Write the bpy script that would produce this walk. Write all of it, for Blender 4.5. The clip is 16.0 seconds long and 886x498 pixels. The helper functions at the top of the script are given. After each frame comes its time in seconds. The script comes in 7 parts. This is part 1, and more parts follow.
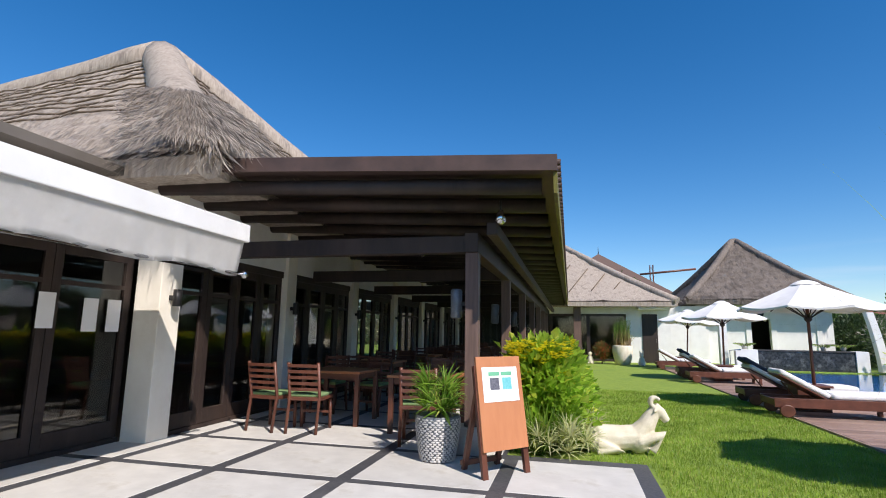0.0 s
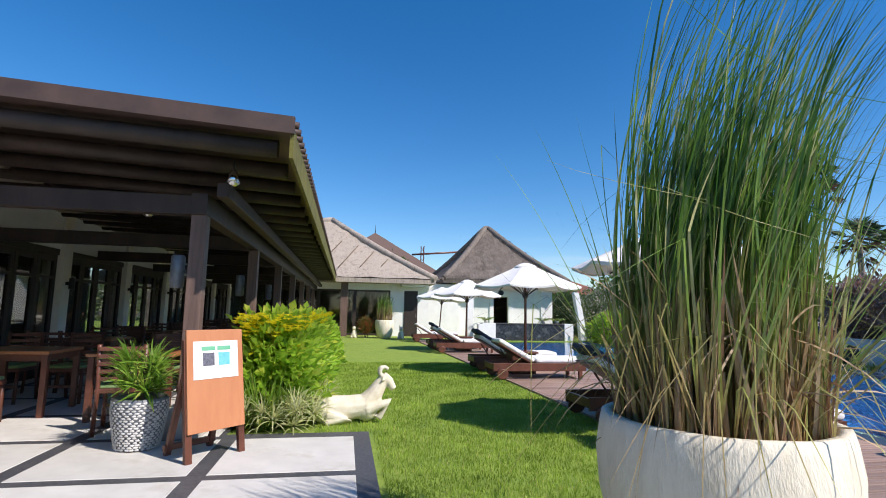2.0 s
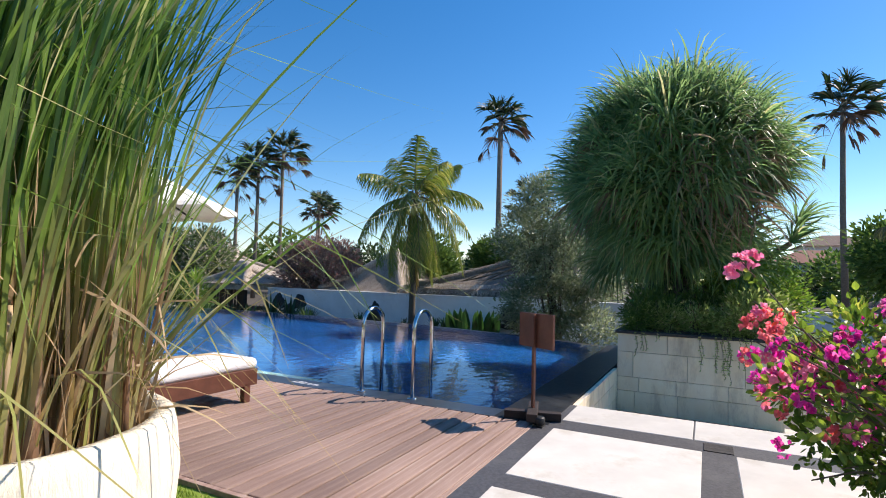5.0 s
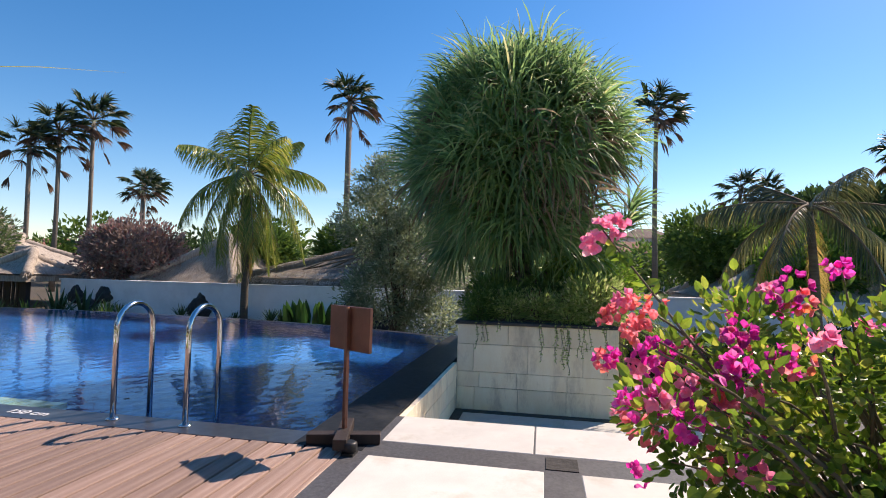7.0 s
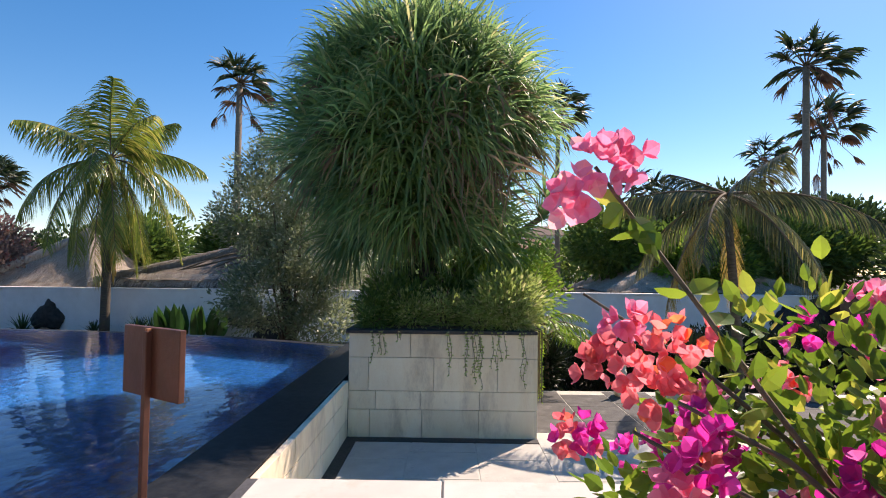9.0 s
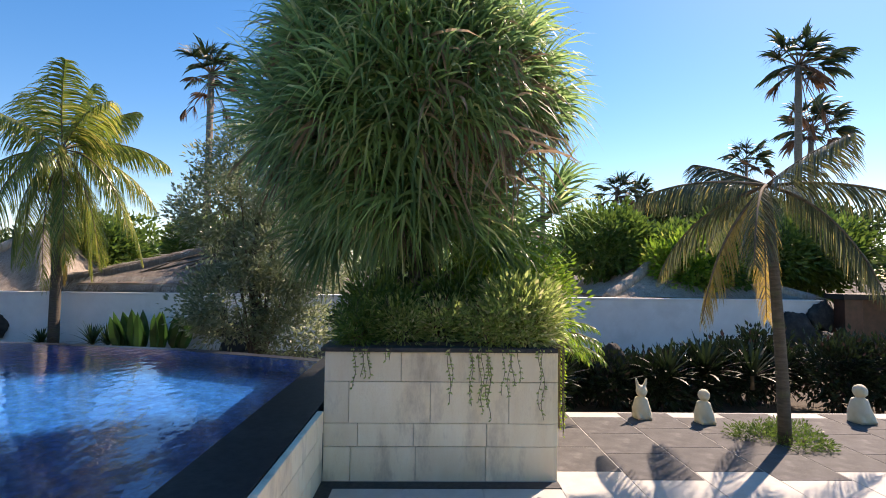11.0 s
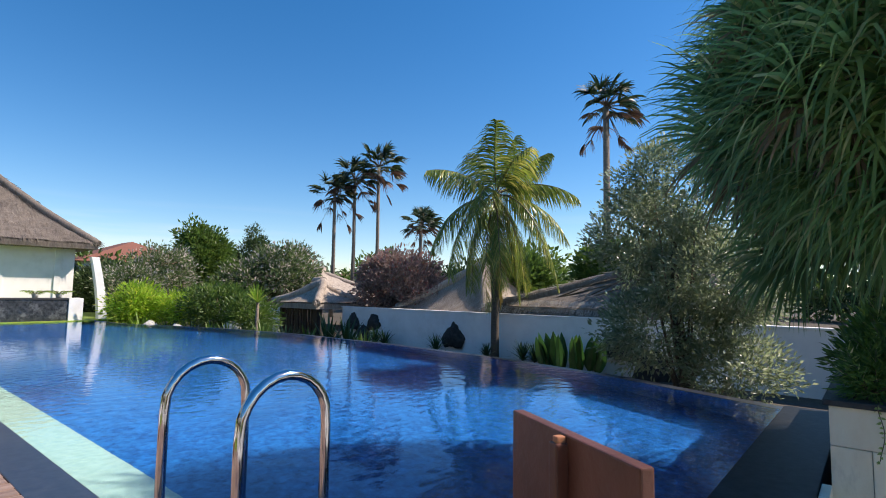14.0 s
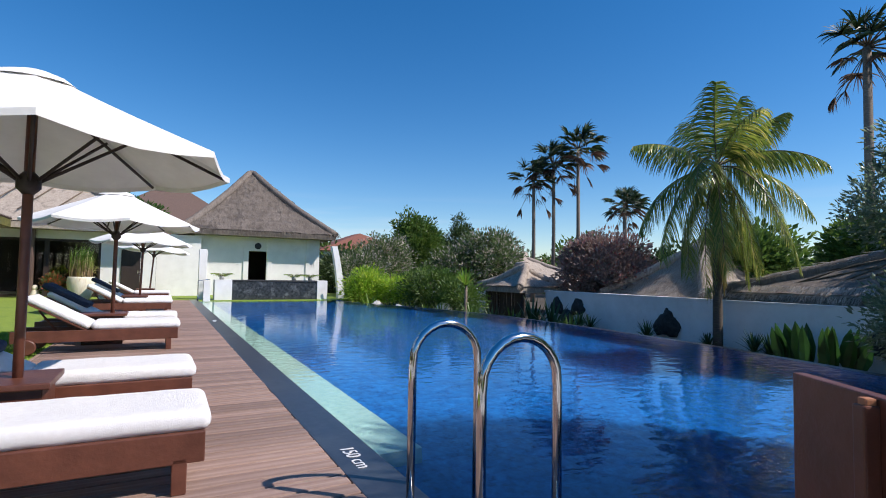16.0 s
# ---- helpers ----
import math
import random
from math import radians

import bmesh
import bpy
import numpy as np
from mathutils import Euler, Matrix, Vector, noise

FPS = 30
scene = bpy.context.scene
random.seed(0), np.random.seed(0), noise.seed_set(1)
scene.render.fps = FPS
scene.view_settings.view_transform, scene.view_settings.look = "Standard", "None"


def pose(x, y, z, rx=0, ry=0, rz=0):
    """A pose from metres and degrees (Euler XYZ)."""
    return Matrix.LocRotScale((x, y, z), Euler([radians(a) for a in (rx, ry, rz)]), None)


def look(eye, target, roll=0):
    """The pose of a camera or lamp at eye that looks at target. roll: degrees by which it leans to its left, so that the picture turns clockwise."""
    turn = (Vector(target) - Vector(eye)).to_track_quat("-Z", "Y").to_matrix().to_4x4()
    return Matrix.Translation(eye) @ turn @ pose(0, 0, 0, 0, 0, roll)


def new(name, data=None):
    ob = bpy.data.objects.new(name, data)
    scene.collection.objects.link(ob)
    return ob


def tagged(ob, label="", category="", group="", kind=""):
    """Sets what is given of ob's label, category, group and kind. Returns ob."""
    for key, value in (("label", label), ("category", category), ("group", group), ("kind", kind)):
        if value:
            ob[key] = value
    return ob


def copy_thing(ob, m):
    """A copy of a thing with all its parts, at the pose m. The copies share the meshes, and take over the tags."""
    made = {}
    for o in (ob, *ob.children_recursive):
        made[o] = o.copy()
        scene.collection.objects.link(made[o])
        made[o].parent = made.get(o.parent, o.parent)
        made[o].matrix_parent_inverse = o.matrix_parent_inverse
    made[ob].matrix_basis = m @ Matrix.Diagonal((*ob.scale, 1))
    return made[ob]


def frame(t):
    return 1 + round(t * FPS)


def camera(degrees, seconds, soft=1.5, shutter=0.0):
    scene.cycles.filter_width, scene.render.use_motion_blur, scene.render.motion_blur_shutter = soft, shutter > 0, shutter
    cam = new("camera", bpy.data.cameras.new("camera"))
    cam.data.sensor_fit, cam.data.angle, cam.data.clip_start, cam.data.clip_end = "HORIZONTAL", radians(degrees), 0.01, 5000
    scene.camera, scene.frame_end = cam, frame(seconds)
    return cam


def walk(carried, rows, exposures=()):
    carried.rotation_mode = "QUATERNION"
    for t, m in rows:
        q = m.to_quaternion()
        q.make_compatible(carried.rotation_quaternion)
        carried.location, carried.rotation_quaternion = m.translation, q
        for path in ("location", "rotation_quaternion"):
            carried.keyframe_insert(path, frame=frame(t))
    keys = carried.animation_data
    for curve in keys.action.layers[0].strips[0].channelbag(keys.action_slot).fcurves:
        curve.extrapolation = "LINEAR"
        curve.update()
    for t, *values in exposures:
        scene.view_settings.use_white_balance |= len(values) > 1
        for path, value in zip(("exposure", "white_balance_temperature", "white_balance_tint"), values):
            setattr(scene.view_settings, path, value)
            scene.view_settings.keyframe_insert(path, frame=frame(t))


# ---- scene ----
cam = camera(81.2, 16.0, soft=1.0)
PATH = [
    (0, (2.323, 2.041, 1.295), (1.852, 3.959, 1.612), 0.9),
    (0.5, (2.368, 2.084, 1.294), (2.11, 4.042, 1.61), 1.1),
    (1, (2.493, 2.125, 1.288), (2.424, 4.1, 1.594), 1.2),
    (1.5, (2.646, 2.181, 1.265), (2.785, 4.156, 1.547), 1.1),
    (2, (2.76, 2.216, 1.263), (3.121, 4.168, 1.504), 1.1),
    (2.5, (2.851, 2.282, 1.27), (3.508, 4.16, 1.476), 1.3),
    (3, (2.945, 2.372, 1.285), (4.0, 4.061, 1.477), 1.4),
    (3.5, (3.118, 2.436, 1.286), (4.39, 3.968, 1.471), 1.4),
    (4, (3.324, 2.505, 1.293), (4.727, 3.922, 1.445), 1.4),
    (4.5, (3.518, 2.571, 1.28), (5.147, 3.724, 1.411), 1.6),
    (5, (3.746, 2.594, 1.24), (5.525, 3.501, 1.349), 1.6),
    (7.5, (5.17, 2.654, 1.205), (7.152, 2.905, 1.287), 1.1),
    (8, (5.449, 2.661, 1.212), (7.444, 2.769, 1.293), 0.8),
    (8.5, (5.757, 2.63, 1.21), (7.755, 2.691, 1.289), 0.6),
    (9, (6.056, 2.655, 1.203), (8.054, 2.683, 1.282), 0.6),
    (11.5, (7.352, 2.978, 1.199), (9.35, 2.926, 1.291), 0.7),
    (12, (7.485, 3.162, 1.195), (9.473, 3.340, 1.319), 1.0),
    (12.5, (7.475, 3.298, 1.225), (9.425, 3.722, 1.358), 0.9),
    (13, (7.424, 3.399, 1.236), (9.29, 4.102, 1.387), 0.8),
    (13.5, (7.39, 3.458, 1.228), (9.101, 4.479, 1.398), 0.7),
    (14, (7.36, 3.485, 1.21), (8.892, 4.76, 1.376), 0.9),
    (14.5, (7.334, 3.501, 1.19), (8.672, 4.979, 1.354), 0.9),
    (15, (7.305, 3.5, 1.18), (8.494, 5.101, 1.329), 0.9),
    (15.5, (7.275, 3.515, 1.157), (8.341, 5.202, 1.289), 0.9),
    (16, (7.249, 3.535, 1.128), (8.2, 5.291, 1.228), 1.0),
]
EXPOSURES = [(0, 0.3, 6500, 16), (2.0, 0.36, 6500, 16), (3.5, 0.46, 6600, 16), (5.0, 0.58, 7000, 17), (7.5, 0.62, 7700, 22), (9.0, 0.7, 7900, 23), (11.5, 0.98, 8300, 26), (12.5, 1.0, 8300, 25), (13.0, 0.92, 7900, 23), (14.0, 0.55, 7150, 18), (16.0, 0.22, 6500, 16)]
walk(cam, [(t, look(eye, target, roll)) for t, eye, target, roll in PATH], EXPOSURES)

# ---- daylight ----
SUN_ELEV, SUN_DIR = radians(44), (0.74, -0.67)
world = bpy.data.worlds.new("sky")
scene.world = world
world.use_nodes = True
wn = world.node_tree
sky = wn.nodes.new("ShaderNodeTexSky")
sky.sky_type = "NISHITA"
sky.sun_disc = False
sky.sun_elevation = SUN_ELEV
sky.sun_rotation = math.atan2(SUN_DIR[0], SUN_DIR[1])
sky.altitude = 300
sky.air_density, sky.dust_density, sky.ozone_density = 1.0, 0.2, 3.2
deep = wn.nodes.new("ShaderNodeHueSaturation")
deep.inputs["Saturation"].default_value = 1.36
wn.links.new(sky.outputs[0], deep.inputs["Color"])
# thin streaks of high cloud low over the horizon
wc = wn.nodes.new("ShaderNodeTexCoord")
wm = wn.nodes.new("ShaderNodeMapping")
wm.inputs["Scale"].default_value = (2.2, 2.2, 26)
wn.links.new(wc.outputs["Generated"], wm.inputs[0])
wz = wn.nodes.new("ShaderNodeTexNoise")
wz.inputs["Scale"].default_value, wz.inputs["Detail"].default_value = 1.0, 5
wn.links.new(wm.outputs[0], wz.inputs["Vector"])
ws = wn.nodes.new("ShaderNodeSeparateXYZ")
wn.links.new(wc.outputs["Generated"], ws.inputs[0])


def wmath(op, a, b):
    n = wn.nodes.new("ShaderNodeMath")
    n.operation, n.use_clamp = op, True
    for s_, v_ in zip(n.inputs, (a, b)):
        if isinstance(v_, (int, float)):
            s_.default_value = v_
        else:
            wn.links.new(v_, s_)
    return n.outputs[0]


streak = wmath("MULTIPLY", wmath("SUBTRACT", wz.outputs["Fac"], 0.52), 5.0)
low = wmath("SUBTRACT", 1.0, wmath("MULTIPLY", ws.outputs[2], 6.5))
cloud = wn.nodes.new("ShaderNodeMix")
cloud.data_type = "RGBA"
wn.links.new(wmath("MULTIPLY", wmath("MULTIPLY", streak, low), 0.75), cloud.inputs[0])
wn.links.new(deep.outputs[0], cloud.inputs[6])
cloud.inputs[7].default_value = (6.0, 6.3, 6.6, 1)
wn.links.new(cloud.outputs[2], wn.nodes["Background"].inputs[0])
wn.nodes["Background"].inputs[1].default_value = 0.12
sun = new("sun", bpy.data.lights.new("sun", "SUN"))
sun.data.energy, sun.data.angle, sun.data.color = 4.6, radians(0.55), (1.0, 0.95, 0.87)
_v = Vector((SUN_DIR[0] * math.cos(SUN_ELEV), SUN_DIR[1] * math.cos(SUN_ELEV), math.sin(SUN_ELEV)))
sun.matrix_world = look(_v * 60, (0, 0, 0))


# ---- materials ----
def nodes_of(name):
    m = bpy.data.materials.new(name)
    m.use_nodes = True
    nt = m.node_tree
    return m, nt, nt.nodes["Principled BSDF"]


def mixc(nt, fac, a, b, blend="MIX"):
    n = nt.nodes.new("ShaderNodeMix")
    n.data_type, n.blend_type = "RGBA", blend
    for sock, v in ((n.inputs[0], fac), (n.inputs[6], a), (n.inputs[7], b)):
        if isinstance(v, (int, float)):
            sock.default_value = v
        elif isinstance(v, tuple):
            sock.default_value = (*v[:3], 1)
        else:
            nt.links.new(v, sock)
    return n.outputs[2]


def noise_of(nt, scale, detail=4, stretch=(1, 1, 1), rough=0.55):
    tc = nt.nodes.new("ShaderNodeTexCoord")
    mp = nt.nodes.new("ShaderNodeMapping")
    mp.inputs["Scale"].default_value = stretch
    nt.links.new(tc.outputs["Object"], mp.inputs[0])
    n = nt.nodes.new("ShaderNodeTexNoise")
    n.inputs["Scale"].default_value, n.inputs["Detail"].default_value, n.inputs["Roughness"].default_value = scale, detail, rough
    nt.links.new(mp.outputs[0], n.inputs["Vector"])
    return n.outputs["Fac"]


def ramp(nt, src, lo, hi):
    n = nt.nodes.new("ShaderNodeMapRange")
    n.inputs[1].default_value, n.inputs[2].default_value = lo, hi
    nt.links.new(src, n.inputs[0])
    return n.outputs[0]


def mat(name, a, b, scale=6.0, rough=0.7, metal=0.0, bump=0.15, bscale=60.0, stretch=(1, 1, 1), stain=None, stain_scale=1.3, vary=0.0, detail=4):
    """A surface of two tones, with fine relief, a wider stain and a tone of its own for each piece."""
    m, nt, p = nodes_of(name)
    col = mixc(nt, ramp(nt, noise_of(nt, scale, detail, stretch), 0.3, 0.7), a, b)
    if stain:
        col = mixc(nt, ramp(nt, noise_of(nt, stain_scale, 6, stretch, 0.7), 0.52, 0.75), col, stain)
    if vary:
        oi = nt.nodes.new("ShaderNodeObjectInfo")
        hv = nt.nodes.new("ShaderNodeHueSaturation")
        nt.links.new(col, hv.inputs["Color"])
        mr = nt.nodes.new("ShaderNodeMapRange")
        mr.inputs[3].default_value, mr.inputs[4].default_value = 1 - vary, 1 + vary
        nt.links.new(oi.outputs["Random"], mr.inputs[0])
        nt.links.new(mr.outputs[0], hv.inputs["Value"])
        col = hv.outputs[0]
    nt.links.new(col, p.inputs["Base Color"])
    p.inputs["Roughness"].default_value, p.inputs["Metallic"].default_value = rough, metal
    if bump:
        bn = nt.nodes.new("ShaderNodeBump")
        bn.inputs["Strength"].default_value = bump
        bn.inputs["Distance"].default_value = 0.01
        nt.links.new(noise_of(nt, bscale, 4, stretch), bn.inputs["Height"])
        nt.links.new(bn.outputs[0], p.inputs["Normal"])
    return m


def leaf_mat(name, a, b, c=None, rough=0.45, glow=0.35, blotch=2.0, low=None, share=0.14):
    """Leaves: each its own tone between a and b, a share of c; light passes through them. low: (tone, z0, z1), older growth at the foot."""
    m, nt, p = nodes_of(name)
    geo = nt.nodes.new("ShaderNodeNewGeometry")
    r = geo.outputs["Random Per Island"]
    col = mixc(nt, r, a, b)
    if c:
        col = mixc(nt, ramp(nt, r, 1 - share, 1.04 - share), col, c)
    col = mixc(nt, ramp(nt, noise_of(nt, blotch, 3), 0.35, 0.7), col, tuple(x * 0.62 for x in a))
    if low:
        tc = nt.nodes.new("ShaderNodeTexCoord")
        sp = nt.nodes.new("ShaderNodeSeparateXYZ")
        nt.links.new(tc.outputs["Object"], sp.inputs[0])
        ad = nt.nodes.new("ShaderNodeMath")
        ad.operation = "MULTIPLY_ADD"
        nt.links.new(r, ad.inputs[0])
        ad.inputs[1].default_value = (low[2] - low[1]) * 0.7
        nt.links.new(sp.outputs[2], ad.inputs[2])
        col = mixc(nt, ramp(nt, ad.outputs[0], low[1], low[2]), low[0], col)
    nt.links.new(col, p.inputs["Base Color"])
    p.inputs["Roughness"].default_value = rough
    tr = nt.nodes.new("ShaderNodeBsdfTranslucent")
    hv = nt.nodes.new("ShaderNodeHueSaturation")
    hv.inputs["Value"].default_value = 1.5
    nt.links.new(col, hv.inputs["Color"])
    nt.links.new(hv.outputs[0], tr.inputs[0])
    mx = nt.nodes.new("ShaderNodeMixShader")
    mx.inputs[0].default_value = glow
    nt.links.new(p.outputs[0], mx.inputs[1])
    nt.links.new(tr.outputs[0], mx.inputs[2])
    nt.links.new(mx.outputs[0], nt.nodes["Material Output"].inputs[0])
    return m


M_PAVER = mat("pale_concrete_paver", (0.52, 0.5, 0.46), (0.63, 0.61, 0.56), 3.0, 0.75, 0, 0.12, 90, stain=(0.42, 0.38, 0.31), stain_scale=1.6, vary=0.06)
M_STRIP = mat("charcoal_terrazzo", (0.045, 0.045, 0.05), (0.09, 0.09, 0.095), 40, 0.55, 0, 0.1, 160, stain=(0.13, 0.13, 0.13))
M_DECK = mat("weathered_deck_wood", (0.24, 0.15, 0.115), (0.36, 0.245, 0.195), 5, 0.6, 0, 0.35, 40, (0.25, 6, 6), stain=(0.42, 0.32, 0.26), stain_scale=2.5, vary=0.24)
M_LAWN = mat("lawn_soil", (0.18, 0.27, 0.03), (0.27, 0.36, 0.05), 9, 0.95, 0, 0.8, 220, stain=(0.15, 0.25, 0.04), stain_scale=0.9)
M_BLADE = leaf_mat("lawn_blade", (0.23, 0.36, 0.03), (0.39, 0.51, 0.08), (0.5, 0.47, 0.16), 0.6, 0.35)
M_EARTH = mat("garden_earth", (0.05, 0.04, 0.03), (0.1, 0.08, 0.055), 7, 0.95, 0, 0.6, 60)
M_COURT = mat("court_stone", (0.42, 0.41, 0.37), (0.54, 0.52, 0.47), 5, 0.8, 0, 0.2, 80, stain=(0.2, 0.19, 0.18))
# court stone again, with the dappled tree shade put into its darker colour
M_COURTSHADE = mat("shaded_court_stone", (0.05, 0.049, 0.048), (0.095, 0.092, 0.09), 5, 0.85, 0, 0.3, 80, stain=(0.16, 0.155, 0.15), stain_scale=2.6)
M_WALL = mat("white_render", (0.74, 0.73, 0.7), (0.82, 0.81, 0.78), 2.2, 0.85, 0, 0.12, 60, stain=(0.66, 0.64, 0.6), stain_scale=0.8)
M_LIME = mat("limestone_block", (0.84, 0.69, 0.5), (0.9, 0.79, 0.62), 4, 0.85, 0, 0.35, 50, (1.6, 1.6, 0.6), stain=(0.5, 0.39, 0.28), stain_scale=2.1, vary=0.1)
M_GROUT = mat("limestone_grout", (0.42, 0.36, 0.29), (0.54, 0.47, 0.38), 9, 0.95, 0, 0.4, 80, stain=(0.2, 0.17, 0.14))
M_CAP = mat("dark_lava_cap", (0.02, 0.02, 0.022), (0.05, 0.05, 0.05), 25, 0.7, 0, 0.4, 60)
M_RIM = mat("black_pool_tile", (0.02, 0.024, 0.035), (0.045, 0.05, 0.065), 14, 0.3, 0, 0.05, 40, stain=(0.07, 0.08, 0.09))
M_WETRIM = mat("wet_black_tile", (0.012, 0.014, 0.017), (0.026, 0.029, 0.033), 14, 0.5, 0, 0.1, 30, stain=(0.05, 0.053, 0.055))
M_WETRIM.node_tree.nodes["Principled BSDF"].inputs["Specular IOR Level"].default_value = 0.1
M_WOOD = mat("dark_timber", (0.018, 0.011, 0.009), (0.04, 0.024, 0.018), 5, 0.6, 0, 0.25, 40, (1, 1, 0.2), stain=(0.06, 0.036, 0.028))
M_POST = mat("brown_post_timber", (0.1, 0.062, 0.048), (0.16, 0.1, 0.08), 6, 0.6, 0, 0.25, 40, (4, 4, 0.3))
M_COLUMN = mat("cream_rendered_column", (0.78, 0.73, 0.62), (0.84, 0.8, 0.7), 2.2, 0.85, 0, 0.15, 60, stain=(0.7, 0.64, 0.53), stain_scale=0.8)
M_REDW = mat("red_brown_timber", (0.085, 0.028, 0.016), (0.15, 0.052, 0.03), 6, 0.42, 0, 0.2, 40, (1, 1, 1), vary=0.12)
M_ROOFSH = mat("brown_roof_sheet", (0.045, 0.027, 0.022), (0.082, 0.048, 0.038), 4, 0.6, 0, 0.15, 30)
M_MOSS = mat("mossy_fascia", (0.09, 0.09, 0.02), (0.17, 0.15, 0.03), 5, 0.9, 0, 0.4, 40, stain=(0.05, 0.035, 0.02))
M_STEEL = mat("polished_steel", (0.6, 0.6, 0.6), (0.7, 0.7, 0.7), 4, 0.12, 1.0, 0.02, 30)
M_FABRIC = mat("cream_canvas", (0.78, 0.76, 0.72), (0.85, 0.83, 0.79), 6, 0.9, 0, 0.2, 300, stain=(0.7, 0.68, 0.63))
M_TOWEL = mat("white_towelling", (0.8, 0.78, 0.77), (0.86, 0.85, 0.84), 30, 0.95, 0, 0.7, 260)
M_NAVY = mat("navy_towelling", (0.03, 0.035, 0.06), (0.055, 0.06, 0.09), 30, 0.95, 0, 0.7, 260)
M_GREENC = mat("green_cushion", (0.16, 0.26, 0.1), (0.22, 0.33, 0.14), 30, 0.9, 0, 0.4, 250)
M_STATUE = mat("cream_cast_stone", (0.62, 0.55, 0.4), (0.74, 0.68, 0.54), 9, 0.85, 0, 0.5, 70, stain=(0.48, 0.42, 0.3), stain_scale=3)
M_POT = mat("cream_rendered_pot", (0.72, 0.65, 0.5), (0.82, 0.76, 0.62), 7, 0.8, 0, 0.55, 45, (2.4, 2.4, 0.5), stain=(0.6, 0.52, 0.38), stain_scale=2.0)
M_PEBBLE = mat("pebble_grey", (0.45, 0.44, 0.42), (0.64, 0.62, 0.59), 20, 0.5, 0, 0.2, 90)
M_BOARD = mat("orange_stained_board", (0.44, 0.17, 0.075), (0.52, 0.22, 0.1), 3, 0.5, 0, 0.1, 60, (3, 3, 0.6), stain=(0.38, 0.14, 0.06))
M_PAPER = mat("white_paper", (0.8, 0.8, 0.8), (0.84, 0.84, 0.84), 3, 0.5, 0, 0.02, 50)
M_PGREEN = mat("printed_green", (0.12, 0.4, 0.24), (0.16, 0.46, 0.28), 5, 0.5, 0, 0, 5)
M_PBLUE = mat("printed_teal", (0.1, 0.42, 0.46), (0.2, 0.55, 0.58), 60, 0.5, 0, 0, 5)
M_PDARK = mat("printed_grey", (0.05, 0.05, 0.07), (0.2, 0.2, 0.24), 90, 0.5, 0, 0, 5)
M_LAVA = mat("lava_rock", (0.02, 0.019, 0.018), (0.06, 0.055, 0.05), 8, 0.95, 0, 1.0, 25)
M_WTEXT = mat("white_lettering", (0.75, 0.75, 0.75), (0.8, 0.8, 0.8), 3, 0.5, 0, 0, 5)
M_TRUNK = mat("palm_trunk_bark", (0.14, 0.11, 0.085), (0.26, 0.21, 0.165), 8, 0.95, 0, 0.8, 20, (1, 1, 4))
# ringed bark with mossy stain, darkened all round to hold the trunk's shadow side
M_DARKTRUNK = mat("shade_dark_ringed_trunk", (0.06, 0.048, 0.038), (0.13, 0.105, 0.08), 8, 0.95, 0, 0.8, 20, (1, 1, 5), stain=(0.09, 0.11, 0.045))
M_STEM = mat("woody_stem", (0.1, 0.07, 0.045), (0.2, 0.15, 0.1), 10, 0.9, 0, 0.5, 40)
M_THATCH = mat("grey_thatch", (0.29, 0.235, 0.19), (0.48, 0.41, 0.335), 9, 0.98, 0, 1.0, 45, (2.5, 2.5, 0.5), stain=(0.14, 0.115, 0.095), stain_scale=2.2, detail=10)
M_OLDTHATCH = mat("old_brown_thatch", (0.13, 0.105, 0.088), (0.25, 0.21, 0.175), 9, 0.98, 0, 1.0, 45, (2.5, 2.5, 0.5), stain=(0.08, 0.064, 0.053), stain_scale=2.2, detail=10)
M_OLDSTRAW = leaf_mat("old_thatch_straw", (0.17, 0.14, 0.115), (0.34, 0.29, 0.24), (0.08, 0.065, 0.055), 0.9, 0.15)
# straw lightened so that the villa eaves look sunlit
M_SUNSTRAW = leaf_mat("sunlit_pale_straw", (0.55, 0.5, 0.44), (0.78, 0.73, 0.66), (0.4, 0.34, 0.28), 0.9, 0.3)
M_STRAW = leaf_mat("thatch_straw", (0.36, 0.3, 0.25), (0.58, 0.52, 0.44), (0.17, 0.14, 0.115), 0.9, 0.2)
M_TILEROOF = mat("brown_shingle_roof", (0.11, 0.07, 0.055), (0.16, 0.105, 0.085), 20, 0.9, 0, 0.5, 25, (1, 1, 5))
M_REDTILE = mat("red_clay_tile", (0.17, 0.065, 0.045), (0.26, 0.105, 0.07), 16, 0.85, 0, 0.6, 18)
# dark tone for all room surfaces; the indoor dimness is put into the colour
M_INSIDE = mat("interior_coloured_dim", (0.1, 0.085, 0.07), (0.14, 0.12, 0.1), 2, 0.9)
M_TABLE = mat("orange_teak", (0.33, 0.12, 0.045), (0.42, 0.17, 0.07), 6, 0.35, 0, 0.1, 40, (1, 5, 5))
M_BLACKM = mat("black_metal", (0.015, 0.015, 0.016), (0.03, 0.03, 0.03), 20, 0.45, 0.3, 0.05, 60)
M_GREYM = mat("grey_painted_metal", (0.13, 0.14, 0.15), (0.18, 0.19, 0.2), 20, 0.5, 0.3, 0.05, 60)
# blue mosaic, its mottling made stronger to stand in for caustic light
M_HULL = mat("pool_blue_mosaic", (0.002, 0.03, 0.14), (0.007, 0.16, 0.46), 14, 0.35, 0, 0.0, 40, stain=(0.002, 0.03, 0.12), stain_scale=0.45)
M_LEDGE = mat("pale_pool_ledge", (0.4, 0.44, 0.33), (0.53, 0.55, 0.44), 14, 0.6, 0, 0.1, 60)
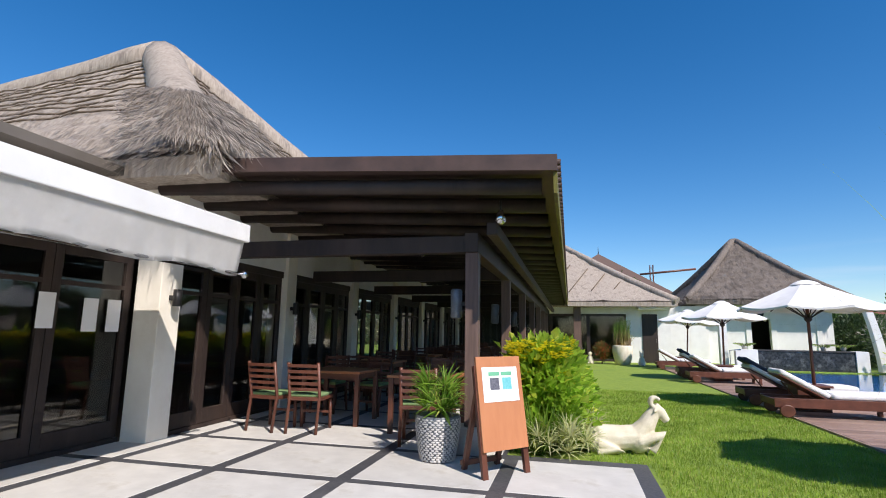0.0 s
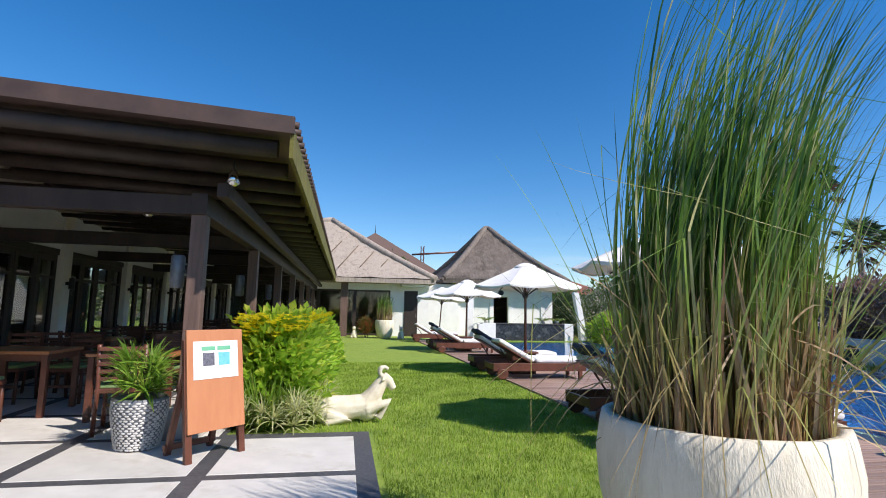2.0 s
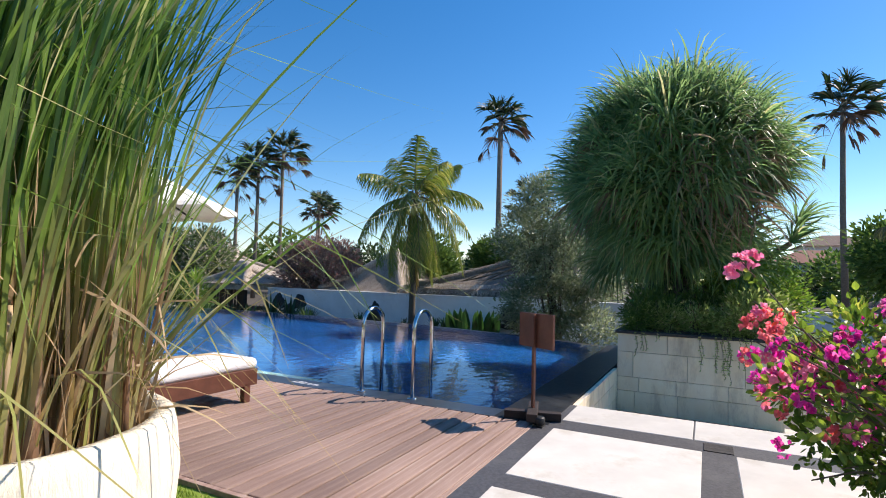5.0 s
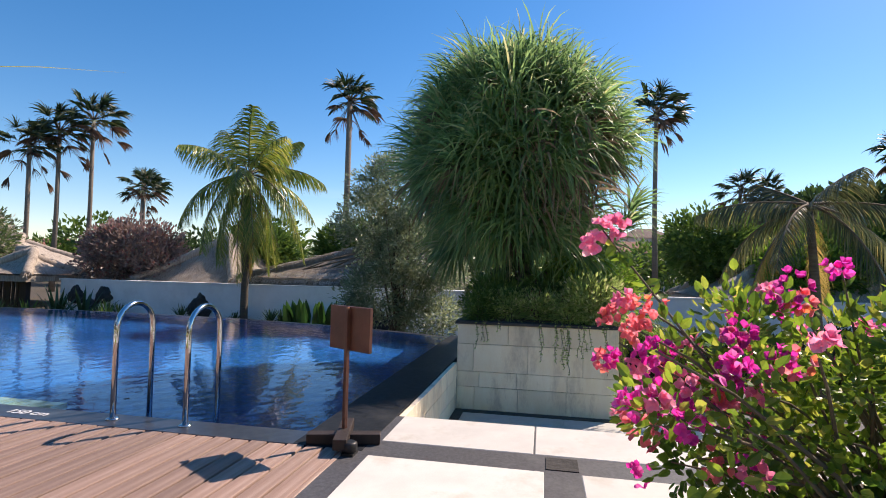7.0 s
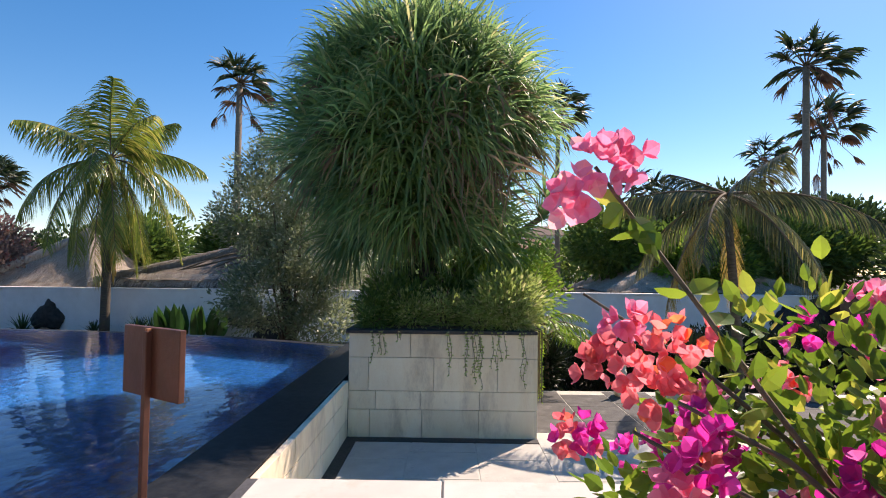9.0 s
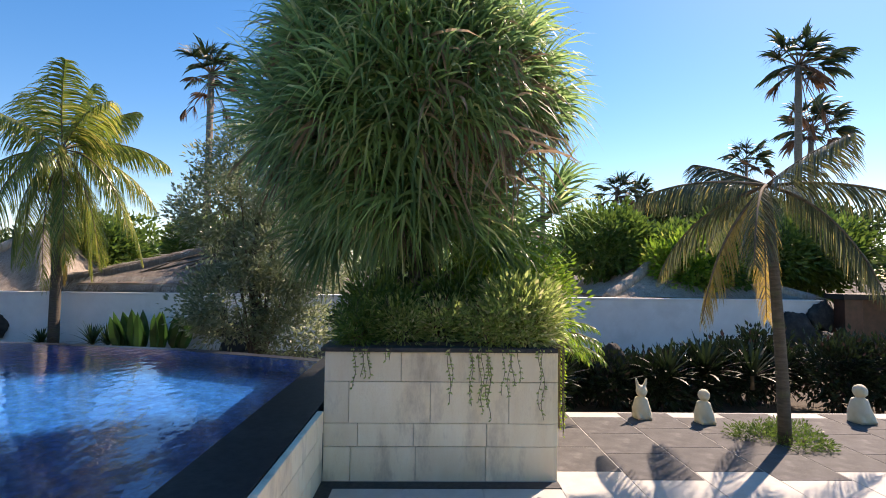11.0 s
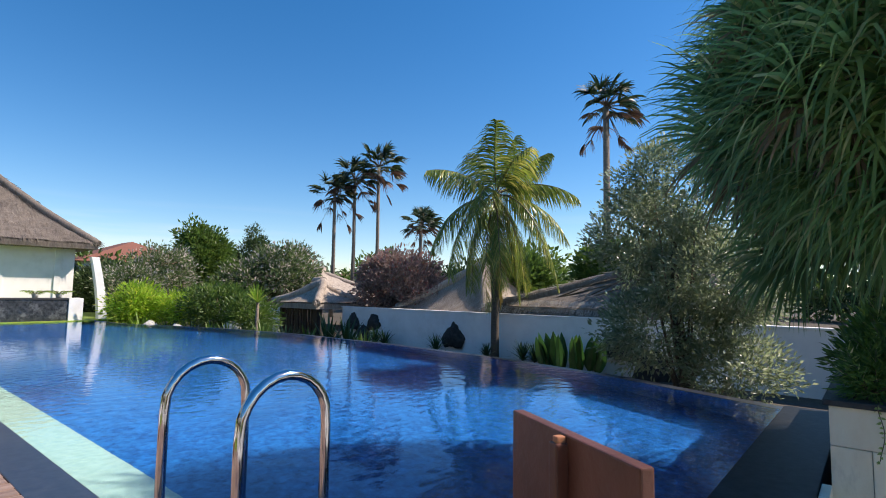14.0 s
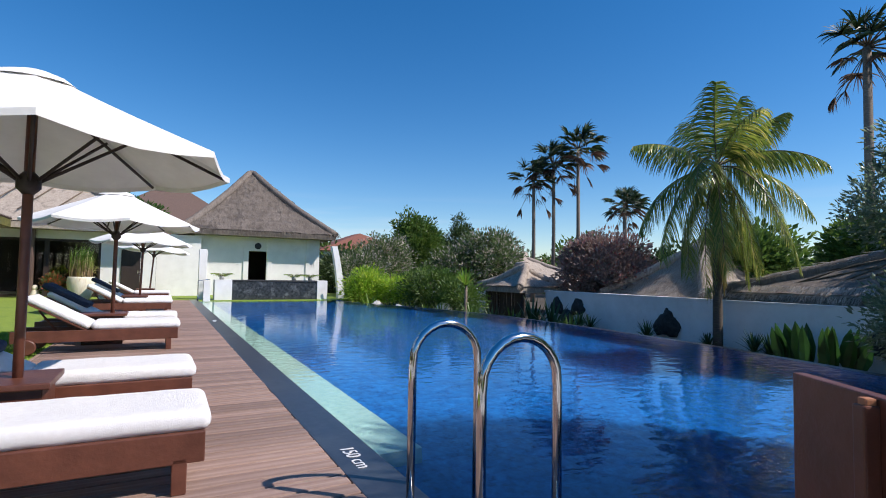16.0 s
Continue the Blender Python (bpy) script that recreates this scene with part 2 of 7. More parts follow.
M_CASC = mat("black_cascade_stone", (0.012, 0.014, 0.018), (0.06, 0.065, 0.07), 9, 0.18, 0, 0.5, 30, stain=(0.2, 0.21, 0.22), stain_scale=2.0)


def glass_mat(name, tint, rough=0.02):
    m, nt, p = nodes_of(name)
    p.inputs["Base Color"].default_value = (*tint, 1)
    p.inputs["Transmission Weight"].default_value = 1.0
    p.inputs["Roughness"].default_value = rough
    p.inputs["IOR"].default_value = 1.45
    return m


M_GLASS = glass_mat("window_glass", (0.6, 0.62, 0.6))


def water_mat():
    """Clear water with two sizes of wind ripple."""
    m, nt, p = nodes_of("pool_water")
    p.inputs["Base Color"].default_value = (0.4, 0.82, 0.97, 1)
    p.inputs["Transmission Weight"].default_value = 1.0
    p.inputs["Roughness"].default_value = 0.0
    p.inputs["IOR"].default_value = 1.33
    bn = nt.nodes.new("ShaderNodeBump")
    bn.inputs["Strength"].default_value, bn.inputs["Distance"].default_value = 1.0, 0.003
    a, b = noise_of(nt, 5.0, 0, (1.0, 1.5, 1)), noise_of(nt, 14.0, 1, (0.8, 1.5, 1))
    ad = nt.nodes.new("ShaderNodeMath")
    ad.operation = "MULTIPLY_ADD"
    nt.links.new(b, ad.inputs[0])
    ad.inputs[1].default_value = 0.35
    nt.links.new(a, ad.inputs[2])
    nt.links.new(ad.outputs[0], bn.inputs["Height"])
    nt.links.new(bn.outputs[0], p.inputs["Normal"])
    return m


M_WATER = water_mat()
L_REED = leaf_mat("reed_blade", (0.04, 0.13, 0.02), (0.36, 0.52, 0.1), (0.72, 0.66, 0.32), 0.22, 0.36, 3.0, low=((0.52, 0.37, 0.17), 0.85, 1.8), share=0.16)
L_REEDDRY = leaf_mat("reed_straw", (0.42, 0.28, 0.15), (0.74, 0.57, 0.35), (0.24, 0.12, 0.07), 0.6, 0.3, share=0.22)
L_PAND = leaf_mat("screwpine_leaf", (0.14, 0.25, 0.095), (0.34, 0.48, 0.17), (0.56, 0.54, 0.27), 0.4, 0.6, 0.9)
L_PANDDRY = leaf_mat("screwpine_dry_leaf", (0.26, 0.17, 0.11), (0.42, 0.31, 0.2), None, 0.7, 0.35)
L_COCO = leaf_mat("coconut_leaflet", (0.12, 0.19, 0.03), (0.36, 0.4, 0.07), (0.6, 0.5, 0.14), 0.28, 0.42, 0.8, share=0.2)
# coconut leaflet tones greyed and darkened for the shadowed courtyard palm
L_PALMGREY = leaf_mat("shade_dulled_palm_leaflet", (0.07, 0.09, 0.04), (0.18, 0.19, 0.09), (0.36, 0.3, 0.1), 0.35, 0.35, 0.8)
L_COCODRY = leaf_mat("coconut_yellow_leaflet", (0.4, 0.28, 0.07), (0.5, 0.36, 0.12), None, 0.5, 0.35)
L_FAN = leaf_mat("fan_palm_leaf", (0.02, 0.045, 0.015), (0.05, 0.09, 0.03), (0.2, 0.15, 0.06), 0.5, 0.2)
L_FANDRY = leaf_mat("fan_palm_dead_leaf", (0.13, 0.07, 0.045), (0.2, 0.12, 0.08), None, 0.8, 0.15)
# leaf tones taken almost to black in place of the courtyard bed's shade
L_SHADE = leaf_mat("shade_darkened_leaf", (0.012, 0.026, 0.01), (0.03, 0.055, 0.018), (0.06, 0.03, 0.035), 0.5, 0.15)
L_BROAD = leaf_mat("broad_garden_leaf", (0.03, 0.09, 0.02), (0.06, 0.16, 0.035), (0.2, 0.36, 0.05), 0.3, 0.25, share=0.08)
L_DARK = leaf_mat("dark_shrub_leaf", (0.03, 0.065, 0.02), (0.08, 0.14, 0.04), (0.14, 0.21, 0.06), 0.5, 0.25)
L_MID = leaf_mat("green_shrub_leaf", (0.07, 0.14, 0.025), (0.17, 0.27, 0.05), (0.2, 0.28, 0.06), 0.45, 0.35)
L_BRIGHT = leaf_mat("bright_shrub_leaf", (0.14, 0.27, 0.03), (0.29, 0.43, 0.055), (0.46, 0.48, 0.12), 0.4, 0.45)
L_HEDGE = leaf_mat("hedge_leaf", (0.24, 0.42, 0.03), (0.5, 0.63, 0.08), (0.7, 0.7, 0.1), 0.4, 0.5)
L_OLIVE = leaf_mat("grey_green_leaf", (0.16, 0.21, 0.11), (0.33, 0.37, 0.22), (0.5, 0.52, 0.4), 0.3, 0.5)
L_PINKISH = leaf_mat("dry_pink_bush_leaf", (0.26, 0.18, 0.15), (0.42, 0.31, 0.27), (0.4, 0.14, 0.13), 0.7, 0.3)
L_BLOSSOM = leaf_mat("plumeria_bush_leaf", (0.09, 0.15, 0.05), (0.22, 0.27, 0.11), (0.65, 0.56, 0.5), 0.6, 0.35, share=0.3)
L_VARIEG = leaf_mat("cream_striped_leaf", (0.48, 0.5, 0.2), (0.74, 0.72, 0.45), (0.26, 0.36, 0.08), 0.45, 0.35)
L_YELLOW = leaf_mat("yellow_flower", (0.82, 0.72, 0.02), (0.88, 0.82, 0.05), None, 0.6, 0.35)
L_PINK = leaf_mat("magenta_bract", (0.7, 0.03, 0.36), (0.85, 0.12, 0.55), (0.88, 0.3, 0.6), 0.6, 0.55)
L_BOUG = leaf_mat("bougainvillea_leaf", (0.08, 0.17, 0.02), (0.34, 0.46, 0.05), (0.58, 0.58, 0.1), 0.35, 0.45)
L_PINK2 = leaf_mat("pale_pink_bract", (0.85, 0.22, 0.4), (0.9, 0.42, 0.55), (0.9, 0.5, 0.5), 0.6, 0.55)
L_WEED = leaf_mat("pale_weed_leaf", (0.24, 0.33, 0.09), (0.48, 0.55, 0.2), (0.62, 0.56, 0.32), 0.5, 0.5, 3.0)
L_CORAL = leaf_mat("coral_bract", (0.85, 0.18, 0.22), (0.88, 0.38, 0.42), (0.85, 0.25, 0.08), 0.6, 0.55)
L_REDSHRUB = leaf_mat("red_flowering_leaf", (0.1, 0.15, 0.04), (0.26, 0.22, 0.06), (0.68, 0.12, 0.06), 0.5, 0.35, share=0.4)
L_RED = leaf_mat("red_leaf", (0.16, 0.025, 0.025), (0.28, 0.06, 0.04), None, 0.5, 0.3)


# ---- mesh helpers ----
def box(bm, x0, x1, y0, y1, z0, z1, bevel=0.0):
    g = bmesh.ops.create_cube(bm, size=1.0, matrix=Matrix.Translation(((x0 + x1) / 2, (y0 + y1) / 2, (z0 + z1) / 2)) @ Matrix.Diagonal((abs(x1 - x0), abs(y1 - y0), abs(z1 - z0), 1)))
    if bevel:
        es = list({e for v in g["verts"] for e in v.link_edges})
        bmesh.ops.bevel(bm, geom=es, offset=bevel, segments=2, profile=0.6, affect="EDGES")
    return g


def bbox(*a, bevel=0.0):
    bm = bmesh.new()
    box(bm, *a, bevel=bevel)
    return bm


def tube(bm, pts, radii, n=10, cap=True):
    """A round bar along pts."""
    if isinstance(radii, (int, float)):
        radii = [radii] * len(pts)
    pts = [Vector(p) for p in pts]
    rings = []
    side = None
    for i, p in enumerate(pts):
        d = (pts[min(i + 1, len(pts) - 1)] - pts[max(i - 1, 0)]).normalized()
        if side is None:
            side = d.orthogonal().normalized()
        side = (side - d * side.dot(d)).normalized()
        up = d.cross(side)
        rings.append([bm.verts.new(p + (side * math.cos(a) + up * math.sin(a)) * radii[i]) for a in (2 * math.pi * k / n for k in range(n))])
    for a, b in zip(rings, rings[1:]):
        for k in range(n):
            f = bm.faces.new((a[k], a[(k + 1) % n], b[(k + 1) % n], b[k]))
            f.smooth = True
    if cap:
        bm.faces.new(rings[0][::-1])
        bm.faces.new(rings[-1])
    return bm


def lathe(bm, prof, n=36, at=(0, 0, 0)):
    """A turned body from (radius, z) pairs."""
    rings = [[bm.verts.new((at[0] + r * math.cos(2 * math.pi * k / n), at[1] + r * math.sin(2 * math.pi * k / n), at[2] + z)) for k in range(n)] for r, z in prof]
    for a, b in zip(rings, rings[1:]):
        for k in range(n):
            f = bm.faces.new((a[k], a[(k + 1) % n], b[(k + 1) % n], b[k]))
            f.smooth = True
    bm.faces.new(rings[0][::-1])
    bm.faces.new(rings[-1])
    return bm


def mesh_of(name, bm, material):
    me = bpy.data.meshes.new(name)
    bmesh.ops.recalc_face_normals(bm, faces=bm.faces)
    bm.to_mesh(me)
    bm.free()
    me.materials.append(material)
    return me


def part(name, bm, material, parent=None, label=""):
    ob = new(name, mesh_of(name, bm, material) if isinstance(bm, bmesh.types.BMesh) else bm)
    if parent is not None:
        ob.parent = parent
    if label:
        ob["label"] = label
    return ob


def thing(name, label, category, group="", kind="", at=None):
    ob = new(name)
    ob.empty_display_size = 0.1
    if at is not None:
        ob.matrix_basis = at
    return tagged(ob, label, category, group, kind)


def solo(name, bm, material, label, category, group="", kind=""):
    return tagged(part(name, bm, material), label, category, group, kind)


def structure(name, bm, material, label="", category=""):
    return tagged(part(name, bm, material), label or name.replace("_", " "), category or name.split("_")[0], "", "structure")


class Leaves:
    """Many thin blades, gathered into one mesh."""

    def __init__(self):
        self.v, self.f = [], []

    def blade(self, root, tip_dir, length, width, droop=0.3, seg=4, side=None, fold=0.0):
        """A strap that leaves root along tip_dir and bends towards the ground."""
        p, d = Vector(root), Vector(tip_dir).normalized()
        s = side if side is not None else d.cross(Vector((random.uniform(-1, 1), random.uniform(-1, 1), 0.3)))
        s = Vector(s).normalized()
        step, base = length / seg, len(self.v)
        for i in range(seg):
            w = width * (1.0 - (i / seg) ** 2 * 0.75) * (0.75 if i == 0 else 1)
            self.v += [tuple(p - s * w / 2), tuple(p + s * w / 2)]
            p = p + d * step
            d = (d + Vector((0, 0, -droop * (0.4 + i / seg)))).normalized()
        self.v.append(tuple(p))
        for i in range(seg - 1):
            a = base + 2 * i
            self.f.append((a, a + 1, a + 3, a + 2))
        self.f.append((base + 2 * seg - 2, base + 2 * seg - 1, base + 2 * seg))

    def leaf(self, p, d, n, length, width):
        """One small pointed leaf, folded along its middle."""
        p, d = Vector(p), Vector(d).normalized()
        s = d.cross(Vector(n))
        s = s.normalized() if s.length > 1e-4 else d.orthogonal().normalized()
        up = s.cross(d) * width * 0.25
        b = len(self.v)
        m = p + d * length * 0.45
        self.v += [tuple(p), tuple(m - s * width / 2 + up), tuple(p + d * length), tuple(m + s * width / 2 + up)]
        self.f += [(b, b + 1, b + 2), (b, b + 2, b + 3)]

    def oval(self, p, d, n, length, width):
        """One rounded leaf or petal with a folded middle and a curled tip."""
        p, d = Vector(p), Vector(d).normalized()
        s = d.cross(Vector(n))
        s = s.normalized() if s.length > 1e-4 else d.orthogonal().normalized()
        up = s.cross(d)
        b = len(self.v)
        mid = [p, p + d * length * 0.35 - up * width * 0.06, p + d * length * 0.7 - up * width * 0.02, p + d * length + up * width * 0.1]
        self.v += [tuple(q) for q in mid]
        for sg in (-1, 1):
            self.v += [tuple(p + d * length * f + s * sg * width * w + up * width * 0.14) for f, w in ((0.16, 0.34), (0.42, 0.52), (0.76, 0.34))]
        for o in (4, 7):
            self.f += [(b, b + 1, b + o), (b + 1, b + o + 1, b + o), (b + 1, b + 2, b + o + 1), (b + 2, b + o + 2, b + o + 1), (b + 2, b + 3, b + o + 2)]

    def tri(self, p, d, s, length, width):
        b = len(self.v)
        p, d, s = Vector(p), Vector(d), Vector(s)
        self.v += [tuple(p - s * width / 2), tuple(p + s * width / 2), tuple(p + d * length)]
        self.f.append((b, b + 1, b + 2))

    def mesh(self, name, material):
        me = bpy.data.meshes.new(name)
        me.from_pydata(self.v, [], self.f)
        me.materials.append(material)
        me.update()
        return me


def rnd_dir():
    while True:
        v = Vector((random.uniform(-1, 1), random.uniform(-1, 1), random.uniform(-1, 1)))
        if 0.05 < v.length < 1:
            return v.normalized()


def crown(n, blobs, size, width, up=0.3, shell=0.55, round_leaf=False):
    """n leaves in clumps through overlapping balls (x, y, z, rx, ry, rz), thicker near the skin, with an uneven outline."""
    lv = Leaves()
    vol = [b[3] * b[4] * b[5] for b in blobs]
    clumps = []
    for b in random.choices(blobs, vol, k=max(12, n // 26)):
        d = rnd_dir()
        r = random.uniform(shell, 1.0) ** 0.6 * (0.86 + 0.3 * noise.noise(d * 2.3 + Vector(b[:3])))
        clumps.append((Vector((b[0] + d.x * b[3] * r, b[1] + d.y * b[4] * r, b[2] + d.z * b[5] * r)), d))
    cs = size * 2.2
    for i in range(n):
        c, d = clumps[i % len(clumps)]
        q = rnd_dir()
        p = c + q * cs * random.random() ** 0.5
        (lv.oval if round_leaf else lv.leaf)(p, q + d * 0.6 + Vector((0, 0, up)), d + rnd_dir() * 0.7 + Vector((0, 0, 0.5)), size * random.uniform(0.7, 1.3), width * random.uniform(0.7, 1.2))
    return lv


def shrub(name, label, category, at, n, blobs, size, width, material, group="", stems=5, up=0.3, kind=""):
    """A leafy bush: woody stems and a crown. Blobs are given about the foot."""
    t = thing(name, label, category, group, kind, pose(*at))
    bm = bmesh.new()
    for i in range(stems):
        b = blobs[i % len(blobs)]
        e = Vector((b[0], b[1], b[2])) + rnd_dir() * min(b[3:6]) * 0.5
        s = Vector((random.uniform(-0.08, 0.08), random.uniform(-0.08, 0.08), 0))
        r = 0.012 + 0.012 * max(b[3:6])
        tube(bm, [s, s.lerp(e, 0.5) + rnd_dir() * 0.06, e], [r, r * 0.7, r * 0.25], 6)
    part("stem", bm, M_STEM, t)
    part("crown", crown(int(n * 2.3), blobs, size * 1.1, width * 1.5, up).mesh("crown", material), None, t)
    return t


# ---- ground, floors, pool ----
def prism(poly, z0, z1):
    bm = bmesh.new()
    lo = [bm.verts.new((x, y, z0)) for x, y in poly]
    hi = [bm.verts.new((x, y, z1)) for x, y in poly]
    bm.faces.new(lo[::-1])
    bm.faces.new(hi)
    for i in range(len(poly)):
        j = (i + 1) % len(poly)
        bm.faces.new((lo[i], lo[j], hi[j], hi[i]))
    return bm


GARDEN, COURT, WATER = -1.0, -0.62, -0.05
structure("ground", bbox(-900, 900, -900, 900, GARDEN - 0.4, GARDEN), M_EARTH, "dark garden earth reaching the far distance", "ground")
structure("lawn", prism([(-60, -40), (9.05, -40), (9.05, 3.8), (8.3, 3.8), (8.3, 25.6), (16, 25.6), (16, 70), (-60, 70)], GARDEN, -0.03), M_LAWN, "short bright green lawn", "lawn")
structure("court_floor", prism([(9.05, -30), (14.0, -30), (14.0, 3.8), (9.05, 3.8)], GARDEN, COURT), M_COURT, "sunken courtyard of grey stone paving", "floor")

SHORE = [(14.35, 4.3), (15.25, 6.6), (15.85, 9.5), (16.1, 13), (16.1, 16.5), (15.6, 19.5), (14.9, 21.6), (14.1, 23.6), (13.9, 26.0)]
POOL = [(8.48, 4.3)] + SHORE + [(8.48, 26.0)]


def pool_basin():
    bm = bmesh.new()
    top = [bm.verts.new((x, y, -0.02 if (x < 8.5 or y > 25) else WATER - 0.012)) for x, y in POOL]
    low = [bm.verts.new((x, y, -0.97)) for x, y in POOL]
    bm.faces.new(low)
    for i in range(len(POOL)):
        j = (i + 1) % len(POOL)
        bm.faces.new((low[i], low[j], top[j], top[i]))
    return bm


structure("pool", pool_basin(), M_HULL, "deep blue mosaic swimming pool basin", "pool")
bm = bmesh.new()
bm.faces.new([bm.verts.new((x + (0.02 if x > 14 else 0), y, WATER)) for x, y in POOL])
water = structure("water", bm, M_WATER, "clear rippled blue pool water", "water")
water.visible_shadow = False
bm = bmesh.new()
for (x0, y0), (x1, y1) in zip(SHORE, SHORE[1:]):
    d = Vector((y1 - y0, x0 - x1, 0)).normalized() * 0.28
    a, b = Vector((x0 + 0.03, y0, WATER - 0.02)), Vector((x1 + 0.03, y1, WATER - 0.02))
    vs = [bm.verts.new(p) for p in (a, b, b + d, a + d, a + Vector((0, 0, -1.2)), b + Vector((0, 0, -1.2)), b + d * 1.4 + Vector((0, 0, -1.2)), a + d * 1.4 + Vector((0, 0, -1.2)))]
    for q in ((0, 1, 2, 3), (3, 2, 6, 7), (0, 4, 5, 1)):
        bm.faces.new([vs[k] for k in q])
structure("pool_overflow_edge", bm, M_RIM, "dark tiled overflow edge of the pool", "pool edge")
structure("pool_step", bbox(8.49, 8.97, 4.32, 6.9, -0.96, -0.5), M_HULL, "blue mosaic step under the water", "pool step")
structure("pool_ledge", bbox(8.49, 8.93, 6.9, 25.9, -0.96, -0.22), M_LEDGE, "pale stone ledge under the water", "pool ledge")
coping = structure("pool_coping", bbox(8.2, 8.485, 4.3, 25.9, -0.5, 0.0, bevel=0.006), M_RIM, "black tiled coping beside the deck", "coping")
structure("pool_rim", bbox(8.2, 14.4, 3.805, 4.31, -0.62, 0.0, bevel=0.006), M_WETRIM, "black tiled rim at the shallow edge", "coping")

terrace = structure("terrace_floor", prism([(-2.76, -8), (3.05, -8), (3.05, 0.9), (9.05, 0.9), (9.05, 3.92), (3.05, 3.92), (3.05, 7.9), (1.62, 7.9), (1.62, 29), (-2.76, 29)], -0.25, -0.004), M_STRIP, "pale concrete pavers divided by charcoal strips", "floor")
structure("planting_bed", bbox(5.6, 9.0, -2.5, 0.9, -0.3, -0.01), M_EARTH, "dark soil planting bed beside the path", "planting bed")
deck = structure("pool_deck", bbox(5.87, 8.2, 3.93, 25.6, -0.3, -0.06), M_WOOD, "weathered reddish timber pool deck", "deck")

# white rim wall of the pool and the raised planter, faced with limestone
rim_wall = structure("rim_wall", bbox(9.05, 11.72, 3.77, 3.804, COURT, -0.03), M_GROUT, "limestone faced wall below the pool rim", "wall")
planter = structure("planter_wall", prism([(11.75, 1.76), (14.6, 1.76), (14.6, 3.72), (11.75, 3.72)], COURT, 0.46), M_GROUT, "raised limestone planter with a dark cap", "planter")
part("coping_stone", bbox(11.69, 14.65, 1.7, 3.78, 0.5, 0.54, bevel=0.008), M_CAP, planter, "dark lava stone cap")
part("soil", bbox(11.85, 14.5, 1.86, 3.62, 0.5, 0.565), M_EARTH, planter)

# garden wall
WALLX = 21.5
gw = structure("garden_wall", bbox(WALLX, WALLX + 0.25, -8.2, 20.7, GARDEN, 0.5, bevel=0.01), M_WALL, "long white rendered garden wall", "wall")
part("wall_cap", bbox(WALLX - 0.03, WALLX + 0.28, -8.25, 20.75, 0.5, 0.55, bevel=0.01), M_WALL, gw)


def rough_rock(r, squash, seed):
    """A lava boulder, broad at the foot and drawn up to a blunt point."""
    bm = bmesh.new()
    bmesh.ops.create_icosphere(bm, subdivisions=4, radius=1.0)
    for v in bm.verts:
        k = 1 + 0.3 * noise.noise(v.co * 1.6 + Vector((seed, 0, 0))) + 0.16 * noise.noise(v.co * 5 + Vector((seed, 3, 0))) + 0.06 * noise.noise(v.co * 12)
        wide = 1.15 if v.co.z < -0.35 else 1.15 - 0.62 * (v.co.z + 0.35) / 1.35
        v.co = Vector((v.co.x * r * squash, v.co.y * r * k * wide, max(v.co.z, -0.75) * r * k))
    for f in bm.faces:
        f.smooth = True
    return bm


for k, (x, y, z, s_, r) in enumerate(((WALLX, 14.7, -0.33, 1.0, 0), (WALLX, 19.94, -0.07, 0.85, 8), (WALLX, 18.75, -0.05, 0.85, -8), (WALLX, 19.3, -0.5, 0.85, 4), (WALLX, 8.8, -0.15, 1.3, 10), (WALLX, 8.0, -0.7, 1.2, -12), (WALLX, -7.4, -0.35, 1.5, -20), (WALLX, -8.2, 0.1, 1.1, 10), (15.7, -0.2, -0.35, 0.85, -5))):
    rk = solo("lava_rock", rough_rock(0.42, 0.5, 1.0 + 2.7 * k), M_LAVA, "rough black lava rock set into the white wall" if x == WALLX else "rough black lava rock in the courtyard bed", "rock", "rocks in the wall")
    rk.matrix_basis = pose(x, y, z, r) @ Matrix.Diagonal((s_, s_, s_, 1))

# pieces of the floors
def slab_mesh(w, d, h=0.03, bev=0.005):
    bm = bbox(0, w, 0, d, -h, 0)
    bmesh.ops.bevel(bm, geom=[e for e in bm.edges if all(v.co.z > -0.001 for v in e.verts)], offset=bev, segments=1, affect="EDGES")
    return mesh_of("paver", bm, M_PAVER)


def lay(x0, x1, y0, y1):
    key = (round(x1 - x0, 3), round(y1 - y0, 3))
    if key not in SLABS:
        SLABS[key] = slab_mesh(*key)
    p = part("paver", SLABS[key], None, terrace)
    p.location = (x0, y0, 0.001 * random.random())


SLABS = {}
XS = [(-2.05, -1.02), (-0.88, 0.26), (0.4, 1.63), (1.77, 2.89)]
for r in range(-6, 18):
    y0 = 6.57 + 1.25 * r
    y1 = y0 + 1.12
    for i, (a, b) in enumerate(XS):
        if i == 3 and y1 > 7.8 or y1 < -7:
            continue
        lay(a, b if not (i == 2 and y1 > 7.8) else 1.58, y0, y1)
    if y1 > -7:
        lay(-2.74, -2.19, y0, y1)
for y0, y1 in ((0.95, 1.62), (1.63, 2.68), (2.69, 3.74)):
    lay(8.42, 9.05, y0, y1)
for x0, x1 in ((3.15, 4.0), (4.2, 5.3), (5.52, 6.72), (6.95, 8.13)):
    for y0, y1 in ((0.95, 1.22), (1.3, 2.4), (2.62, 3.74)):
        lay(x0, x1, y0, y1)
structure("drain_grate", bbox(8.17, 8.38, 2.41, 2.61, -0.02, 0.002, bevel=0.002), M_LAVA, "pebble drain set in the strip", "drain")

# deck boards, laid towards the water
board = mesh_of("plank", bbox(5.9, 8.2, 0.0, 0.119, -0.06, 0.0, bevel=0.008), M_DECK)
y, k = 3.94, 0
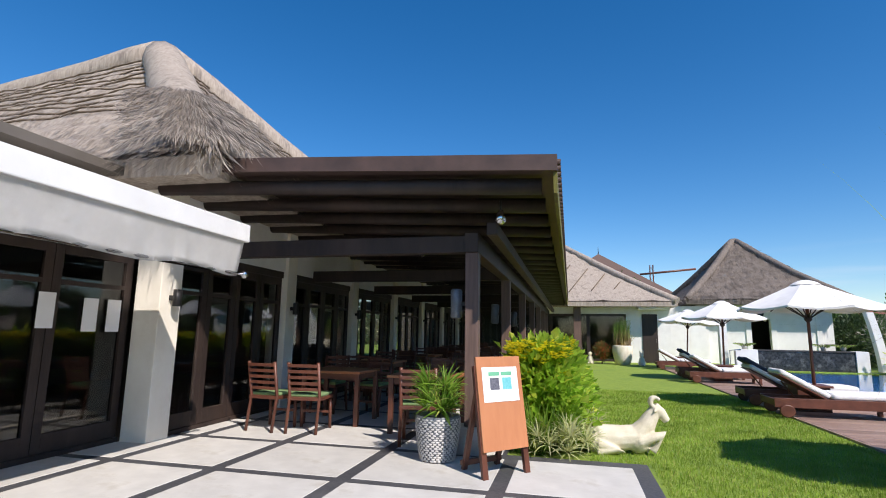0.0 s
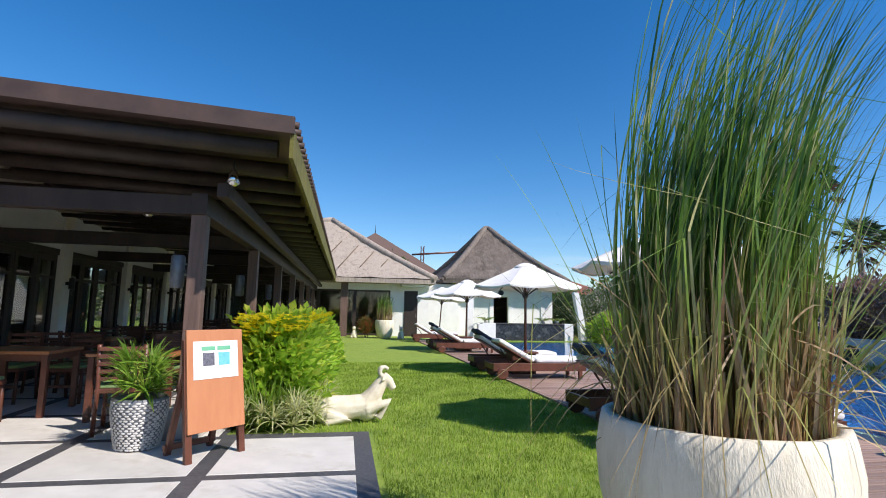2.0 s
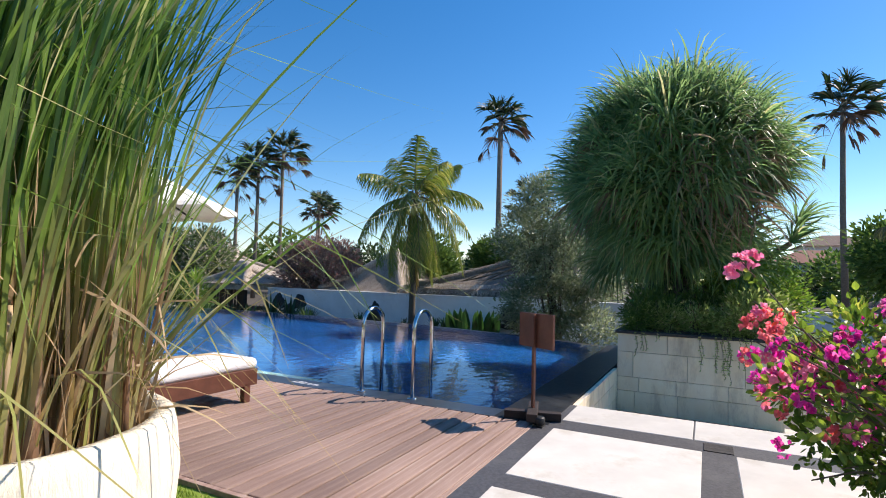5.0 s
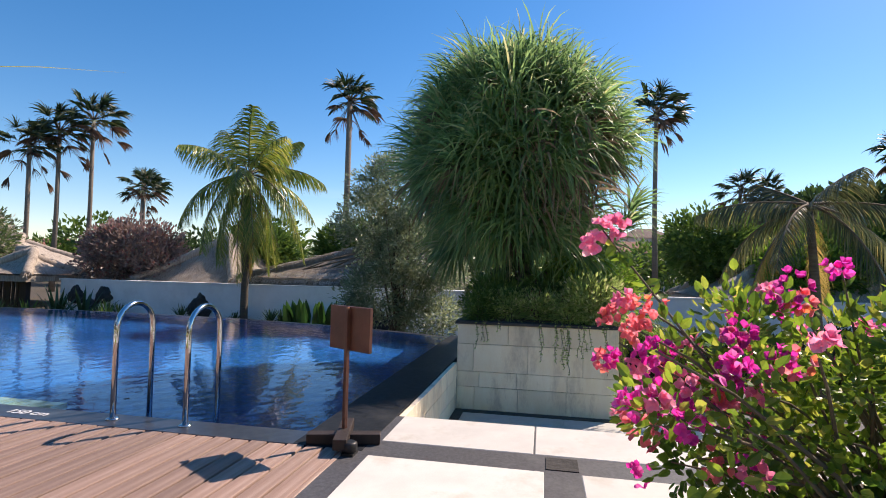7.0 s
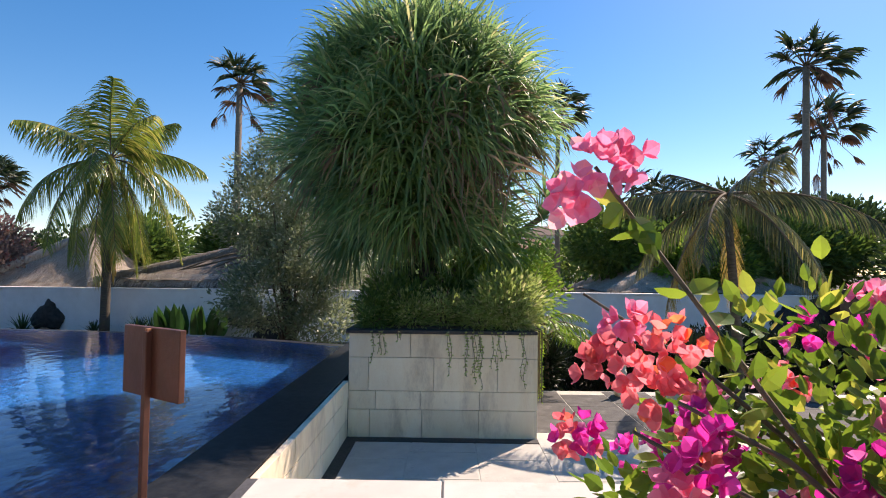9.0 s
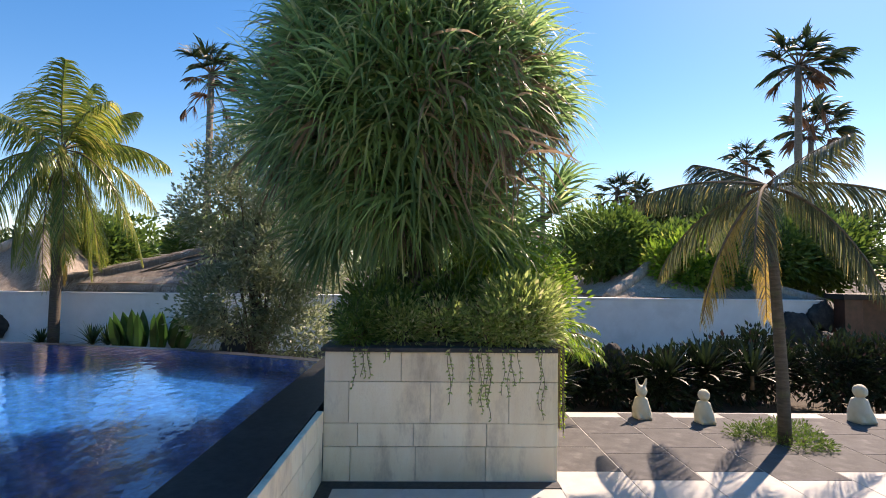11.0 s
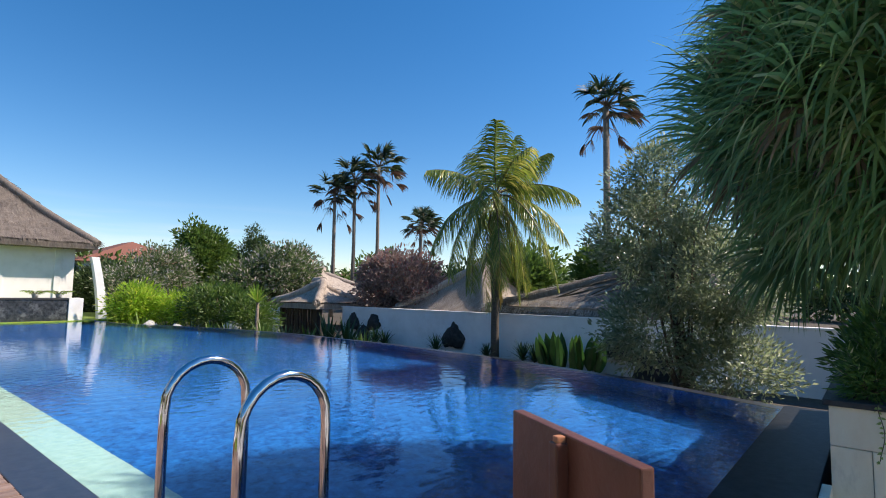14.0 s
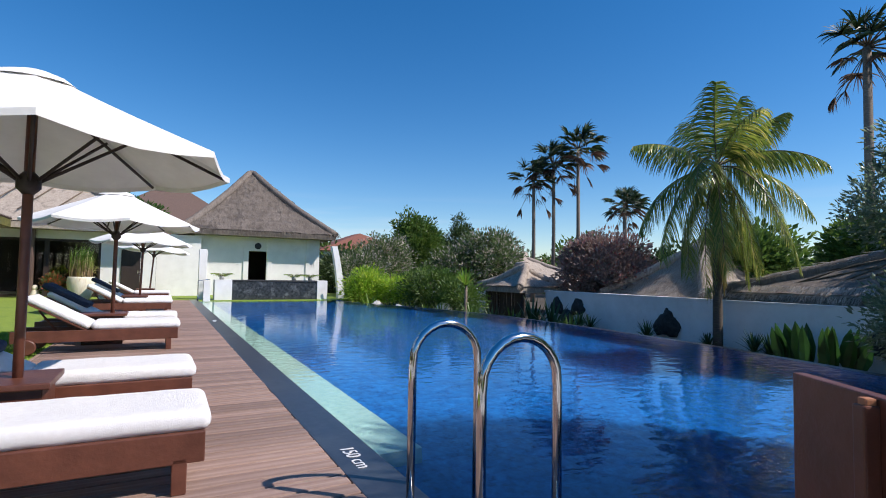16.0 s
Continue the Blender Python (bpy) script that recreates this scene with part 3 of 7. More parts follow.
while y < 25.5:
    p = part("plank", board, None, deck)
    p.location = (random.uniform(-0.006, 0.006), y, random.uniform(-0.0015, 0.0015))
    y += 0.137
part("edge_board", bbox(5.85, 8.2, 3.905, 3.936, -0.12, 0.0, bevel=0.004), M_DECK, deck)
part("edge_board", bbox(5.855, 5.892, 3.94, 25.5, -0.12, 0.0, bevel=0.004), M_DECK, deck)


# limestone courses
def courses(parent, along, x, y, length, z0, heights, jig, depth=0.05):
    """Rows of blocks of uneven length on a face: along 'y' (face to -x) or along 'x' (face to -y)."""
    z = z0
    for h in heights:
        s = 0.0
        first = random.uniform(0.35, 0.75)
        while s < length - 0.01:
            w = min(first if s == 0 else random.uniform(*jig), length - s)
            if length - s - w < 0.2:
                w = length - s
            g = 0.0022
            o = random.uniform(0, 0.006)
            a = (x - depth - o, x, y + s + g, y + s + w - g) if along == "y" else (x + s + g, x + s + w - g, y - depth - o, y)
            part("stone_block", bbox(*a, z + g, z + h - g, bevel=0.005), M_LIME, parent)
            s += w
        z += h


courses(planter, "y", 11.77, 1.73, 2.02, COURT, (0.3, 0.2, 0.36, 0.26), (0.45, 0.75))
courses(planter, "x", 11.72, 1.75, 2.9, COURT, (0.3, 0.2, 0.36, 0.26), (0.45, 0.75))
courses(rim_wall, "x", 9.06, 3.8, 2.64, COURT, (0.2, 0.22, 0.19), (0.6, 0.9))
for a in ((11.56, 11.69, 1.7, 3.75), (9.3, 11.56, 3.63, 3.75)):
    structure("court_drain", bbox(*a, COURT - 0.02, COURT + 0.012), M_CAP, "black drainage channel along the wall foot", "drain")
# sunken court flags; those past the fourth column have tree shade in their colour
flag = {}
for i in range(7):
    for j in range(14):
        w = 0.66
        me = flag.setdefault(i > 3, None) or mesh_of("flagstone", bbox(0, w, 0, w, -0.02, 0.004, bevel=0.004), M_COURTSHADE if i > 3 else M_COURT)
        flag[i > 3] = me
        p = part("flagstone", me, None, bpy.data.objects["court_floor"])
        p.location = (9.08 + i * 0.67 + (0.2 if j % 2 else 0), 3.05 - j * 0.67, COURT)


# ---- buildings ----
def patch(bm, p00, p10, p11, p01, nu, nv, courses_n=7, lift=0.06, rough=0.05, sag=0.0):
    """A thatched slope from eave (v=0) to ridge (v=1), in overlapping courses."""
    p00, p10, p11, p01 = map(Vector, (p00, p10, p11, p01))
    nrm = (p10 - p00).cross(p01 - p00).normalized()
    if nrm.z < 0:
        nrm = -nrm
    rows = []
    for j in range(nv + 1):
        v = j / nv
        row = []
        for i in range(nu + 1):
            u = i / nu
            p = p00.lerp(p10, u).lerp(p01.lerp(p11, u), v)
            fr = (v * courses_n) % 1.0
            p = p + nrm * (lift * (1 - fr) + rough * noise.noise(p * 1.7) + rough * 0.6 * noise.noise(p * 6.0) - sag * math.sin(math.pi * v))
            row.append(bm.verts.new(p))
        rows.append(row)
    for a, b in zip(rows, rows[1:]):
        for i in range(nu):
            try:
                bm.faces.new((a[i], a[i + 1], b[i + 1], b[i])).smooth = True
            except ValueError:
                pass


def straw(lv, a, b, out, n, length, spread=0.25, width=0.018):
    """A fringe of straw ends along the line a-b."""
    a, b, out = Vector(a), Vector(b), Vector(out).normalized()
    along = (b - a).normalized()
    for _ in range(n):
        p = a.lerp(b, random.random()) + rnd_dir() * 0.06 + Vector((0, 0, 0.05))
        d = out + Vector((0, 0, -0.9)) + rnd_dir() * spread
        lv.blade(p - out * length * 0.5 + Vector((0, 0, length * 0.3)), d, length * random.uniform(0.7, 1.25), width, 0.15, 2, along)


def battens(t, slopes, sag, n):
    """Dark split-bamboo lines laid across the upper slopes, sinking into the straw here and there."""
    for q in slopes:
        nr = (q[1] - q[0]).cross(q[3] - q[0]).normalized()
        nr = nr if nr.z > 0 else -nr
        for k in range(n):
            v = 0.36 + 0.58 * k / n
            pts = []
            for i in range(41):
                u = 0.04 + 0.92 * i / 40
                p = q[0].lerp(q[1], u).lerp(q[3].lerp(q[2], u), v)
                pts.append(p + nr * (0.085 - sag * math.sin(math.pi * v) + 0.05 * noise.noise(p * 2.1) + 0.03 * noise.noise(p * 9)))
            part("bamboo_batten", tube(bmesh.new(), pts, 0.02, 5), M_STEM, t)


def thatch_roof(name, label, corners, ridge, res=8, fringe=260, flen=0.35, thick=0.22, sag=0.12, seams=(), surf=0, old=False, hip=0.17, lines=0, pale=False):
    """A hipped thatch: eave corners sw, se, ne, nw and the ridge's two ends (the first at the sw-nw side or both alike)."""
    sw, se, ne, nw = (Vector(c) for c in corners)
    ra, rb = Vector(ridge[0]), Vector(ridge[1])
    t = thing(name, label, "roof", "", "structure")
    bm = bmesh.new()
    for q in ((sw, se, rb, ra), (se, ne, rb, rb), (ne, nw, ra, rb), (nw, sw, ra, ra)):
        w = (q[1] - q[0]).length
        h = ((q[2] + q[3]) / 2 - (q[0] + q[1]) / 2).length
        patch(bm, *q, max(6, int(w * res * 0.55)), max(8, int(h * res * 0.7)), max(4, int(h * 1.6)), sag=sag)
    lo = [bm.verts.new(c + Vector((0, 0, -thick))) for c in (sw, se, ne, nw)]
    hi = [bm.verts.new(c) for c in (sw, se, ne, nw)]
    for i in range(4):
        bm.faces.new((lo[i], lo[(i + 1) % 4], hi[(i + 1) % 4], hi[i]))
    bm.faces.new(lo)
    part("thatch", bm, M_OLDTHATCH if old else M_THATCH, t)
    lv = Leaves()
    for a, b in ((sw, se), (se, ne), (ne, nw), (nw, sw)):
        d = b - a
        straw(lv, a, b, (d.y, -d.x, 0), int(fringe * d.length / 6), flen)
    for a, b in ((sw, ra), (se, rb), (ne, rb), (nw, ra)):
        m = a - b
        for _ in range(int(fringe * 0.9)):
            s = random.random()
            p = b.lerp(a, s) + Vector((0, 0, 0.1 - sag * math.sin(math.pi * s) * 0.8))
            lv.blade(p + rnd_dir() * 0.08, Vector((m.x, m.y, m.z * 1.1)).normalized() + rnd_dir() * 0.25, flen * random.uniform(0.6, 1.2), 0.024, 0.12, 2)
    for q in ((sw, se, rb, ra), (se, ne, rb, rb), (ne, nw, ra, rb), (nw, sw, ra, ra)):
        down = ((q[0] + q[1]) / 2 - (q[2] + q[3]) / 2).normalized()
        across = (q[1] - q[0]).normalized()
        nr = across.cross(-down)
        nr = nr if nr.z > 0 else -nr
        for _ in range(surf):
            v_ = 1 - math.sqrt(random.random())
            p = q[0].lerp(q[1], random.random() if q[2] != q[3] else random.random()).lerp((q[3] if q[2] == q[3] else q[3].lerp(q[2], random.random())), v_)
            p = p + nr * (0.07 - sag * math.sin(math.pi * v_) + random.uniform(-0.02, 0.05))
            lv.blade(p, down + rnd_dir() * 0.22, random.uniform(0.15, 0.4), 0.014, 0.05, 2, across)
    bm = bmesh.new()
    for a, b in ((sw, ra), (se, rb), (ne, rb), (nw, ra), (ra, rb)):
        pts = [a.lerp(b, k / 10) + Vector((0, 0, 0.03 - (sag * 0.85 * math.sin(math.pi * k / 10) if (a - b).z else 0) + 0.05 * noise.noise(a.lerp(b, k / 10) * 2))) for k in range(11)]
        tube(bm, [p - Vector((0, 0, hip - 0.17)) * 0.8 for p in pts], [hip * (1 if hip < 0.2 else 0.3 + 0.7 * min(1, k / 3.5)) + 0.03 * noise.noise(p * 3) for k, p in enumerate(pts)], 12)
    part("hip_roll", bm, M_OLDTHATCH if old else M_THATCH, t)
    part("straw_fringe", lv.mesh("straw_fringe", M_SUNSTRAW if pale else M_OLDSTRAW if old else M_STRAW), None, t)
    for a, b in seams:
        part("bamboo_batten", tube(bmesh.new(), [a, b], 0.025, 5), M_STEM, t)
    if lines:
        battens(t, ((sw, se, rb, ra), (se, ne, rb, rb)), sag, lines)
        # long straw that hangs from the foot of the corner hip
        lv = Leaves()
        m = (se - rb).normalized()
        cross = Vector((-m.y, m.x, 0)).normalized()
        for _ in range(6500):
            w_, f_ = max(-0.75, min(0.75, random.gauss(0, 0.36))), random.uniform(0.0, 0.3)
            p = se.lerp(rb, f_) + cross * w_ + Vector((0, 0, 0.2 + 0.2 * f_ - 0.4 * w_ * w_))
            lv.blade(p, m + cross * w_ * 0.6 + rnd_dir() * 0.16, random.uniform(0.22, 0.5), 0.009, 0.22, 3)
        part("straw_tuft", lv.mesh("straw_tuft", M_STRAW), None, t)
    return t


# restaurant: wall with glazed bays
WX = -2.42
# room shell in the darkened indoor tone
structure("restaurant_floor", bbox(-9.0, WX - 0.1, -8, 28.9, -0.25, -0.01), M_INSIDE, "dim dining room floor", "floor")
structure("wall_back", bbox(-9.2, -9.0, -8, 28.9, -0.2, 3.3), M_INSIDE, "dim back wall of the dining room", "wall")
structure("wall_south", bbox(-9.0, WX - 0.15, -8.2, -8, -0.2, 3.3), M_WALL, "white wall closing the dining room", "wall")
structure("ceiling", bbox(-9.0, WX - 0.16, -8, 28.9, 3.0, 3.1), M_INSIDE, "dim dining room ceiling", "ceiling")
structure("wall_east", bbox(WX - 0.15, WX, 7.2, 28.9, 2.27, 3.3), M_WALL, "white rendered wall above the glazed doors", "wall")
structure("wall_entrance", bbox(WX - 0.45, WX - 0.3, -8, 7.19, 2.27, 2.5), M_WALL, "white wall above the entrance doors", "wall")


def pilaster(y, w=0.3, d=0.34):
    return structure("column", bbox(WX - 0.3, WX + d - 0.28, y - w / 2, y + w / 2, -0.1, 3.25, bevel=0.012), M_COLUMN, "cream rendered column between glazed doors", "column")


def bay(y0, y1, leaves, set_back=0.0):
    t = thing("window_1", "dark timber framed glazed doors reflecting the garden", "window", "glazed bays", "structure")
    t.name = "window_%d" % (1 + sum(o.name.startswith("window_") for o in bpy.data.objects if o is not t))
    t.location.x = -set_back
    bm = bmesh.new()
    box(bm, WX - 0.12, WX - 0.02, y0, y1, 2.16, 2.27)
    box(bm, WX - 0.12, WX - 0.02, y0, y1, -0.02, 0.05)
    part("frame", bm, M_WOOD, t)
    w = (y1 - y0) / leaves
    for i in range(leaves):
        a, b = y0 + i * w, y0 + (i + 1) * w
        bm = bmesh.new()
        for ya, yb, za, zb in ((a + 0.004, a + 0.1, 0.05, 2.16), (b - 0.1, b - 0.004, 0.05, 2.16), (a + 0.1, b - 0.1, 0.05, 0.24), (a + 0.1, b - 0.1, 2.04, 2.16), (a + 0.1, b - 0.1, 1.72, 1.77)):
            box(bm, WX - 0.1, WX - 0.045, ya, yb, za, zb, 0.004)
        leaf = part("door_leaf", bm, M_WOOD, t)
        pane = part("pane", bbox(WX - 0.08, WX - 0.072, a + 0.09, b - 0.09, 0.23, 2.05), M_GLASS, leaf)
        pane.visible_shadow = False


PIL = [7.35 + 2.8 * k for k in range(8)]
for y in PIL:
    pilaster(y, 0.34 if y < 8 else 0.3)
for a, b in zip(PIL, PIL[1:]):
    bay(a + 0.16, b - 0.16, 4)
bay(3.2, 7.17, 4, 0.3)
bay(-1.0, 3.0, 4, 0.3)
pilaster(3.1)
# notices on the entrance doors
for y, z in ((6.15, 1.45), (6.65, 1.42), (6.95, 1.42)):
    solo("paper_notice", bbox(WX - 0.344, WX - 0.34, y - 0.09, y + 0.09, z - 0.18, z + 0.18), M_PAPER, "white paper notice taped to a dark glazed door", "notice", "notices")

# wall lanterns on the columns
def lantern(y):
    t = thing("wall_lantern", "black metal lantern fixed to a white column", "wall lamp", "column lanterns", at=pose(WX + 0.055, y, 1.65))
    part("body", tube(bmesh.new(), [(0.1, 0, -0.1), (0.1, 0, 0.1)], 0.05, 12), M_BLACKM, t)
    part("bracket", bbox(0, 0.08, -0.03, 0.03, -0.03, 0.03, bevel=0.004), M_BLACKM, t)
    return t


for y in PIL:
    lantern(y)

# pergola
PX, EAVE = 1.25, 2.12
POSTS = [7.87 + 3.2 * k for k in range(7)]


def post(y):
    t = thing("pergola_post", "square brown timber post on a stone pedestal", "post", "pergola posts", "structure", pose(PX, y, 0))
    part("shaft", bbox(-0.075, 0.075, -0.075, 0.075, 0.28, 2.2, bevel=0.008), M_POST, t)
    part("pedestal", bbox(-0.17, 0.17, -0.17, 0.17, 0, 0.28, bevel=0.012), M_COURT, t, "grey stone pedestal")


for y in POSTS:
    post(y)
perg = thing("pergola_roof", "dark timber pergola roof with log rafters and sheet cover", "roof", "", "structure")
part("eave_beam", bbox(PX - 0.08, PX + 0.08, 7.76, 28.6, 2.2, 2.42, bevel=0.01), M_WOOD, perg)
part("plate_beam", bbox(PX + 0.2, PX + 0.32, 7.6, 28.6, 2.36, 2.5, bevel=0.01), M_WOOD, perg)
for y in POSTS:
    part("cross_beam", bbox(WX, PX - 0.08, y - 0.075, y + 0.075, 2.2, 2.4, bevel=0.01), M_WOOD, perg)
SL = 0.055


def roofz(x):
    return 2.9 + (2.15 - x) * SL


yy = 7.12
while yy < 28.5:
    part("rafter", tube(bmesh.new(), [(WX, yy, roofz(WX) - 0.2), (2.08, yy, roofz(2.08) - 0.16)], 0.085, 10), M_WOOD, perg)
    yy += 0.8
bm = bmesh.new()
vs = [bm.verts.new(p) for p in ((WX, 6.95, roofz(WX) - 0.05), (2.2, 6.95, roofz(2.2) - 0.05), (2.2, 28.8, roofz(2.2) - 0.05), (WX, 28.8, roofz(WX) - 0.05), (WX, 6.95, roofz(WX) + 0.06), (2.2, 6.95, roofz(2.2) + 0.06), (2.2, 28.8, roofz(2.2) + 0.06), (WX, 28.8, roofz(WX) + 0.06))]
for q in ((0, 3, 2, 1), (4, 5, 6, 7), (0, 1, 5, 4), (1, 2, 6, 5), (2, 3, 7, 6), (3, 0, 4, 7)):
    bm.faces.new([vs[i] for i in q])
part("sheet", bm, M_ROOFSH, perg)
bm = bmesh.new()
vs = [bm.verts.new(p) for p in ((WX, 6.9, roofz(WX) - 0.06), (2.24, 6.9, roofz(2.24) - 0.06), (2.24, 6.9, roofz(2.24) + 0.1), (WX, 6.9, roofz(WX) + 0.1), (WX, 6.94, roofz(WX) - 0.06), (2.24, 6.94, roofz(2.24) - 0.06), (2.24, 6.94, roofz(2.24) + 0.1), (WX, 6.94, roofz(WX) + 0.1))]
for q in ((0, 1, 2, 3), (7, 6, 5, 4), (0, 4, 5, 1), (3, 2, 6, 7), (1, 5, 6, 2), (0, 3, 7, 4)):
    bm.faces.new([vs[i] for i in q])
part("barge_board", bm, M_ROOFSH, perg)
part("fascia", bbox(2.2, 2.235, 6.94, 28.8, 2.62, 2.9), M_MOSS, perg, "mossy yellow-green fascia board")
# corrugated edge of the roof cover
lip = mesh_of("roof_tile", tube(bmesh.new(), [(2.0, 0, roofz(2.0) + 0.05), (2.27, 0, roofz(2.27) + 0.05)], 0.035, 8), M_ROOFSH)
for k in range(110):
    part("roof_tile", lip, None, perg).location = (0, 7.0 + k * 0.198, 0)

# speakers and lamps under the pergola
for y in POSTS[:3]:
    t = thing("outdoor_speaker", "grey cylindrical speaker hung on a pergola post", "speaker", "pergola speakers", at=pose(PX - 0.2, y + 0.05, 1.62))
    part("body", lathe(bmesh.new(), [(0.05, -0.17), (0.068, -0.15), (0.068, 0.15), (0.05, 0.17)], 16), M_GREYM, t)
    part("bracket", bbox(0.05, 0.13, -0.02, 0.02, -0.02, 0.02), M_BLACKM, t)
for x, y, z in ((1.62, 7.5, 2.55), (0.2, 9.4, 2.5), (0.2, 12.6, 2.5)):
    t = thing("spot_lamp", "small glass spot lamp under the pergola rafters", "lamp", "pergola spots", at=pose(x, y, z))
    part("bulb", lathe(bmesh.new(), [(0.02, -0.1), (0.06, -0.07), (0.05, 0.0), (0.025, 0.06)], 14), M_STEEL, t)
    part("stalk", tube(bmesh.new(), [(0, 0, 0.05), (0, 0, 0.16)], 0.012, 8), M_BLACKM, t)

# entrance canopy with fabric valance
can = thing("entrance_canopy", "white canopy edge with a sagging pale fabric valance", "awning", "", "structure")
part("fascia", bbox(-0.98, -0.86, -2.0, 6.66, 2.17, 2.35, bevel=0.01), M_WALL, can)
part("cover", bbox(WX - 0.3, -0.98, -2.0, 6.6, 2.27, 2.33), M_WALL, can)
bm = bmesh.new()
N = 160
rows = []
for j in range(7):
    row = []
    for i in range(N + 1):
        y = -1.9 + 8.5 * i / N
        drop = 0.33 + 0.02 * math.sin(y * 5.1) + 0.015 * noise.noise(Vector((y * 3, 0, 0)))
        v = j / 6
        row.append(bm.verts.new((-0.885 - 0.05 * v + 0.028 * v * noise.noise(Vector((y * 2.2, v, 2))) + 0.008 * math.sin(y * 23) * v, y, 2.165 - drop * v)))
    rows.append(row)
for a, b in zip(rows, rows[1:]):
    for i in range(N):
        bm.faces.new((a[i], a[i + 1], b[i + 1], b[i])).smooth = True
bmesh.ops.solidify(bm, geom=bm.faces, thickness=0.004)
part("valance", bm, M_FABRIC, can)
part("rod", tube(bmesh.new(), [(-0.95, -1.9, 1.85), (-0.95, 6.72, 1.85)], 0.018, 8), M_STEEL, can)
part("rod_end", lathe(bmesh.new(), [(0.01, -0.04), (0.04, -0.02), (0.04, 0.02), (0.01, 0.04)], 12, (-0.95, 6.74, 1.85)), M_STEEL, can)

thatch_roof("restaurant_thatch_roof", "large grey-brown hipped thatch roof with shaggy eaves", [(-16, 6.7, 3.3), (-1.45, 6.7, 3.18), (-1.55, 18.6, 3.1), (-16, 18.6, 3.25)], [(-12.5, 11.0, 6.7), (-6.4, 11.0, 7.4)], 9, 1100, 0.62, surf=9000, hip=0.42, lines=11)

# far wing: glazed lounge, door and thatch
FY = 29.0
w = structure("wall_north", bbox(5.0, 7.0, FY, FY + 0.3, -0.1, 2.9), M_WALL, "white wall of the far wing", "wall")
structure("wall_north_head", bbox(-9, 5.0, FY, FY + 0.3, 2.3, 2.9), M_WALL, "white wall above the far lounge glazing", "wall")
structure("wall_north_link", bbox(7.0, 8.8, FY + 1.0, FY + 1.3, -0.1, 2.75), M_WALL, "white link wall", "wall")
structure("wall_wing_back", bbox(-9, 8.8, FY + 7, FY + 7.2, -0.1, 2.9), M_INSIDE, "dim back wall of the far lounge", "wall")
d1 = thing("door_1", "plain dark timber door in the far white wall", "door", "", "structure")
part("leaf", bbox(5.72, 6.42, FY - 0.05, FY - 0.01, 0, 2.3, bevel=0.01), M_WOOD, d1)
part("handle", bbox(6.33, 6.36, FY - 0.08, FY - 0.05, 0.95, 1.1), M_STEEL, d1)
structure("door_canopy", bbox(5.5, 6.9, FY - 0.7, FY, 2.5, 2.62, bevel=0.01), M_WALL, "white flat canopy over the door", "canopy")
for i in range(5):
    t = thing("window_far", "tall dark lounge window in the far wing", "window", "lounge windows", "structure")
    a = -4 + i * 1.8
    bm = bmesh.new()
    box(bm, a, a + 0.08, FY, FY + 0.1, 0, 2.3)
    box(bm, a + 1.72, a + 1.8, FY, FY + 0.1, 0, 2.3)
    box(bm, a + 0.08, a + 1.72, FY, FY + 0.1, 2.2, 2.3)
    box(bm, a + 0.08, a + 1.72, FY, FY + 0.1, 0, 0.1)
    part("frame", bm, M_WOOD, t)
    p = part("pane", bbox(a + 0.08, a + 1.72, FY + 0.04, FY + 0.05, 0.1, 2.2), M_GLASS, t)
    p.visible_shadow = False
structure("lounge_post", bbox(2.5, 2.85, FY - 0.5, FY - 0.15, -0.03, 2.7, bevel=0.01), M_POST, "thick dark timber post", "post")
thatch_roof("wing_thatch_roof", "grey thatch roof of the far wing with bamboo battens", [(-6, 28.0, 2.85), (7.2, 28.0, 2.85), (7.2, 37.5, 2.85), (-6, 37.5, 2.85)], [(-1.5, 32.5, 6.2), (1.8, 32.5, 6.4)], 5, 200, 0.4,
            seams=[((1.2 + 1.1 * k, 28.3 + 0.2 * k, 3.25 + 0.1 * k), (2.4 + 0.9 * k, 30.8 - 0.25 * k, 5.0 - 0.25 * k)) for k in range(4)])
# brown shingled pyramid further back
bm = bmesh.new()
ap = bm.verts.new((8.2, 110, 17.4))
cs = [bm.verts.new(c) for c in ((-6.5, 96, 6.5), (23.0, 96, 6.5), (23.0, 124, 6.5), (-6.5, 124, 6.5))]
for i in range(4):
    bm.faces.new((cs[i], cs[(i + 1) % 4], ap))
bm.faces.new(cs[::-1])
hall = thing("far_hall", "tall brown shingled pyramid roof on white walls", "building")
part("roof", bm, M_TILEROOF, hall)
part("wall", bbox(-4, 20.5, 98, 122, -1.1, 6.5), M_WALL, hall)
part("finial", tube(bmesh.new(), [(8.2, 110, 17.3), (8.2, 110, 19.0)], [0.1, 0.02], 6), M_BLACKM, hall)

# pool bar pavilion
pav = thing("bar_pavilion", "white walled bar pavilion with a doorway", "pavilion", "", "structure")
PY = 30.6
for a, b in ((8.75, 10.95), (11.85, 14.3)):
    part("wall", bbox(a, b, PY, PY + 0.25, -0.1, 2.95), M_WALL, pav)
part("lintel", bbox(10.95, 11.85, PY, PY + 0.25, 2.15, 2.95), M_WALL, pav)
for x in (10.85, 11.95, 8.95, 13.9):
    part("pilaster", bbox(x - 0.12, x + 0.12, PY - 0.06, PY, -0.1, 2.9, bevel=0.01), M_WALL, pav)
part("side_wall", bbox(8.55, 8.75, PY, PY + 7, -0.1, 2.95), M_WALL, pav)
part("side_wall", bbox(14.3, 14.5, PY, PY + 7, -0.1, 2.95), M_WALL, pav)
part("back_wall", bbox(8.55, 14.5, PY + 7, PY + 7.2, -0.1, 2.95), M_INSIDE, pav)
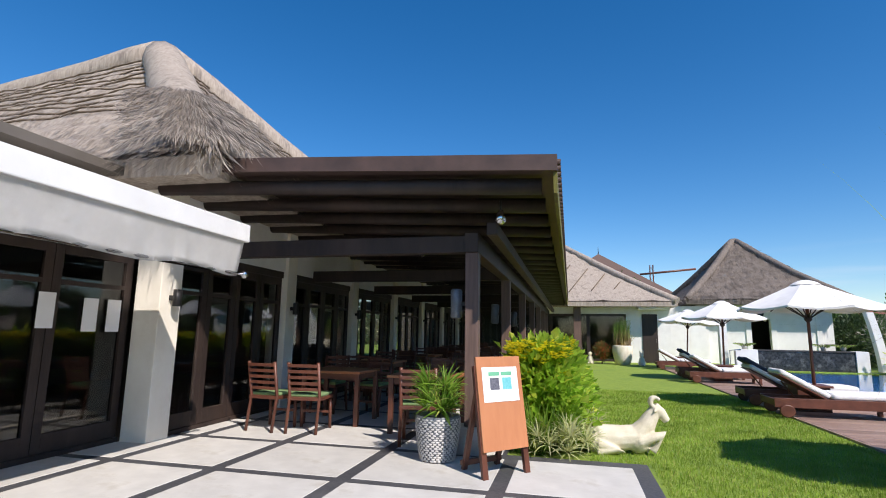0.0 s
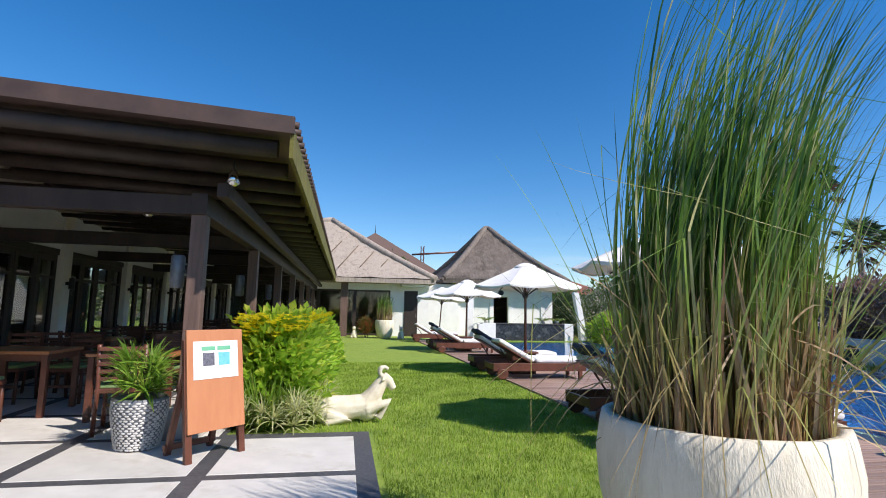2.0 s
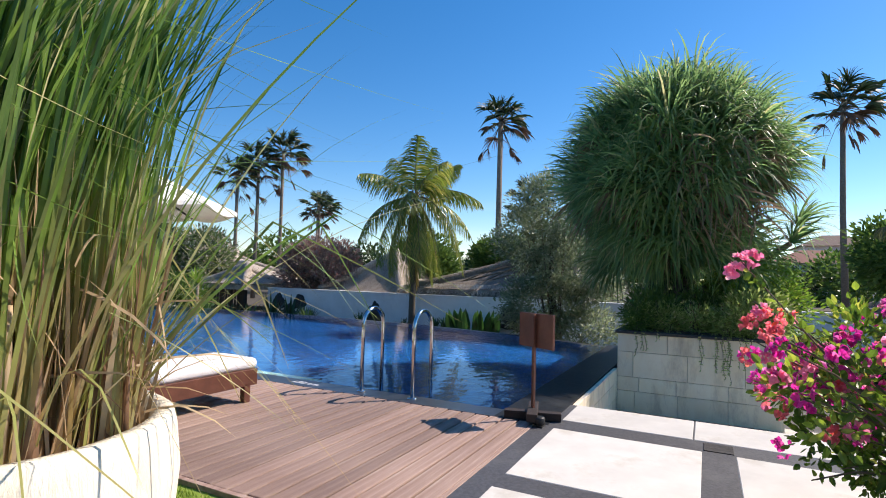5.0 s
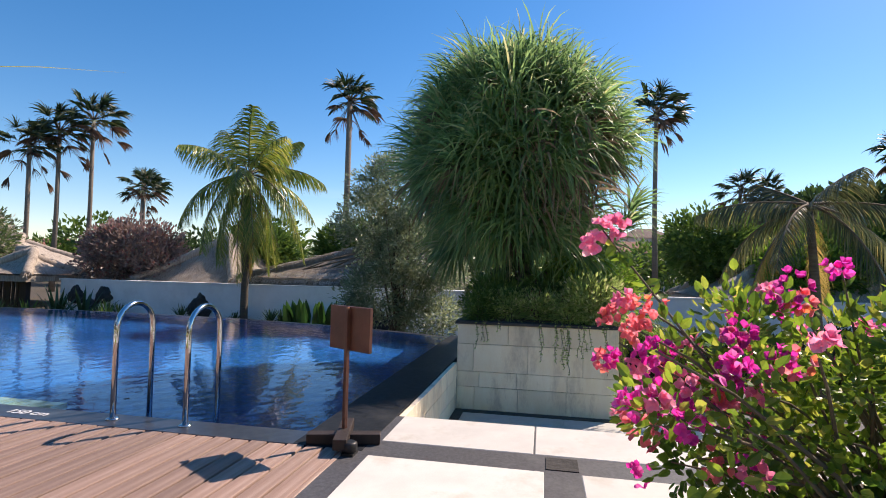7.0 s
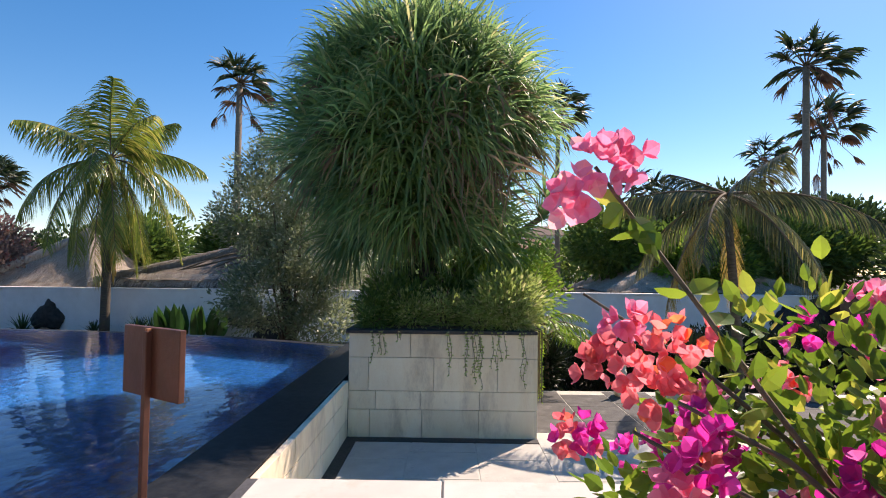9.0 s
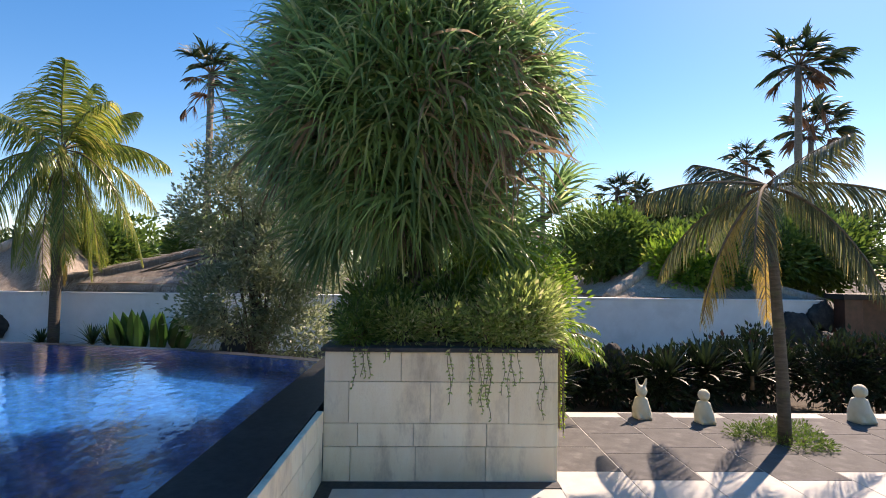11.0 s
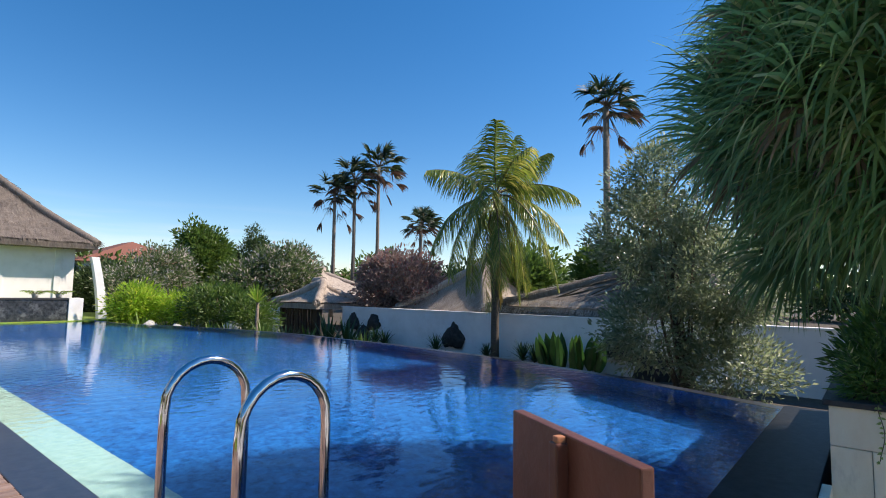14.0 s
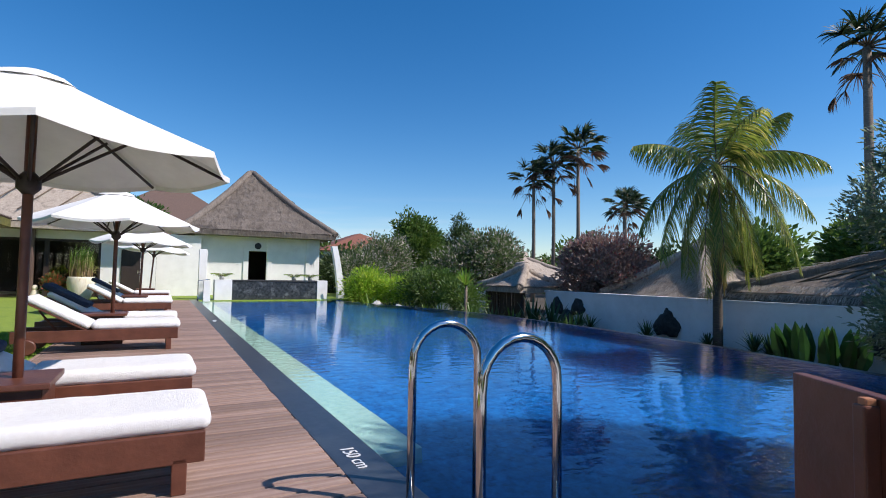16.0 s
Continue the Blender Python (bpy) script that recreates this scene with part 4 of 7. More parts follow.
part("eave_board", bbox(8.3, 14.75, PY - 0.5, PY - 0.42, 2.85, 3.0), M_WOOD, pav)
part("emblem", lathe(bmesh.new(), [(0.16, -0.02), (0.16, 0.02)], 20, (0, 0, 0)), M_BLACKM, pav).matrix_basis = pose(11.4, PY - 0.03, 2.4, 90)
thatch_roof("pavilion_thatch_roof", "steep grey pyramid thatch roof of the bar pavilion", [(7.9, 29.7, 3.05), (15.1, 29.7, 3.05), (15.1, 38.4, 3.05), (7.9, 38.4, 3.05)], [(11.35, 34.0, 6.6), (11.55, 34.0, 6.6)], 7, 700, 0.45, sag=0.2, surf=3200, old=True)
BY = 26.0
bar = thing("swim_up_bar", "black stone cascade wall between white piers at the pool end", "bar counter", "", "structure")
part("cascade", bbox(9.75, 13.2, BY, BY + 0.5, -0.5, 0.72, bevel=0.01), M_CASC, bar)
part("pier", bbox(9.1, 9.75, BY - 0.05, BY + 0.6, -0.5, 0.78, bevel=0.012), M_WALL, bar)
part("pier", bbox(13.2, 13.65, BY - 0.05, BY + 0.6, -0.5, 0.78, bevel=0.012), M_WALL, bar)
part("counter_top", bbox(9.7, 13.25, BY - 0.03, BY + 0.6, 0.72, 0.78, bevel=0.01), M_CAP, bar)
bm = bmesh.new()
rows = []
for k in range(11):
    z = -0.1 + 2.45 * k / 10
    lean = 0.35 * (1 - (k / 10) ** 1.6)
    rows.append((14.0 + lean, z, 0.3 - 0.05 * k / 10))
for (xa, za, wa), (xb, zb, wb) in zip(rows, rows[1:]):
    vs = [bm.verts.new(p) for p in ((xa, BY + 0.6, za), (xa + wa, BY + 0.6, za), (xa + wa, BY + 0.9, za), (xa, BY + 0.9, za), (xb, BY + 0.6, zb), (xb + wb, BY + 0.6, zb), (xb + wb, BY + 0.9, zb), (xb, BY + 0.9, zb))]
    for q in ((0, 1, 5, 4), (1, 2, 6, 5), (2, 3, 7, 6), (3, 0, 4, 7)):
        bm.faces.new([vs[i] for i in q])
    if zb > 2.3:
        bm.faces.new(vs[4:])
structure("pool_pillar", bm, M_WALL, "white leaning pillar beside the bar", "pillar")
structure("bar_pillar", bbox(8.55, 8.85, BY + 0.7, BY + 1.0, -0.1, 2.0, bevel=0.02), M_WALL, "white square pillar beside the bar", "pillar")


# ---- furniture and loose things ----
def hoop(y):
    t = thing("pool_handrail", "polished steel hoop handrail of the pool ladder", "handrail", "ladder handrails", at=pose(8.36, y, 0))
    pts = [(0, 0, 0), (0, 0, 0.66)] + [(0.19 - 0.19 * math.cos(a), 0, 0.69 + 0.19 * math.sin(a)) for a in (math.pi * k / 12 for k in range(1, 12))] + [(0.38, 0, 0.66), (0.38, 0, -0.9)]
    part("rail", tube(bmesh.new(), pts, 0.021, 14), M_STEEL, t)
    part("flange", lathe(bmesh.new(), [(0.05, 0), (0.05, 0.008), (0.03, 0.014)], 18), M_STEEL, t)


hoop(5.25)
hoop(5.88)
for z in (-0.28, -0.55):
    solo("ladder_tread", bbox(8.69, 8.79, 5.25, 5.88, z - 0.015, z + 0.015, bevel=0.006), M_STEEL, "steel ladder tread under the water between two handrails", "ladder tread", "ladder treads")

# standing sign at the pool corner
ps = thing("pool_sign", "brown wooden board on a post with a cross foot", "sign", at=pose(8.335, 3.96, 0, 0, 0, 60))
part("board", bbox(-0.215, 0.215, -0.014, 0.014, 0.63, 0.935, bevel=0.004), M_REDW, ps)
part("post", bbox(-0.014, 0.014, 0.014, 0.042, 0.06, 0.92, bevel=0.004), M_REDW, ps)
part("peg", bbox(-0.009, 0.009, 0.016, 0.036, 0.918, 0.932, bevel=0.003), M_BOARD, ps)
foot = part("foot_bar", bbox(-0.25, 0.25, -0.045, 0.045, 0.0, 0.07, bevel=0.006), M_WOOD, ps)
foot.matrix_basis = pose(0, 0.03, 0, 0, 0, 45)
foot = part("foot_bar", bbox(-0.25, 0.25, -0.045, 0.045, 0.03, 0.1, bevel=0.006), M_WOOD, ps)
foot.matrix_basis = pose(0, 0.03, 0, 0, 0, -45)


def text_mesh(words, size, material):
    cu = bpy.data.curves.new("lettering", "FONT")
    cu.body, cu.size, cu.extrude = words, size, 0.0015
    ob = new("lettering", cu)
    me = bpy.data.meshes.new_from_object(ob.evaluated_get(bpy.context.evaluated_depsgraph_get()))
    bpy.data.objects.remove(ob)
    me.materials.append(material)
    return me


lettering = text_mesh("150 cm", 0.13, M_WTEXT)
for y in (6.82, 16.5):
    m = part("depth_mark", lettering, None, coping, "white depth lettering")
    m.matrix_basis = pose(8.29, y, 0.002, 0, 0, -90)


# sun loungers: feet to the water
def lounger():
    t = thing("sun_lounger", "red-brown timber sun lounger with white towelling mattress", "sun lounger", "loungers along the deck")
    part("side_rail", bbox(-0.95, 0.95, -0.33, -0.29, 0.17, 0.34, bevel=0.006), M_REDW, t)
    part("side_rail", bbox(-0.95, 0.95, 0.29, 0.33, 0.17, 0.34, bevel=0.006), M_REDW, t)
    part("end_rail", bbox(0.91, 0.95, -0.29, 0.29, 0.17, 0.34, bevel=0.006), M_REDW, t)
    part("end_rail", bbox(-0.95, -0.91, -0.29, 0.29, 0.2, 0.32, bevel=0.006), M_REDW, t)
    for y in (-0.3, 0.3):
        part("leg", bbox(0.8, 0.87, y - 0.03, y + 0.03, 0.0, 0.2, bevel=0.006), M_REDW, t)
        w = part("wheel", lathe(bmesh.new(), [(0.1, -0.02), (0.115, -0.012), (0.115, 0.012), (0.1, 0.02)], 20), M_REDW, t)
        w.matrix_basis = pose(-0.78, y * 1.2, 0.115, 90)
    slat = mesh_of("slat", bbox(-0.03, 0.03, -0.29, 0.29, 0.305, 0.325, bevel=0.003), M_REDW)
    for k in range(12):
        part("slat", slat, None, t).location = (-0.12 + k * 0.088, 0, 0)
    back = part("backrest", bbox(-0.8, 0.0, -0.28, 0.28, -0.012, 0.012, bevel=0.004), M_REDW, t)
    back.matrix_basis = pose(-0.15, 0, 0.33, 0, 32, 0)
    prop = part("prop", tube(bmesh.new(), [(-0.5, 0, 0.28), (-0.72, 0, 0.62)], 0.014, 8), M_REDW, t)
    m = cushion(-0.1, 0.98, 0.31, 0.125)
    part("mattress", m, M_TOWEL, t).location = (0, 0, 0.33)
    m = cushion(-0.82, 0.02, 0.29, 0.1)
    mb = part("back_mattress", m, M_TOWEL, t)
    mb.matrix_basis = pose(-0.15, 0, 0.345, 0, 32, 0)
    return t


def cushion(x0, x1, hw, h):
    """A soft pad with rounded, slightly uneven edges."""
    bm = bmesh.new()
    box(bm, x0, x1, -hw, hw, 0, h)
    bmesh.ops.bevel(bm, geom=bm.edges[:], offset=h * 0.42, segments=4, profile=0.5, affect="EDGES")
    bmesh.ops.subdivide_edges(bm, edges=[e for e in bm.edges if e.calc_length() > 0.25], cuts=10, use_grid_fill=True)
    for v in bm.verts:
        v.co.z += 0.007 * noise.noise(v.co * 6) + 0.004 * noise.noise(v.co * 17)
    for f in bm.faces:
        f.smooth = True
    return bm


l0 = lounger()
UMB = [(6.5, 7.56), (6.6, 13.0), (6.75, 19.3), (6.85, 25.0)]
first = True
for i, (ux, uy) in enumerate(UMB):
    for s in (-0.74, 0.74):
        if i == 3 and s > 0:
            continue
        m = pose(6.53, uy + s, 0, 0, 0, random.uniform(-1.5, 1.5)) @ Matrix.Diagonal((1, 1, 0.9, 1))
        if first:
            l0.matrix_basis, first = m, False
            lo = l0
        else:
            lo = copy_thing(l0, m @ Matrix.Diagonal((1, 1, 1 / 0.9, 1)))
        if s > 0:
            pad = solo("towel_pad", cushion(-0.86, -0.16, 0.27, 0.09), M_NAVY, "navy towelling pad on a raised lounger back", "pad", "navy pads")
            pad.matrix_basis = m @ Matrix.Diagonal((1, 1, 1 / 0.9, 1)) @ pose(-0.17, 0, 0.4, 0, 30, 0)


def umbrella(x, y, r=1.2, top=2.36, rim=1.84, lean=0):
    t = thing("pool_umbrella", "white canvas sun umbrella on a dark timber pole", "umbrella", "umbrellas along the deck", at=pose(x, y, 0, 0, lean, 11))
    part("pole", tube(bmesh.new(), [(0, 0, 0.02), (0, 0, top - 0.04)], 0.028, 14), M_REDW, t)
    bm = bmesh.new()
    n = 8
    rings = []
    for j in range(9):
        s = j / 8
        ring = []
        for k in range(n * 4):
            a = 2 * math.pi * k / (n * 4)
            f = (k % 4) / 4
            corner = math.cos(math.pi / n) / math.cos((f - 0.5) * 2 * math.pi / n)
            rr = max(0.001, 0.17 + (r - 0.17) * s) * (corner if j else 1)
            z = top - 0.06 - (top - rim - 0.06) * (s ** 0.93) - 0.03 * s * math.sin(math.pi * f) * (1 if j < 8 else 1.6)
            ring.append(bm.verts.new((rr * math.cos(a), rr * math.sin(a), z)))
        rings.append(ring)
    for a, b in zip(rings, rings[1:]):
        for k in range(n * 4):
            bm.faces.new((a[k], a[(k + 1) % (n * 4)], b[(k + 1) % (n * 4)], b[k]))
    ext = [bm.verts.new(v.co + Vector((0, 0, -0.035))) for v in rings[-1]]
    for k in range(n * 4):
        bm.faces.new((rings[-1][k], rings[-1][(k + 1) % (n * 4)], ext[(k + 1) % (n * 4)], ext[k]))
    canopy = part("canopy", bm, M_FABRIC, t)
    bm = bmesh.new()
    prof = [(0.26, -0.1), (0.2, -0.055), (0.1, -0.015), (0.02, 0.0)]
    rg = [[bm.verts.new((q * math.cos(a) * (1 + 0.06 * math.sin(4 * a)), q * math.sin(a), top + z)) for a in (2 * math.pi * k / 24 for k in range(24))] for q, z in prof]
    for a, b in zip(rg, rg[1:]):
        for k in range(24):
            bm.faces.new((a[k], a[(k + 1) % 24], b[(k + 1) % 24], b[k])).smooth = True
    bm.faces.new(rg[-1])
    part("vent_cap", bm, M_FABRIC, canopy)
    for k in range(n):
        a = 2 * math.pi * (k + 0.0) / n
        c, s_ = math.cos(a), math.sin(a)
        rib = part("rib", tube(bmesh.new(), [(0.05 * c, 0.05 * s_, top - 0.1), (r * 0.97 * c, r * 0.97 * s_, rim - 0.02)], 0.011, 6), M_WOOD, t)
        part("strut", tube(bmesh.new(), [(0.05 * c, 0.05 * s_, 1.66), (r * 0.52 * c, r * 0.52 * s_, rim + (top - rim) * 0.42)], 0.011, 6), M_WOOD, rib)
    part("hub", lathe(bmesh.new(), [(0.03, 1.58), (0.065, 1.62), (0.065, 1.68), (0.03, 1.72)], 16), M_WOOD, t)
    return t


for i, (ux, uy) in enumerate(UMB):
    umbrella(ux, uy, lean=(0, 0, 1, 4)[i])
    t = thing("lounger_table", "low brown timber table round an umbrella pole", "side table", "tables between loungers", at=pose(ux - 0.1, uy, 0))
    part("top", bbox(-0.3, 0.3, -0.26, 0.26, 0.42, 0.46, bevel=0.008), M_REDW, t)
    part("body", bbox(-0.26, 0.26, -0.22, 0.22, 0.0, 0.42, bevel=0.006), M_REDW, t)

# A-frame notice board
af = thing("notice_board", "orange timber A-frame board with a white printed sheet", "sign board", at=pose(1.75, 7.03, 0, 0, 0, 47))
tilt = pose(0, -0.0, 0, -9)
b = part("board", bbox(-0.27, 0.27, -0.012, 0.012, 0.23, 1.08, bevel=0.004), M_BOARD, af)
b.matrix_basis = tilt
for x in (-0.25, 0.25):
    p = part("leg", bbox(x - 0.03, x + 0.03, 0.012, 0.05, 0.0, 1.0, bevel=0.004), M_REDW, af)
    p.matrix_basis = tilt
    p = part("rear_leg", bbox(x * 0.8 - 0.025, x * 0.8 + 0.025, -0.02, 0.02, 0.0, 0.98, bevel=0.004), M_REDW, af)
    p.matrix_basis = pose(0, 0.42, 0, 15)
p = part("brace", bbox(-0.24, 0.24, 0.39, 0.43, 0.04, 0.09, bevel=0.004), M_REDW, af)
sheet = part("sheet", bbox(-0.215, 0.215, -0.017, -0.0135, 0.66, 0.98), M_PAPER, b)
for x, mm in ((-0.075, M_PDARK), (0.075, M_PBLUE)):
    part("printed_header", bbox(x - 0.065, x + 0.065, -0.0195, -0.0175, 0.9, 0.935), M_PGREEN, b)
    part("printed_square", bbox(x - 0.055, x + 0.055, -0.0195, -0.0175, 0.77, 0.88), mm, b)


# cast stone animals, one plain mesh each
def body_mesh(segs, balls, material, name, wob=0.012):
    bm = bmesh.new()
    for pts, rad in segs:
        tube(bm, pts, rad, 12)
    for c, r in balls:
        g = bmesh.ops.create_icosphere(bm, subdivisions=3, radius=1.0)
        for v in g["verts"]:
            v.co = Vector((c[0] + v.co.x * r[0], c[1] + v.co.y * r[1], c[2] + v.co.z * r[2]))
    me = mesh_of(name, bm, material)
    ob = new(name, me)
    md = ob.modifiers.new("fuse", "REMESH")
    md.mode, md.voxel_size, md.use_smooth_shade = "VOXEL", 0.011, True
    sm = ob.modifiers.new("soften", "SMOOTH")
    sm.factor, sm.iterations = 0.5, 3
    return ob


def goat():
    horn = [(0.36 - 0.05 * math.sin(a), 0.035, 0.53 + 0.055 - 0.055 * math.cos(a) * 1.0) for a in (0.2 + 0.45 * k for k in range(10))]
    segs = [([(-0.36, 0, 0.12), (-0.25, 0, 0.17), (0.0, 0, 0.18), (0.18, 0, 0.2)], [0.1, 0.15, 0.14, 0.135]),
            ([(0.15, 0, 0.2), (0.25, 0, 0.32), (0.32, 0, 0.44), (0.36, 0, 0.5)], [0.135, 0.105, 0.08, 0.066]),
            ([(0.34, 0, 0.52), (0.42, 0, 0.47), (0.48, 0, 0.38)], [0.075, 0.06, 0.04]),
            ([(-0.28, 0.1, 0.12), (-0.1, 0.13, 0.07), (-0.32, 0.14, 0.035)], [0.08, 0.06, 0.035]),
            ([(-0.28, -0.1, 0.12), (-0.05, -0.14, 0.06), (-0.3, -0.15, 0.035)], [0.08, 0.06, 0.035]),
            ([(0.16, -0.07, 0.16), (0.42, -0.08, 0.24), (0.3, -0.08, 0.06)], [0.08, 0.06, 0.04]),
            ([(0.16, 0.07, 0.14), (0.36, 0.08, 0.16), (0.24, 0.08, 0.03)], [0.08, 0.06, 0.04]),
            (horn, [0.026] * 6 + [0.02] * 4), ([(p[0], -p[1], p[2]) for p in horn], [0.026] * 6 + [0.02] * 4),
            ([(0.36, 0.05, 0.51), (0.33, 0.11, 0.49)], [0.02, 0.01]), ([(0.36, -0.05, 0.51), (0.33, -0.11, 0.49)], [0.02, 0.01])]
    return body_mesh(segs, [((-0.3, 0, 0.14), (0.15, 0.15, 0.14)), ((0.16, 0, 0.17), (0.14, 0.14, 0.15))], M_STATUE, "goat_statue")


g = tagged(goat(), "cream cast stone statue of a reclining ram on the lawn", "statue", "garden statues")
g.matrix_basis = pose(2.88, 8.5, -0.04, 0, 0, 2)


def sitter(ears):
    segs = [([(0, 0, 0.0), (0, 0, 0.12), (0, 0, 0.26)], [0.11, 0.115, 0.075]), ([(0, -0.05, 0.2), (-0.09, -0.07, 0.05), (-0.13, -0.06, 0.015)], [0.04, 0.035, 0.03]), ([(0, 0.05, 0.2), (-0.09, 0.07, 0.05), (-0.13, 0.06, 0.015)], [0.04, 0.035, 0.03])]
    if ears:
        segs += [([(0, s, 0.38), (0.0, s * 2.0, 0.5)], [0.03, 0.012]) for s in (-0.035, 0.035)]
    return body_mesh(segs, [((-0.01, 0, 0.34), (0.075, 0.07, 0.075)), ((-0.06, 0, 0.32), (0.035, 0.04, 0.03))], M_STATUE, "animal_statue")


for x, y, e, s, z in ((13.75, 0.12, True, 1.0, -0.62), (13.55, -0.58, False, 1.0, -0.62), (13.6, -2.6, False, 1.15, -0.62), (5.35, 26.6, True, 1.3, -0.03), (3.2, 27.2, False, 1.3, -0.03)):
    o = tagged(sitter(e), "small cream cast stone statue of a seated animal", "statue", "garden statues")
    o.matrix_basis = pose(x, y, z, 0, 0, 0 if x > 9 else 70) @ Matrix.Diagonal((s, s, s, 1))


# dining chairs and tables under the pergola
def dining_chair():
    t = thing("dining_chair", "red-brown slat-back dining chair with a green seat pad", "chair", "terrace dining chairs")
    for x in (-0.2, 0.2):
        part("back_leg", tube(bmesh.new(), [(x, -0.27, 0), (x, -0.2, 0.45), (x, -0.29, 0.88)], 0.021, 8), M_REDW, t)
        part("front_leg", tube(bmesh.new(), [(x, 0.22, 0), (x, 0.2, 0.44)], 0.022, 8), M_REDW, t)
    seat = part("seat", bbox(-0.225, 0.225, -0.22, 0.23, 0.4, 0.445, bevel=0.008), M_REDW, t)
    part("seat_pad", bbox(-0.21, 0.21, -0.19, 0.22, 0.445, 0.485, bevel=0.015), M_GREENC, t, "faded green cushion")
    for k in range(5):
        z = 0.54 + k * 0.075
        part("slat", bbox(-0.2, 0.2, -0.222 - 0.021 * k - 0.008, -0.222 - 0.021 * k + 0.008, z - 0.02, z + 0.02, bevel=0.004), M_REDW, t)
    part("stretcher", bbox(-0.2, 0.2, 0.2, 0.22, 0.2, 0.23), M_REDW, t)
    return t


def dining_table():
    t = thing("dining_table", "orange-brown square teak dining table", "table", "terrace dining tables")
    part("tabletop", bbox(-0.45, 0.45, -0.4, 0.4, 0.7, 0.735, bevel=0.006), M_TABLE, t)
    for x in (-0.4, 0.4):
        for y in (-0.35, 0.35):
            part("leg", bbox(x - 0.03, x + 0.03, y - 0.03, y + 0.03, 0, 0.7, bevel=0.005), M_REDW, t)
    part("apron", bbox(-0.4, 0.4, -0.35, 0.35, 0.62, 0.7), M_REDW, t)
    return t


ch, tb = dining_chair(), dining_table()
ch.matrix_basis = pose(-1.55, 8.45, 0, 0, 0, -6)
copy_thing(ch, pose(-1.02, 8.47, 0, 0, 0, 5))
tb.matrix_basis = pose(-0.95, 9.25, 0)
for a in ((-1.5, 10.0, 180), (-0.75, 10.0, 178)):
    copy_thing(ch, pose(a[0], a[1], 0, 0, 0, a[2]))
for k in range(5):
    y = 11.7 + k * 3.0
    for x in (-1.3, 0.35):
        copy_thing(tb, pose(x, y, 0))
        for dx, dy, r in ((-0.22, -0.72, 3), (0.24, -0.74, -4), (-0.2, 0.72, 184), (0.22, 0.74, 176)):
            copy_thing(ch, pose(x + dx, y + dy, 0, 0, 0, r))
copy_thing(tb, pose(0.45, 8.95, 0))
copy_thing(ch, pose(0.55, 8.2, 0, 0, 0, 12))
copy_thing(ch, pose(0.4, 9.7, 0, 0, 0, 180))

# rolled service items beside the far bar
st = thing("rinse_stand", "small white stone stand with a steel rail by the pool end", "stand", at=pose(8.75, 25.0, 0))
part("plinth", bbox(-0.12, 0.12, -0.12, 0.12, -0.03, 0.75, bevel=0.01), M_WALL, st)
part("rail", tube(bmesh.new(), [(-0.3, 0, 0), (-0.3, 0, 0.75), (0.1, 0, 0.8)], 0.018, 8), M_STEEL, st)

# small black uplight at the deck corner
ul = thing("ground_spot", "small black ground spotlight at the deck corner", "spotlight", at=pose(8.12, 3.86, 0))
part("housing", lathe(bmesh.new(), [(0.03, 0.0), (0.05, 0.02), (0.05, 0.07), (0.035, 0.08)], 14), M_BLACKM, ul)
part("base", bbox(-0.05, 0.05, -0.04, 0.04, -0.004, 0.012), M_BLACKM, ul)


# ---- plants ----
def strap(lv, p, dirs, length, width, side):
    """A narrow blade that follows a row of directions and tapers to its tip."""
    b, seg = len(lv.v), len(dirs)
    p = Vector(p)
    for k, dv in enumerate(dirs):
        ww = width * (0.8 if k == 0 else 1 - 0.88 * (k / seg) ** 2.4)
        lv.v += [tuple(p - side * ww / 2), tuple(p + side * ww / 2)]
        p = p + dv * (length / seg)
    lv.v.append(tuple(p))
    for k in range(seg - 1):
        c = b + 2 * k
        lv.f.append((c, c + 1, c + 3, c + 2))
    lv.f.append((b + 2 * seg - 2, b + 2 * seg - 1, b + 2 * seg))


